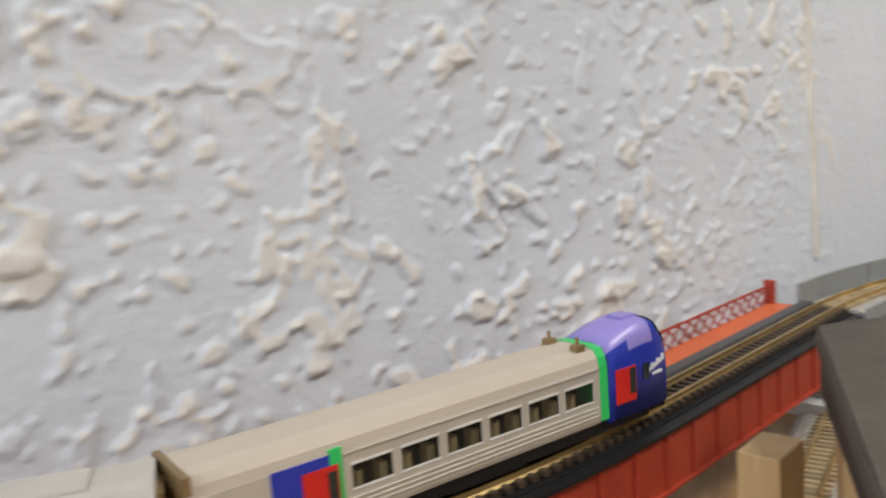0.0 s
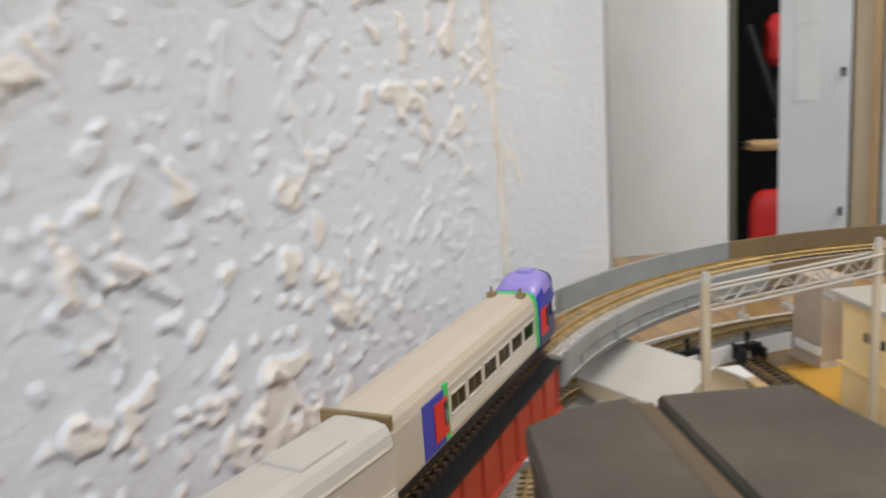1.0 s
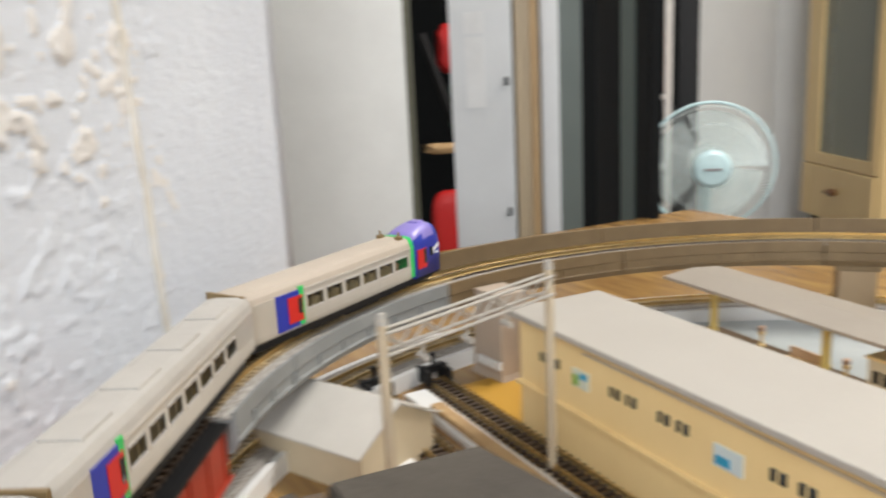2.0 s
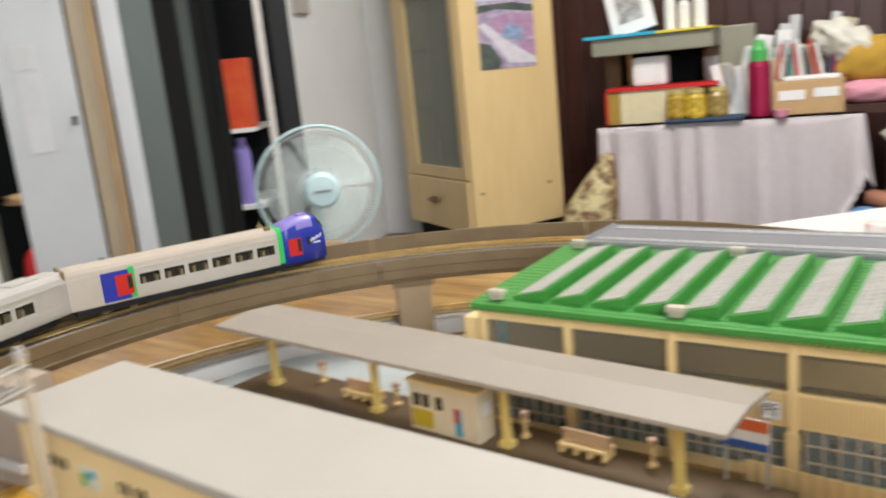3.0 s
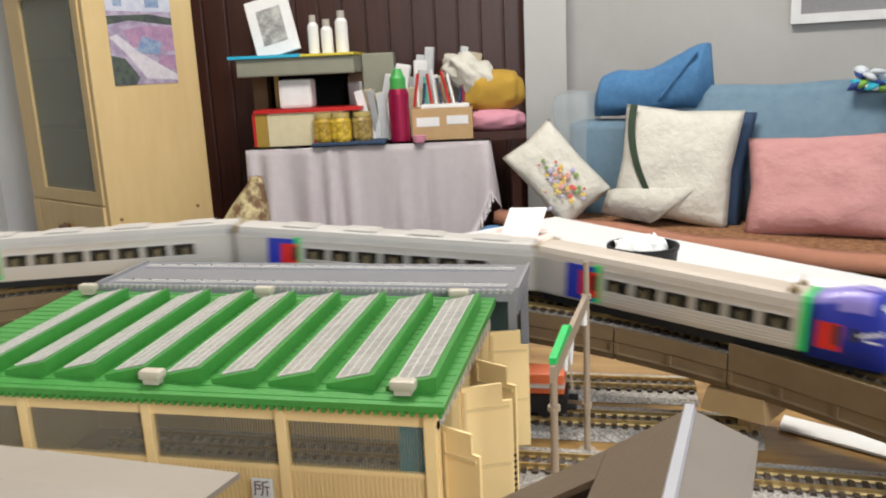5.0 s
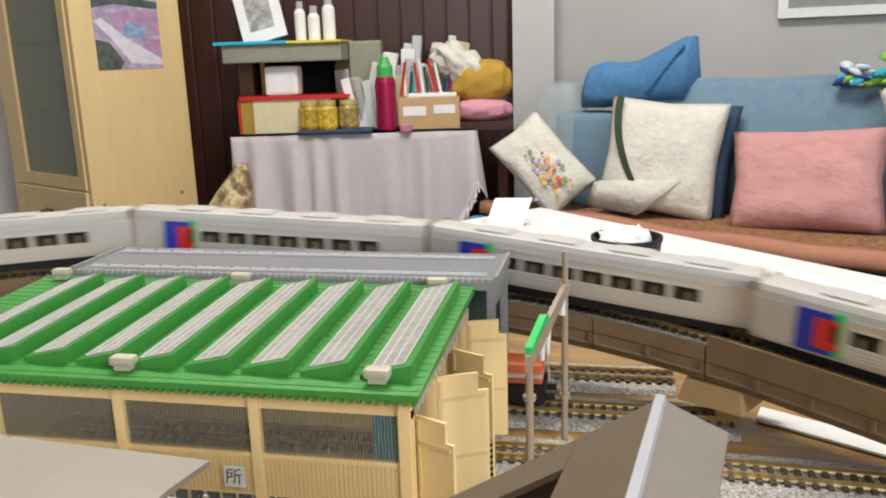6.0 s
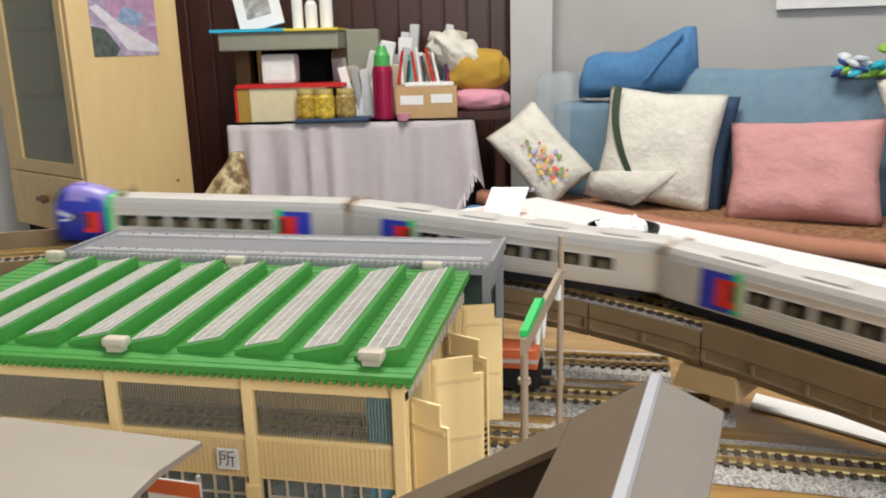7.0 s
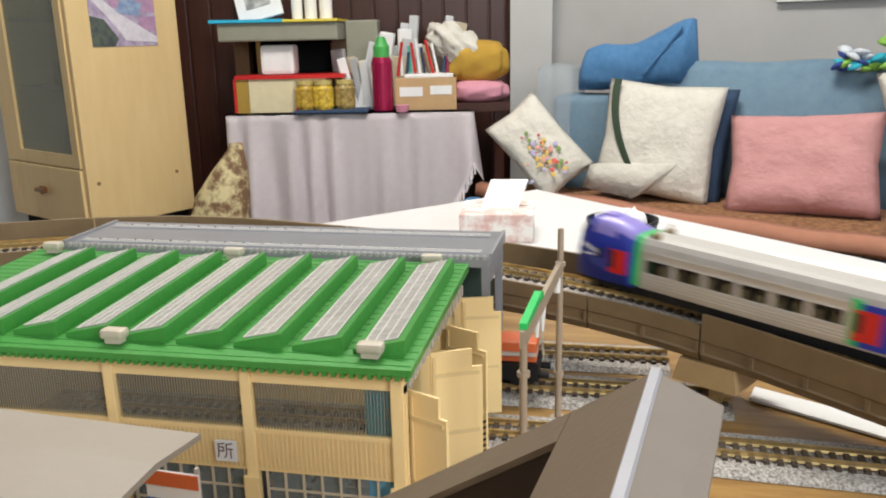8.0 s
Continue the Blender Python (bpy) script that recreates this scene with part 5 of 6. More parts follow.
def cushion(name, label, w, h, t, material, at, puff=2.6, extra=None):
    ob = thing(name, label, "cushion", at=at)
    bm = bmesh.new()
    n = 22
    sides = []
    for s in (1, -1):
        rows = []
        for j in range(n + 1):
            row = []
            for i in range(n + 1):
                u, v = 2 * i / n - 1, 2 * j / n - 1
                k = max(0.0, (1 - abs(u) ** puff)) ** 0.5 * max(0.0, (1 - abs(v) ** puff)) ** 0.5
                pin = 1 - 0.07 * (1 - abs(u * v)) * max(abs(u), abs(v)) ** 3
                wr = 0.012 * noise.noise(Vector((u * 2.3 + w * 9, v * 2.3, s * 0.4 + h)))
                row.append(bm.verts.new((u * w / 2 * pin, s * (t / 2 * k) + wr * k, v * h / 2 * pin)))
            rows.append(row)
        for a, b in zip(rows, rows[1:]):
            for i in range(n):
                bm.faces.new((a[i], a[i + 1], b[i + 1], b[i]))
        sides.append(rows)
    bmesh.ops.remove_doubles(bm, verts=bm.verts, dist=1e-5)
    part("cover", bm, material, ob, smooth=True)
    return ob


SOFA = facing((-0.05, 2.40), (0.955, -0.295))


def sofa():
    t = thing("sofa", "pale blue covered sofa with a brown throw on its seat", "sofa", at=SOFA)
    part("base", poly([(-0.31, -0.060), (1.50, -0.558), (1.50, 0.14), (-0.31, 0.14)], FLOOR_Z, -0.36, bevel=0.02), NAVY, t)
    part("seat", poly([(-0.31, -0.080), (1.50, -0.578), (1.50, 0.02), (-0.31, 0.02)], -0.375, -0.335, bevel=0.015), SEATC, t, "brown patterned seat throw")
    bm = bmesh.new()
    rows = []
    for i in range(41):
        x = -0.31 + 1.81 * i / 40
        y = -0.080 + -0.4982 * i / 40
        z = -0.328 + 0.012 * noise.noise(Vector((x * 4, 0, 0)))
        rows.append([(x, y + 0.032, z), (x, y - 0.012, z - 0.002), (x, y - 0.020, z - 0.035), (x, y - 0.012, z - 0.04), (x, y + 0.0, z - 0.012), (x, y + 0.032, z - 0.01)])
    part("throw_edge", loft(bm, rows), SALMON, t, "salmon border of the throw", smooth=True)
    rows = []
    for i in range(49):
        x = 0.10 + 1.40 * i / 48
        e = min(1.0, i / 5)
        wv = 0.02 * noise.noise(Vector((x * 3, 1, 0)))
        top = -0.03 + 0.085 * e ** 0.5 + 0.01 * noise.noise(Vector((x * 5, 0, 2)))
        rows.append([(x, 0.02 + wv, -0.36), (x, 0.05 + wv, -0.15), (x, 0.065 + wv * 0.5, top - 0.03), (x, 0.09, top), (x, 0.15, top - 0.005), (x, 0.18, top - 0.06), (x, 0.18, -0.36)])
    part("backrest", loft(bmesh.new(), rows), SOFAB, t, "blue draped backrest", smooth=True)
    part("backrest", B((-0.10, 0.098, 0.03, 0.16, -0.36, -0.045), bevel=0.03), SOFAB, t, "lower blue end of the backrest", smooth=True)
    part("plastic_cover", B((-0.16, -0.02, 0.02, 0.17, -0.36, 0.05), bevel=0.05), glass("clear_plastic", (0.8, 0.85, 0.88), 0.15, 0.25), t, "clear plastic cover over the sofa end")


sofa()
c1 = cushion("cushion", "white cushion embroidered with pink flowers on the sofa", 0.30, 0.19, 0.08, PILW, SOFA @ pose(-0.085, -0.10, -0.195, -30, 46, 0))
FLOWER = [mat("thread_" + n, c, 0.9) for n, c in (("rose", (0.62, 0.13, 0.10)), ("pink", (0.70, 0.33, 0.28)), ("leaf", (0.22, 0.33, 0.10)), ("yellow", (0.68, 0.48, 0.14)), ("lilac", (0.45, 0.42, 0.60)))]
rnd = random.Random(4)
for k in range(60):
    u, v = 0.010 + rnd.gauss(0.02, 0.040), -0.015 + rnd.gauss(0, 0.024)
    r = rnd.uniform(0.003, 0.009)
    bm = lathe([(r * 0.9, 0.0), (r, 0.001), (r * 0.6, 0.002), (r * 0.2, 0.0022)], 7, pose(u, -0.047 + 0.09 * (abs(u) ** 2 + abs(v) ** 2), v, 90, 0, 0))
    part("embroidery", bm, FLOWER[0 if k % 6 == 0 else rnd.randrange(1, 5)], c1)
c2 = cushion("cushion", "white lace cushion with a dark green stripe on the sofa", 0.34, 0.34, 0.11, PILW, SOFA @ pose(0.27, -0.07, -0.165, -16, 4, 0))
bm = bmesh.new()
rows = []
for i in range(15):
    v = i / 14
    x, z = -0.145 + 0.085 * v * v, 0.160 - 0.26 * v
    y = -0.024 - 0.036 * math.sin(math.pi * min(1, 0.15 + v * 0.7))
    rows.append([(x, y - 0.004, z), (x + 0.020, y - 0.007, z), (x + 0.020, y + 0.004, z), (x, y + 0.005, z)])
part("stripe", loft(bm, rows), mat("stripe_green", (0.035, 0.06, 0.035), 0.9), c2, "dark green ribbon")
part("lace_flap", loft(bmesh.new(), [[(-0.19 + 0.02 * i, -0.03 - 0.004 * i, -0.165 - 0.002 * i), (-0.17 + 0.03 * i, -0.055, -0.10 + 0.03 * (i / 8)), (-0.15 + 0.03 * i, -0.045, -0.09 + 0.03 * (i / 8)), (-0.17 + 0.02 * i, -0.02, -0.16)] for i in range(9)]), PILW, c2, "folded lace corner", smooth=True)
cushion("cushion", "navy backed cushion behind the lace cushion", 0.32, 0.34, 0.08, NAVY, SOFA @ pose(0.305, -0.02, -0.175, -16, 4, 0))
cushion("cushion", "creased pink cushion lying against the sofa back", 0.385, 0.285, 0.13, PINK, SOFA @ pose(0.665, -0.10, -0.210, -24, -3, 0), puff=4)
cushion("cushion", "white cushion partly covered by a bright cloth", 0.30, 0.26, 0.10, PILW, SOFA @ pose(0.99, -0.04, -0.06, -20, -14, 0))
tb = thing("folded_towel", "blue folded blanket on top of the sofa back", "blanket", at=SOFA @ pose(0.15, 0.10, 0.03, 0, -3, 3))
rows = []
for i in range(37):
    u = i / 36
    x = -0.180 + 0.35 * u
    end = max(0.12, min(1.0, (u / 0.10) ** 0.5, ((1 - u) / 0.05) ** 0.5 + 0.25))
    high = (0.105 + 0.085 * u + 0.012 * math.sin(u * 9)) * end
    ring = []
    for k in range(24):
        a = k * math.tau / 24
        crease = 1 + 0.10 * noise.noise(Vector((u * 3, a * 2.2, 4))) + 0.05 * noise.noise(Vector((u * 11, a * 4, 9)))
        ring.append((x + 0.02 * math.sin(a) * u, 0.078 * end * math.copysign(abs(math.cos(a)) ** 0.8, math.cos(a)) * crease, -0.055 + high / 2 + high / 2 * math.copysign(abs(math.sin(a)) ** 0.8, math.sin(a)) * crease))
    rows.append(ring)
part("blanket", loft(bmesh.new(), rows), TOWELB, tb, smooth=True)
rows = [[(0.04 + 0.115 * v, -0.083 - 0.004 * math.sin(v * 3), -0.02 + 0.13 * v + dz) for dz in (0.0, 0.010)] + [(0.04 + 0.115 * v, -0.070, -0.01 + 0.13 * v), (0.04 + 0.115 * v, -0.070, -0.02 + 0.13 * v)] for v in [q / 10 for q in range(11)]]
part("blanket_fold", loft(bmesh.new(), rows), TOWELB, tb, smooth=True)
bc = thing("bright_cloth", "turquoise patterned cloth on the sofa back", "cloth", at=SOFA @ pose(0.80, 0.06, 0.07))
rnd = random.Random(7)
CLOTHC = [mat("cloth_" + n, c, 0.9) for n, c in (("turquoise", (0.03, 0.40, 0.52)), ("lime", (0.25, 0.50, 0.08)), ("navy", (0.03, 0.06, 0.25)), ("pale", (0.6, 0.65, 0.7)))]
for k in range(44):
    x = rnd.uniform(-0.08, 0.16)
    z = rnd.uniform(-0.035, 0.012 + 0.03 * (1 - abs(x - 0.03) / 0.13))
    bm = lathe([(0.003, -0.010), (0.018, -0.005), (0.022, 0.0), (0.012, 0.007), (0.003, 0.009)], 8, pose(x, rnd.uniform(-0.03, 0.02), z, rnd.uniform(-30, 30), rnd.uniform(-30, 30), 0))
    part("fold", bm, CLOTHC[k % 4], bc, smooth=True)

# ---- glass cabinet with a poster on its side ----
cab = thing("glass_cabinet", "pale veneered display cabinet with glass door and poster on its side", "cabinet", at=facing((-1.556, 2.068), (0.447, 0.894)))
part("side_panel", B((0.0, 0.385, 0.0, 0.022, -0.43, 1.45), bevel=0.003), LAQ, cab)
part("side_panel", B((0.018, 0.37, 0.482, 0.498, -0.43, 1.45)), LAQ, cab)
part("back_panel", B((0.37, 0.385, 0.022, 0.50, -0.43, 1.45)), LAQ, cab)
part("top", B((0.0, 0.385, 0.0, 0.50, 1.45, 1.48)), LAQ, cab)
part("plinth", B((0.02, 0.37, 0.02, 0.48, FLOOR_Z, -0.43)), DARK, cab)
part("stile", B((-0.006, 0.018, 0.022, 0.060, -0.24, 1.45)), LAQ, cab)
part("stile", B((-0.006, 0.018, 0.40, 0.44, -0.24, 1.45)), LAQ, cab)
part("stile", B((-0.006, 0.018, 0.44, 0.50, -0.24, 1.45)), LAQ, cab)
part("rail", B((-0.006, 0.018, 0.060, 0.40, -0.24, -0.20)), LAQ, cab)
part("rail", B((-0.006, 0.018, 0.060, 0.40, 0.42, 0.47)), LAQ, cab)
part("glass_door", B((0.003, 0.008, 0.060, 0.40, -0.20, 0.42)), glass("cabinet_glass", (0.62, 0.64, 0.58), 0.08, 0.30), cab, "smoky glass door")
part("glass_door", B((0.003, 0.008, 0.060, 0.40, 0.47, 1.40)), glass("cabinet_glass", (0.62, 0.64, 0.58), 0.08, 0.30), cab, "smoky glass door")
part("back_lining", B((0.30, 0.31, 0.03, 0.48, -0.24, 1.45)), mat("cabinet_inside", (0.46, 0.42, 0.33), 0.7), cab)
for z in (0.0, 0.22):
    part("shelf", B((0.02, 0.30, 0.03, 0.48, z, z + 0.008)), WGLASS, cab)
rnd = random.Random(11)
for k in range(14):
    y, z = rnd.uniform(0.10, 0.37), (-0.23, 0.008, 0.228)[k % 3]
    h = rnd.uniform(0.05, 0.15)
    ob = part("ornament", lathe([(0.014, 0), (0.028, h * 0.3), (0.018, h * 0.7), (0.022, h)], 12, pose(rnd.uniform(0.08, 0.22), y, z)), mat("ornament_" + "abc"[k % 3], ((0.25, 0.32, 0.28), (0.40, 0.36, 0.24), (0.12, 0.22, 0.26))[k % 3], 0.4), cab)
dr = part("drawer", B((-0.010, 0.018, 0.022, 0.44, -0.43, -0.245), bevel=0.003), LAQ, cab)
part("knob", rods(((-0.010, 0.255, -0.325), (-0.028, 0.255, -0.325), 0.010, 0.016), ((-0.028, 0.225, -0.325), (-0.028, 0.285, -0.325), 0.008)), mat("knob_brown", (0.14, 0.06, 0.02), 0.3), dr, "dark brown wooden knob")
part("drawer", B((-0.010, 0.018, 0.445, 0.50, -0.43, -0.245), bevel=0.003), LAQ, cab)
for x in (0.037, 0.324):
    part("screw_cap", rods(((x, -0.002, -0.29), (x, 0.0, -0.29), 0.006), n=10), mat("cap_brown", (0.20, 0.12, 0.05), 0.5), cab)
pos = thing("poster", "poster of a pale winding road in purple moorland", "poster", at=facing((-1.556, 2.068), (0.447, 0.894)))
part("sheet", B((0.074, 0.302, -0.0016, -0.0004, 0.132, 0.412)), mat("poster_purple", (0.30, 0.24, 0.36), 0.5, col2=(0.46, 0.40, 0.52), scale=22, noise_mix=0.15), pos)
PC = {n: mat("print_" + n, c, 0.5, col2=c2, scale=40, noise_mix=0.2) for n, c, c2 in (("pink", (0.45, 0.27, 0.40), (0.33, 0.20, 0.34)), ("blue", (0.16, 0.24, 0.42), (0.30, 0.38, 0.52)), ("white", (0.66, 0.63, 0.68), (0.55, 0.53, 0.60)), ("dark", (0.05, 0.06, 0.07), (0.09, 0.12, 0.09)), ("sky", (0.60, 0.62, 0.70), (0.50, 0.52, 0.66)))}


def print_patch(mname, pts, lift):
    bm = bmesh.new()
    lo = [bm.verts.new((x, -0.0018 - lift, z)) for x, z in pts]
    hi = [bm.verts.new((x, -0.0014 - lift, z)) for x, z in pts]
    bm.faces.new(lo)
    bm.faces.new(hi[::-1])
    for i in range(len(pts)):
        j = (i + 1) % len(pts)
        bm.faces.new((lo[i], hi[i], hi[j], lo[j]))
    part("print", bm, PC[mname], pos)


print_patch("sky", [(0.074, 0.36), (0.302, 0.36), (0.302, 0.412), (0.074, 0.412)], 0.0004)
print_patch("blue", [(0.10, 0.375), (0.13, 0.375), (0.13, 0.40), (0.10, 0.40)], 0.0008)
print_patch("blue", [(0.21, 0.372), (0.26, 0.372), (0.26, 0.40), (0.21, 0.40)], 0.0008)
print_patch("dark", [(0.074, 0.318), (0.15, 0.332), (0.302, 0.318), (0.302, 0.340), (0.22, 0.352), (0.074, 0.345)], 0.0004)
print_patch("pink", [(0.15, 0.25), (0.302, 0.235), (0.302, 0.312), (0.19, 0.316), (0.12, 0.30)], 0.0004)
print_patch("blue", [(0.16, 0.235), (0.24, 0.225), (0.26, 0.262), (0.19, 0.285)], 0.0008)
print_patch("white", [(0.074, 0.28), (0.10, 0.29), (0.17, 0.235), (0.302, 0.160), (0.302, 0.142), (0.19, 0.150), (0.13, 0.225)], 0.0010)
print_patch("dark", [(0.074, 0.132), (0.15, 0.132), (0.165, 0.155), (0.12, 0.215), (0.074, 0.225)], 0.0006)
print_patch("pink", [(0.23, 0.19), (0.302, 0.175), (0.302, 0.225), (0.25, 0.222)], 0.0006)

# ---- cloth-covered table with its clutter ----
TAB = facing((-1.05, 2.30), (0.985, 0.17))
tt = thing("side_table", "small table hidden under a pale mauve cloth", "table", at=TAB)
part("tabletop", B((-0.11, 0.66, 0.02, 0.42, -0.125, -0.1)), WOODL, tt)
for x in (-0.08, 0.62):
    for y in (0.05, 0.38):
        part("leg", B((x - 0.02, x + 0.02, y - 0.02, y + 0.02, FLOOR_Z, -0.125)), WOODL, tt)
tc = thing("tablecloth", "pale mauve cotton tablecloth with fringed hem", "tablecloth", at=TAB)


def drape():
    bm = bmesh.new()
    path = [(-0.125, 0.42)] + [(-0.125, 0.42 - 0.42 * i / 14) for i in range(1, 14)] + [(-0.125 + 0.80 * i / 70, 0.0) for i in range(71)] + [(0.68, 0.42 * i / 14) for i in range(1, 15)]
    rows = []
    n = 16
    for k, (x, y) in enumerate(path):
        front = 13 < k < 85
        fx = (k - 14) / 70
        ridge = 0.040 * noise.noise(Vector((fx * 15 + 2, 0, 0))) + 0.022 * math.sin(fx * 58 + 3 * noise.noise(Vector((fx * 6, 1, 0)))) * (1 if fx < 0.45 else 0.35)
        hem = -0.50 if front and fx < 0.86 else -0.33
        if front and fx >= 0.86:
            hem = -0.50 + 0.24 * (fx - 0.86) / 0.14
        hem += 0.02 * noise.noise(Vector((fx * 9, 5, 0)))
        row = []
        for j in range(n + 1):
            v = j / n
            z = -0.095 + (hem + 0.095) * v
            amp = min(1.0, v * 1.6 + 0.08)
            lean = 0.03 * v
            if front:
                row.append((x, y - ridge * amp - lean + 0.004, z))
            else:
                row.append((x + (ridge * amp + lean) * (1 if x > 0 else -1), y, z))
        rows.append(row)
    loft(bm, rows, closed=False)
    vs = [bm.verts.new(p) for p in ((-0.125, 0.004, -0.095), (0.68, 0.004, -0.095), (0.68, 0.42, -0.095), (-0.125, 0.42, -0.095))]
    bm.faces.new(vs)
    bmesh.ops.solidify(bm, geom=bm.faces, thickness=0.0025)
    return bm


part("cloth", drape(), CLOTH, tc, smooth=True)
rnd = random.Random(3)
bm = bmesh.new()
for k in range(120):
    x = -0.12 + 0.69 * k / 119
    y = -0.032 + rnd.uniform(-0.006, 0.006)
    rod(bm, (x, y, -0.495), (x + rnd.uniform(-0.006, 0.006), y - 0.003, -0.525 + rnd.uniform(-0.008, 0.008)), 0.0016, n=4)
for k in range(60):
    f = k / 59
    x, y = 0.565 + 0.115 * f, -0.028
    z = -0.49 + 0.235 * f
    rod(bm, (x, y, z), (x + rnd.uniform(-0.004, 0.006), y - 0.003, z - 0.035 + rnd.uniform(-0.008, 0.008)), 0.0016, n=4)
tagged(part("fringe", bm, CLOTH, tc), kind="stuff")


def on_table(name, label, category, bm, material, smooth=False):
    ob = part(name, bm, material, None, "", smooth)
    ob.matrix_basis = TAB
    return tagged(ob, label, category)


TOPZ = -0.0915
bx = thing("food_box", "cream gift box with red lid edge on the mauve cloth", "box", at=TAB)
part("body", B((-0.055, 0.20, 0.05, 0.20, TOPZ, 0.018), bevel=0.002), mat("box_cream", (0.72, 0.64, 0.42), 0.5), bx)
part("gold_side", B((-0.095, -0.0555, 0.05, 0.20, TOPZ, 0.016)), mat("box_gold", (0.40, 0.26, 0.05), 0.4), bx)
part("lid_edge", B((-0.098, 0.262, 0.044, 0.206, 0.018, 0.030)), REDP, bx)
part("red_side", B((-0.105, -0.0955, 0.05, 0.20, TOPZ, 0.018)), REDP, bx)
on_table("white_tub", "white printed plastic tub on the gift box", "tub", B((-0.015, 0.095, 0.07, 0.16, 0.0305, 0.125), bevel=0.012), PAPER)
sh = thing("raised_shelf", "grey-green wooden shelf with cyan and yellow sheets on top", "shelf", at=TAB)
part("board", B((-0.140, 0.248, 0.04, 0.30, 0.138, 0.196), bevel=0.006), SHELFG, sh)
part("cyan_sheet", B((-0.163, 0.075, 0.03, 0.30, 0.1965, 0.206)), CYAN, sh, "cyan plastic sheet")
part("yellow_sheet", B((0.0752, 0.250, 0.03, 0.30, 0.1965, 0.204)), YEL, sh, "yellow plastic sheet")
for x in (-0.115, 0.225):
    part("leg", B((x - 0.025, x + 0.025, 0.22, 0.28, TOPZ, 0.138)), mat("shelf_leg", (0.16, 0.09, 0.04), 0.5), sh)
part("front_leg", B((-0.062, -0.048, 0.215, 0.225, TOPZ, 0.138)), YELP, sh)
# black sheet for the shade under the shelf
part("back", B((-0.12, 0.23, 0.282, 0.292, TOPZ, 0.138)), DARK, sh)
ph = thing("photo_frame", "white photo frame with grey picture leaning on the shelf", "photo frame", at=TAB @ pose(-0.01, 0.12, 0.207, -14, -14, 0))
part("frame", B((-0.075, 0.075, -0.006, 0.006, 0.0, 0.20), bevel=0.003), PAPER, ph)
part("picture", B((-0.042, 0.042, -0.008, -0.0062, 0.04, 0.16)), mat("photo_grey", (0.22, 0.22, 0.22), 0.4, col2=(0.5, 0.5, 0.48), scale=30, noise_mix=0.2), ph)
for x, h, r in ((0.105, 0.09, 0.018), (0.150, 0.075, 0.020), (0.200, 0.10, 0.021)):
    b = thing("bottle", "white plastic bottle standing on the yellow sheet", "bottle", "bottles on the shelf", at=TAB @ pose(x, 0.13, 0.2045))
    part("body", lathe([(r, 0), (r, h), (r * 0.6, h + 0.012)], 16), PAPER, b, smooth=False)
    part("cap", lathe([(r * 0.62, h + 0.012), (r * 0.62, h + 0.035)], 12), OFFW, b)
for x, y, c in ((0.135, 0.03, (0.55, 0.36, 0.05)), (0.195, 0.02, (0.72, 0.50, 0.06)), (0.262, 0.04, (0.42, 0.30, 0.10))):
    j = thing("jar", "small glass jar of amber preserves", "jar", "jars on the cloth", at=TAB @ pose(x, y, TOPZ + 0.012))
    part("glass", lathe([(0.030, 0), (0.034, 0.01), (0.034, 0.065), (0.026, 0.078)], 18), mat("preserve_%d" % int(x * 1000), c, 0.15, col2=tuple(k * 0.5 for k in c), scale=60, noise_mix=0.2), j)
    part("lid", lathe([(0.029, 0.078), (0.029, 0.092)], 16), mat("lid_gold", (0.50, 0.40, 0.14), 0.3), j)
on_table("tray", "flat dark tray under the jars", "tray", B((0.10, 0.34, -0.012, 0.09, TOPZ, TOPZ + 0.011), bevel=0.004), NAVY)
on_table("red_pot", "small red plastic pot on the cloth", "pot", lathe([(0.012, TOPZ), (0.012, TOPZ + 0.016)], 12, pose(0.115, 0.02, 0.0, 0, 0, 0)), REDP).location.z += 0.011
th = thing("thermos", "crimson thermos bottle with green cap", "thermos", at=TAB @ pose(0.385, 0.05, TOPZ))
part("body", lathe([(0.031, 0.0), (0.034, 0.004), (0.034, 0.155), (0.028, 0.172)], 20), mat("thermos_red", (0.36, 0.012, 0.07), 0.25, 0.4), th)
part("cap", lathe([(0.026, 0.172), (0.026, 0.205), (0.020, 0.215), (0.012, 0.236)], 18), mat("thermos_green", (0.06, 0.38, 0.08), 0.4), th)
cb = thing("carton", "brown cardboard carton with white labels", "carton", at=TAB @ pose(0.425, 0.05, TOPZ))
part("body", B((0.0, 0.20, 0.0, 0.15, 0.0, 0.102), bevel=0.002), KRAFT, cb)
part("label", B((0.015, 0.09, -0.0015, -0.0003, 0.045, 0.075)), PAPER, cb)
part("label", B((0.115, 0.185, -0.0015, -0.0003, 0.050, 0.078)), PAPER, cb)
part("tray", B((0.03, 0.19, 0.01, 0.14, 0.1025, 0.115), bevel=0.004), PAPER, cb, "white plastic tray on the carton")
on_table("pink_dish", "small pink dish on the cloth", "dish", lathe([(0.018, 0), (0.024, 0.022)], 14, pose(0.45, 0.0, TOPZ)), mat("dish_pink", (0.70, 0.28, 0.40), 0.4))
rnd = random.Random(21)
PK = [PAPER, mat("packet_grey", (0.45, 0.46, 0.47), 0.4), mat("packet_clear", (0.62, 0.64, 0.66), 0.25), mat("packet_beige", (0.55, 0.48, 0.34), 0.6), mat("packet_blue", (0.08, 0.16, 0.40), 0.5), mat("packet_yellow", (0.60, 0.50, 0.14), 0.5)]
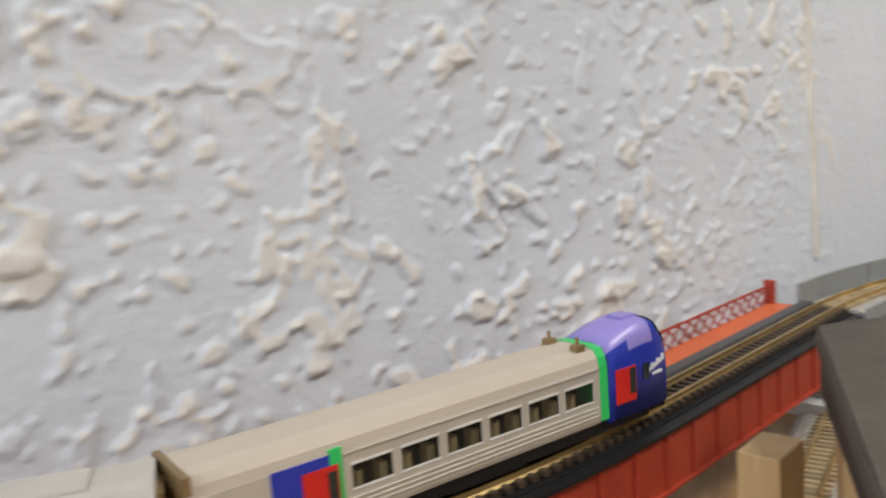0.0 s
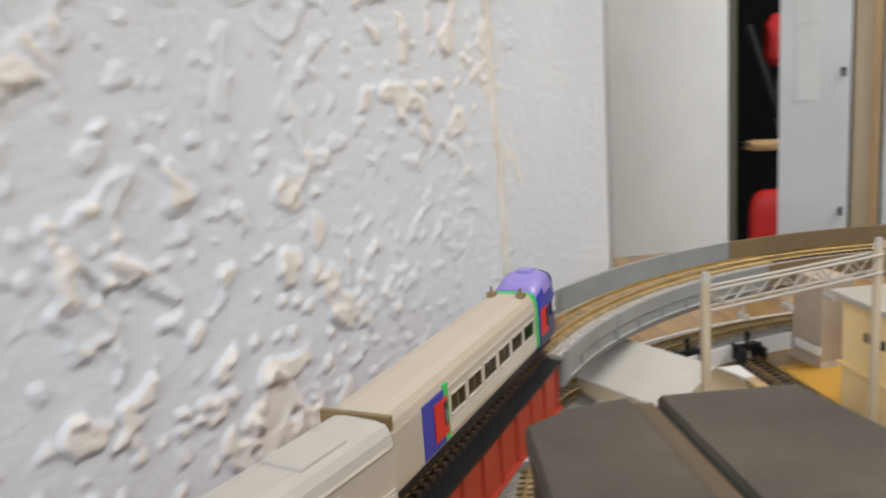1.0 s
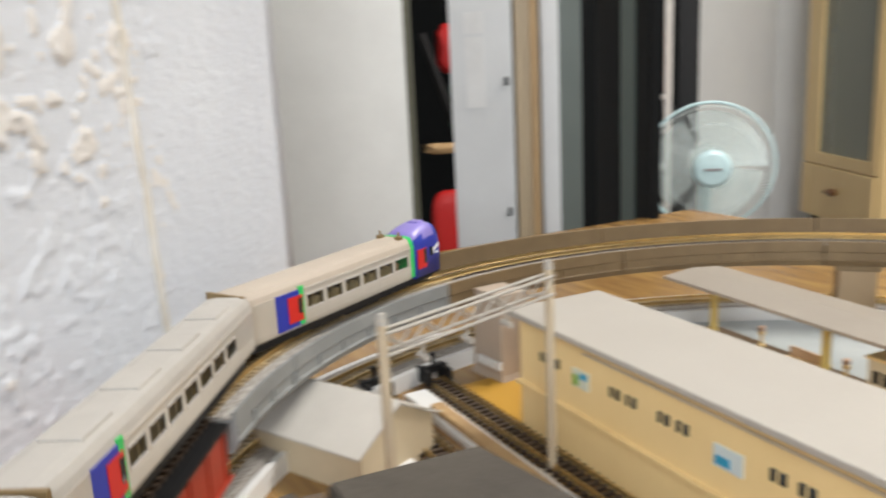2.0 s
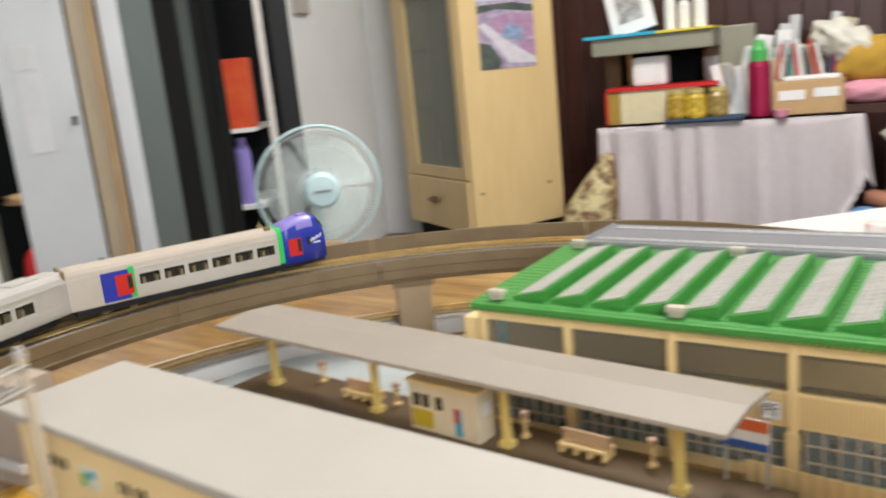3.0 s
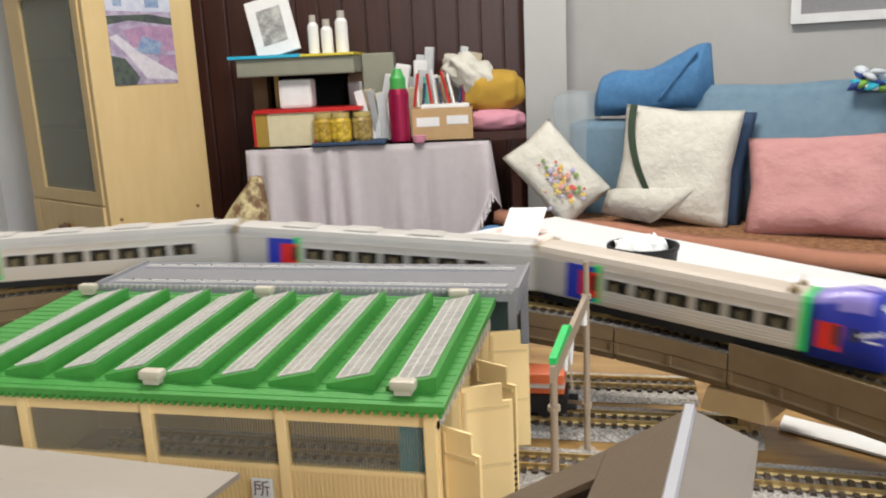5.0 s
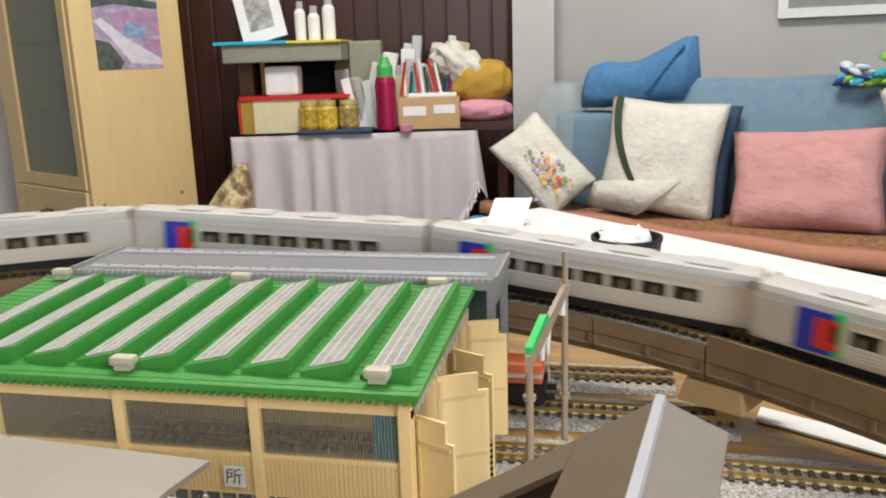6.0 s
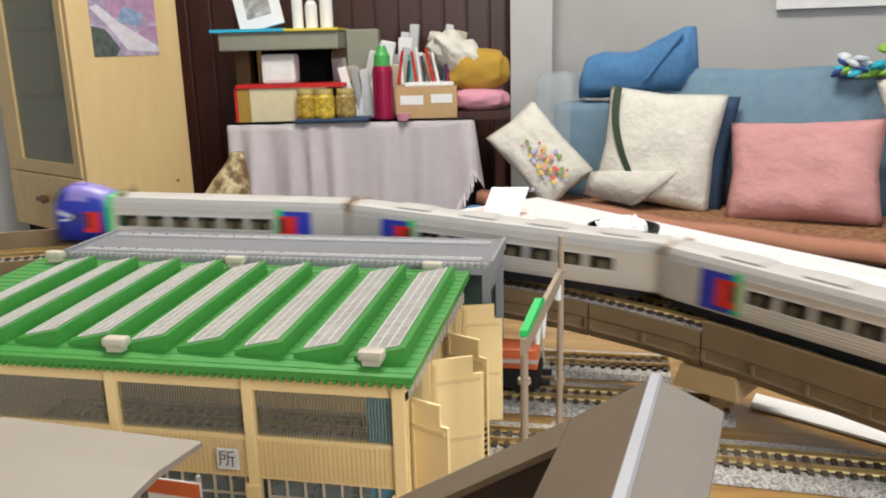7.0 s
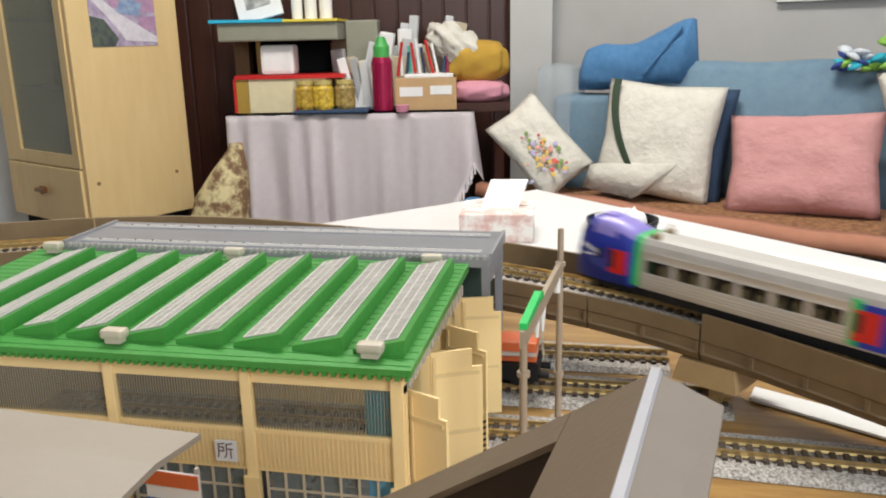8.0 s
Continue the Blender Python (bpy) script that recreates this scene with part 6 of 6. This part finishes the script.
for k in range(17):
    x = 0.215 + 0.022 * k + rnd.uniform(-0.006, 0.006)
    h = rnd.uniform(0.13, 0.26) if x < 0.56 else rnd.uniform(0.15, 0.2)
    w = rnd.uniform(0.028, 0.055)
    p = part("packet", B((-w / 2, w / 2, -0.010, 0.010, 0.0, h), bevel=0.005), PK[k % 6 if k % 2 else rnd.randrange(0, 4)])
    tagged(p, "upright packet among the clutter on the table", "packet", "packets on the table")
    p.matrix_basis = TAB @ pose(x, 0.225 + rnd.uniform(-0.02, 0.05), TOPZ, rnd.uniform(-6, 4), rnd.uniform(-16, 16), rnd.uniform(-25, 25))
for k in range(18):
    front = k < 7
    x = 0.285 + 0.012 * k if front else 0.40 + 0.018 * (k - 7)
    h, w = (rnd.uniform(0.15, 0.23), rnd.uniform(0.022, 0.036)) if front else (rnd.uniform(0.20, 0.31), rnd.uniform(0.026, 0.05))
    p = part("packet", B((-w / 2, w / 2, -0.008, 0.008, 0.0, h), bevel=0.004), PK[(0, 2, 1, 0, 2, 3)[k % 6]])
    tagged(p, "tall pale packet leaning in the pile on the table", "packet", "packets on the table")
    p.matrix_basis = TAB @ pose(x, (0.11 if front else 0.30) + rnd.uniform(-0.015, 0.03), TOPZ, rnd.uniform(-8, 2), rnd.uniform(-14, 18), rnd.uniform(-25, 25))
for k in range(12):
    x = 0.43 + 0.015 * k
    p = part("pen", rods(((0, 0, 0), (0, 0, rnd.uniform(0.07, 0.13)), 0.005), n=8), (REDP, PAPER, NAVY, mat("pen_%d" % k, (rnd.random() * 0.5, rnd.random() * 0.4, rnd.random() * 0.4), 0.4))[k % 4])
    tagged(p, "pen standing in the tray on the carton", "pen", "pens in the tray")
    p.matrix_basis = TAB @ pose(x, 0.12, 0.0135 + 0.002, rnd.uniform(-12, 12), rnd.uniform(-14, 14), 0)
on_table("holder_box", "olive desk organiser among the packets", "organiser", B((0.25, 0.36, 0.20, 0.28, 0.06, 0.20), bevel=0.006), SHELFG)
wc = thing("crumpled_cloth", "crumpled white cloth piled over a mustard cushion", "cloth", at=TAB @ pose(0.63, 0.16, 0.11))
bm = bmesh.new()
bmesh.ops.create_icosphere(bm, subdivisions=4, radius=1.0)
for v in bm.verts:
    k = 1 + 0.35 * noise.noise(v.co * 2.2) + 0.15 * noise.noise(v.co * 6)
    v.co = Vector((v.co.x * 0.095 * k, v.co.y * 0.07 * k, v.co.z * 0.062 * k - v.co.x * 0.045))
part("cloth", bm, PILW, wc, smooth=True)
for nm, lab, m, at, dims in (("mustard_cushion", "mustard yellow cushion on the pink cushion", MUST, pose(0.695, 0.17, 0.058), (0.105, 0.08, 0.068)), ("pink_cushion", "rolled pink blanket beside the carton", mat("roll_pink", (0.66, 0.30, 0.38), 0.9, bump=0.3, bscale=200), pose(0.70, 0.15, -0.038), (0.10, 0.08, 0.036))):
    bm = bmesh.new()
    bmesh.ops.create_icosphere(bm, subdivisions=4, radius=1.0)
    for v in bm.verts:
        c = v.co.copy()
        k = 1 + 0.12 * noise.noise(c * 2.5)
        q = Vector([math.copysign(abs(a) ** 0.7, a) for a in c])
        v.co = Vector((q.x * dims[0] * k, q.y * dims[1] * k, q.z * dims[2] * k))
    on_table(nm, lab, "cushion", bm, m, True).matrix_basis = TAB @ at
on_table("stool", "low stool that holds the cushions beside the table", "stool", B((0.60, 0.80, 0.06, 0.26, -0.10, -0.072), (0.62, 0.65, 0.08, 0.11, FLOOR_Z, -0.10), (0.75, 0.78, 0.08, 0.11, FLOOR_Z, -0.10), (0.62, 0.65, 0.21, 0.24, FLOOR_Z, -0.10), (0.75, 0.78, 0.21, 0.24, FLOOR_Z, -0.10)), DWOOD)
fb = thing("floral_bag", "cream bag with a dark flower print beside the table", "bag", at=facing((-1.20, 2.22), (0.985, 0.17)))
rows = [[(0.095 * s * math.cos(a) + off, 0.07 * s * math.sin(a), z) for a in [k * math.tau / 16 for k in range(16)]] for z, s, off in ((FLOOR_Z, 0.9, 0.0), (-0.45, 1.05, 0.0), (-0.35, 0.95, 0.02), (-0.27, 0.65, 0.05), (-0.20, 0.30, 0.075), (-0.175, 0.22, 0.08))]
part("bag", loft(bmesh.new(), rows), mat("bag_print", (0.62, 0.54, 0.30), 0.8, col2=(0.18, 0.10, 0.05), scale=26, noise_mix=0.16), fb, smooth=True)

# ---- white table with bin and tissues ----
wt = thing("white_table", "white topped table next to the layout", "table", at=facing((-0.095, 1.485), (0.717, -0.697)))
part("tabletop", B((0.0, 1.15, -0.80, 0.0, TABLE_Z - 0.03, TABLE_Z), bevel=0.004), TABLEW, wt)
for x in (0.05, 1.1):
    for y in (-0.75, -0.05):
        part("leg", B((x - 0.02, x + 0.02, y - 0.02, y + 0.02, FLOOR_Z, TABLE_Z - 0.03)), GREYM, wt)
bn = thing("waste_cup", "black plastic pot filled with white tissues", "pot", at=pose(0.071, 0.93, TABLE_Z))
part("pot", lathe([(0.040, 0.0), (0.041, 0.003), (0.0475, 0.058), (0.0490, 0.060), (0.0490, 0.065), (0.0455, 0.065), (0.0440, 0.058), (0.039, 0.01)], 32), BLACK, bn, smooth=False)
for k in range(7):
    bm = bmesh.new()
    bmesh.ops.create_icosphere(bm, subdivisions=2, radius=0.017)
    for v in bm.verts:
        v.co *= 1 + 0.5 * noise.noise(v.co * 90 + Vector((k, 0, 0)))
    a = k * 0.9
    part("tissue", bm, PAPER, bn).location = (0.026 * math.cos(a) * (k > 0), 0.026 * math.sin(a) * (k > 0), 0.056 + 0.006 * (k == 0))
tx = thing("tissue_box", "tissue box with pale pink flower print", "tissue box", at=facing((-0.175, 1.02), (0.985, 0.08), TABLE_Z))
part("box", B((0.0, 0.115, 0.0, 0.115, 0.0, 0.045), bevel=0.002), mat("box_print", (0.78, 0.75, 0.70), 0.6, col2=(0.62, 0.40, 0.36), scale=30, noise_mix=0.14), tx)
part("tissue", loft(bmesh.new(), [[(0.03, 0.05, 0.045), (0.09, 0.05, 0.045), (0.09, 0.06, 0.045), (0.03, 0.06, 0.045)], [(0.045, 0.075, 0.085), (0.105, 0.075, 0.085), (0.105, 0.08, 0.086), (0.045, 0.08, 0.086)]]), PAPER, tx)
on = part("paper_block", B((0.0, 0.30, 0.0, 0.20, 0.0, 0.018), bevel=0.002), PAPER)
on.matrix_basis = facing((0.16, 0.78), (0.8, -0.55), TABLE_Z)
tagged(on, "flat white carton lying on the white table", "carton")
tagged(part("blue_bundle", lathe([(0.05, 0), (0.13, 0.03), (0.14, 0.12), (0.11, 0.19), (0.02, 0.235)], 18, pose(-0.33, 2.10, FLOOR_Z)), TOWELB, smooth=True), "blue cloth bundle on the floor beside the table", "cloth")

# ---- electric fan ----
FAN = facing((-1.45, 1.205), (0.63, 0.77))
fan = thing("electric_fan", "white standing fan with clear grille and pale blue hub", "fan", at=FAN @ pose(0, 0, -0.108))
part("hub", lathe([(0.046, 0.0), (0.044, 0.010), (0.036, 0.016), (0.012, 0.018)], 28, pose(0, -0.075, 0, 90, 0, 0)), FANB, fan, "pale blue hub cap")
part("hub_mark", B((-0.02, 0.02, -0.0945, -0.0925, -0.003, 0.003)), GREYP, fan)
for r, y, w in ((0.155, -0.02, 0.004), (0.147, -0.050, 0.002), (0.107, -0.068, 0.0016), (0.151, 0.03, 0.0020)):
    bm = bmesh.new()
    n = 48
    rows = [[((r + w * math.cos(b)) * math.cos(a), y + w * math.sin(b), (r + w * math.cos(b)) * math.sin(a)) for b in [k * math.tau / 6 for k in range(6)]] for a in [i * math.tau / n for i in range(n + 1)]]
    loft(bm, rows, caps=False)
    part("ring", bm, FANW if w < 0.003 else FANB, fan, smooth=True)
bm = bmesh.new()
for i in range(108):
    a = i * math.tau / 108
    c, s = math.cos(a), math.sin(a)
    b2 = a + 0.22
    rod(bm, (0.046 * c, -0.078, 0.046 * s), (0.112 * math.cos(b2), -0.068, 0.112 * math.sin(b2)), 0.0011, n=4, caps=False)
    rod(bm, (0.112 * math.cos(b2), -0.068, 0.112 * math.sin(b2)), (0.154 * math.cos(b2 + 0.08), -0.022, 0.154 * math.sin(b2 + 0.08)), 0.0011, n=4, caps=False)
part("grille", bm, FANW, fan)
for k in range(3):
    a0 = k * math.tau / 3
    rows = []
    for i in range(9):
        a = a0 + 1.95 * i / 8
        rows.append([(0.03 * math.cos(a), -0.03 + 0.004 * i, 0.03 * math.sin(a)), (0.135 * math.cos(a), -0.04 + 0.006 * i, 0.135 * math.sin(a)), (0.135 * math.cos(a), -0.0385 + 0.006 * i, 0.135 * math.sin(a)), (0.03 * math.cos(a), -0.0285 + 0.004 * i, 0.03 * math.sin(a))])
    part("blade", loft(bmesh.new(), rows), FANW, fan, "translucent fan blade")
part("motor", rods(((0, 0.0, 0), (0, 0.10, 0), 0.05, 0.04), n=20), FANW, fan)
part("pole", rods(((0, 0.06, -0.36), (0, 0.06, -0.03), 0.016), n=14), FANB, fan)
part("base", lathe([(0.14, FLOOR_Z + 0.112), (0.14, FLOOR_Z + 0.13), (0.03, FLOOR_Z + 0.19), (0.016, FLOOR_Z + 0.24)], 28, pose(0, 0.06, 0)), FANB, fan)

# ---- shelves, locker and door frames at the end of the plaster wall ----
lk = thing("locker_panel", "white locker door with faded paper stickers", "locker")
L0, L1, L2 = (-1.046, 0.254), (-0.998, 0.330), (-0.955, 0.392)
part("door", slab(L0, L1, FLOOR_Z, 1.6, 0.03, bevel=0.002), LOCKW, lk)
for z0, z1 in ((0.10, 0.20), (0.205, 0.235)):
    part("sticker", B((0.022, 0.050, -0.001, 0.0, z0, z1)), PAPER, lk).matrix_basis = facing(L0, (0.048, 0.076))
for z in (0.136, -0.055, 0.30):
    part("lock", B((0.078, 0.083, -0.004, 0.0, z - 0.006, z + 0.006)), DARK, lk).matrix_basis = facing(L0, (0.048, 0.076))
fr = thing("door_frame", "beige wooden door frame beside the locker", "door frame")
part("jamb", slab((-0.996, 0.333), (-0.978, 0.362), FLOOR_Z, 1.6, 0.04, bevel=0.003), BEIGEF, fr)
part("jamb", slab((-0.975, 0.364), (-0.961, 0.385), FLOOR_Z, 1.6, 0.03, bevel=0.003), LOCKW, fr)
part("stop", slab((-0.985, 0.352), (-0.980, 0.360), FLOOR_Z, 1.6, -0.006), WOODL, fr)
far = thing("sliding_door", "white sliding door panel at the end of the room", "door")
part("leaf", slab((-1.98, 0.05), (-1.775, 0.545), FLOOR_Z, 1.9, 0.04, bevel=0.004), mat("door_white", (0.86, 0.88, 0.88), 0.5, scale=4), far)
part("edge", slab((-1.776, 0.546), (-1.770, 0.562), FLOOR_Z, 1.9, 0.04), mat("door_edge", (0.10, 0.10, 0.07), 0.5), far)
rc = thing("recess_shelf", "dark shelf recess crammed with red and black things", "shelf")
# black sheets paint the recess's depth as shade
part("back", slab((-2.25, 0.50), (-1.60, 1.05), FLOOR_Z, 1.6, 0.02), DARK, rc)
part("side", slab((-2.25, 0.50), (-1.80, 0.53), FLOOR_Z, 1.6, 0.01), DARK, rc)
rnd = random.Random(8)
for nm, lab, z0, z1, a, b, m in (("red_bag", "red plastic bag hanging in the recess", 0.15, 0.215, 0.45, 0.95, REDP), ("red_box", "red box at the bottom of the recess", -0.16, -0.02, 0.25, 1.0, REDP), ("tan_hat", "tan straw hat on the shelf", 0.035, 0.05, 0.2, 0.95, KRAFT), ("green_bottle", "dark green bottle in the recess", 0.06, 0.14, 0.6, 0.85, mat("bottle_green", (0.05, 0.10, 0.07), 0.3)), ("white_flower", "white ornament in the recess", 0.11, 0.15, 0.75, 1.0, PAPER)):
    p0, p1 = Vector((-1.80, 0.56)), Vector((-1.72, 0.705))
    q0, q1 = p0.lerp(p1, a), p0.lerp(p1, b)
    bm = bmesh.new()
    bmesh.ops.create_icosphere(bm, subdivisions=3, radius=0.5)
    for v in bm.verts:
        q = Vector([math.copysign(abs(2 * c) ** 0.5, c) / 2 for c in v.co])
        v.co = q * (1 + (0.0 if "box" in nm else 0.25) * noise.noise(v.co * 5))
    w = (q1 - q0).length
    bmesh.ops.transform(bm, matrix=facing((q0 + q1) / 2, q1 - q0, 0.155 + ((z0 + z1) / 2 - 0.155) * 1.68) @ Matrix.Diagonal((w, 0.05, (z1 - z0) * 1.7, 1)), verts=bm.verts)
    tagged(part(nm, bm, m, smooth=True), lab, "clutter")
tagged(part("umbrella", rods(((-1.76, 0.585, 0.24), (-1.72, 0.64, 0.03), 0.010), n=8), BLACK), "black folded umbrella leaning in the recess", "umbrella")
# upright panels that fill the dark stretch beside the frame
fd = thing("folding_door", "dark upright panels beside the beige frame", "door")
TEAL = mat("door_teal", (0.07, 0.11, 0.10), 0.5)
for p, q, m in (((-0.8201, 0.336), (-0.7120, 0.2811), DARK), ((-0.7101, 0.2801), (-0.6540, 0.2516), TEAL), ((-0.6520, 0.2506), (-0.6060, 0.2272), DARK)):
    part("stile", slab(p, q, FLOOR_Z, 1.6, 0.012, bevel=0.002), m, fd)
gp = thing("metal_shelf", "grey metal storage rack with dark open bays", "rack")


part("post", slab((-1.196, 0.519), (-1.154, 0.579), FLOOR_Z, 1.6, 0.03, bevel=0.002), GREYM, gp)
part("post", slab((-1.772, 1.422), (-1.734, 1.462), FLOOR_Z, 1.6, 0.03, bevel=0.002), BLACK, gp)
part("post", slab((-1.792, 1.386), (-1.778, 1.402), FLOOR_Z, 1.6, 0.02, bevel=0.002), BARG, gp, "white rack upright")
# black back sheet: the shade inside the open bays
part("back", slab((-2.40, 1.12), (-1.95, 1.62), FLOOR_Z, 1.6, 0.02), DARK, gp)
part("side", slab((-2.40, 1.12), (-1.98, 1.10), FLOOR_Z, 1.6, 0.02), GREYM, gp)
for z in (-0.18, 0.042, 0.62):
    part("shelf_board", poly([(-1.965, 1.165), (-1.790, 1.325), (-1.98, 1.58), (-2.20, 1.32)], z - 0.012, z), PAPER, gp)
ob = thing("orange_box", "orange printed box on the metal rack", "box", at=facing((-1.952, 1.206), (0.161, 0.126), 0.0425))
part("body", B((0.0, 0.203, 0.0, 0.08, 0.0, 0.195), bevel=0.002), mat("box_orange", (0.55, 0.045, 0.015), 0.5, col2=(0.62, 0.10, 0.02), scale=14, noise_mix=0.3), ob)
part("print", B((0.01, 0.125, -0.002, -0.0004, 0.135, 0.180)), YEL, ob)
part("print", B((0.02, 0.13, -0.002, -0.0004, 0.017, 0.096)), mat("print_green", (0.16, 0.30, 0.05), 0.5, col2=(0.60, 0.40, 0.04), scale=30, noise_mix=0.2), ob)
for k in range(16):
    z = (-0.18, -0.18, -0.18, 0.62)[k % 4]
    x, y = -1.95 + rnd.uniform(-0.06, 0.10), 1.33 + rnd.uniform(-0.06, 0.06)
    r, h = rnd.uniform(0.02, 0.04), rnd.uniform(0.06, 0.2)
    tagged(part("container", lathe([(r, 0), (r, h * 0.8), (r * 0.6, h * 0.9), (r * 0.6, h)], 12, pose(x, y, z + 0.0005)), PK[k % 6] if k % 3 else (GREEN, PURPLE, REDP, CYAN)[k % 4]), "assorted container on the metal rack", "container", "containers on the rack")
yp = part("yellow_plank", B((-0.014, 0.014, -0.014, 0.014, 0, 0.46)), mat("plank_yellow", (0.62, 0.34, 0.02), 0.5))
yp.matrix_basis = pose(-1.735, 0.96, -0.10, 0, -16, 40)
tagged(yp, "yellow plank leaning beside the rack", "plank")
tagged(part("blinds", slab((-2.0, 0.86), (-1.80, 1.08), 0.12, 1.6, 0.01), mat("blind_grey", (0.42, 0.44, 0.48), 0.6, col2=(0.33, 0.35, 0.39), scale=40, stretch=(0.2, 0.2, 1))), "grey slatted blind behind the rack", "blind", kind="structure")


def motions():
    for i, car in enumerate(TRAIN):
        rows = []
        for k in range(81):
            t = k / 10
            nose = lead_s(t) - i * PITCH
            m = car_pose(nose)
            rows.append((t, m @ pose(0, 0, 0, 0, 0, 180) if i == 5 else m))
        walk(car, rows)


motions()
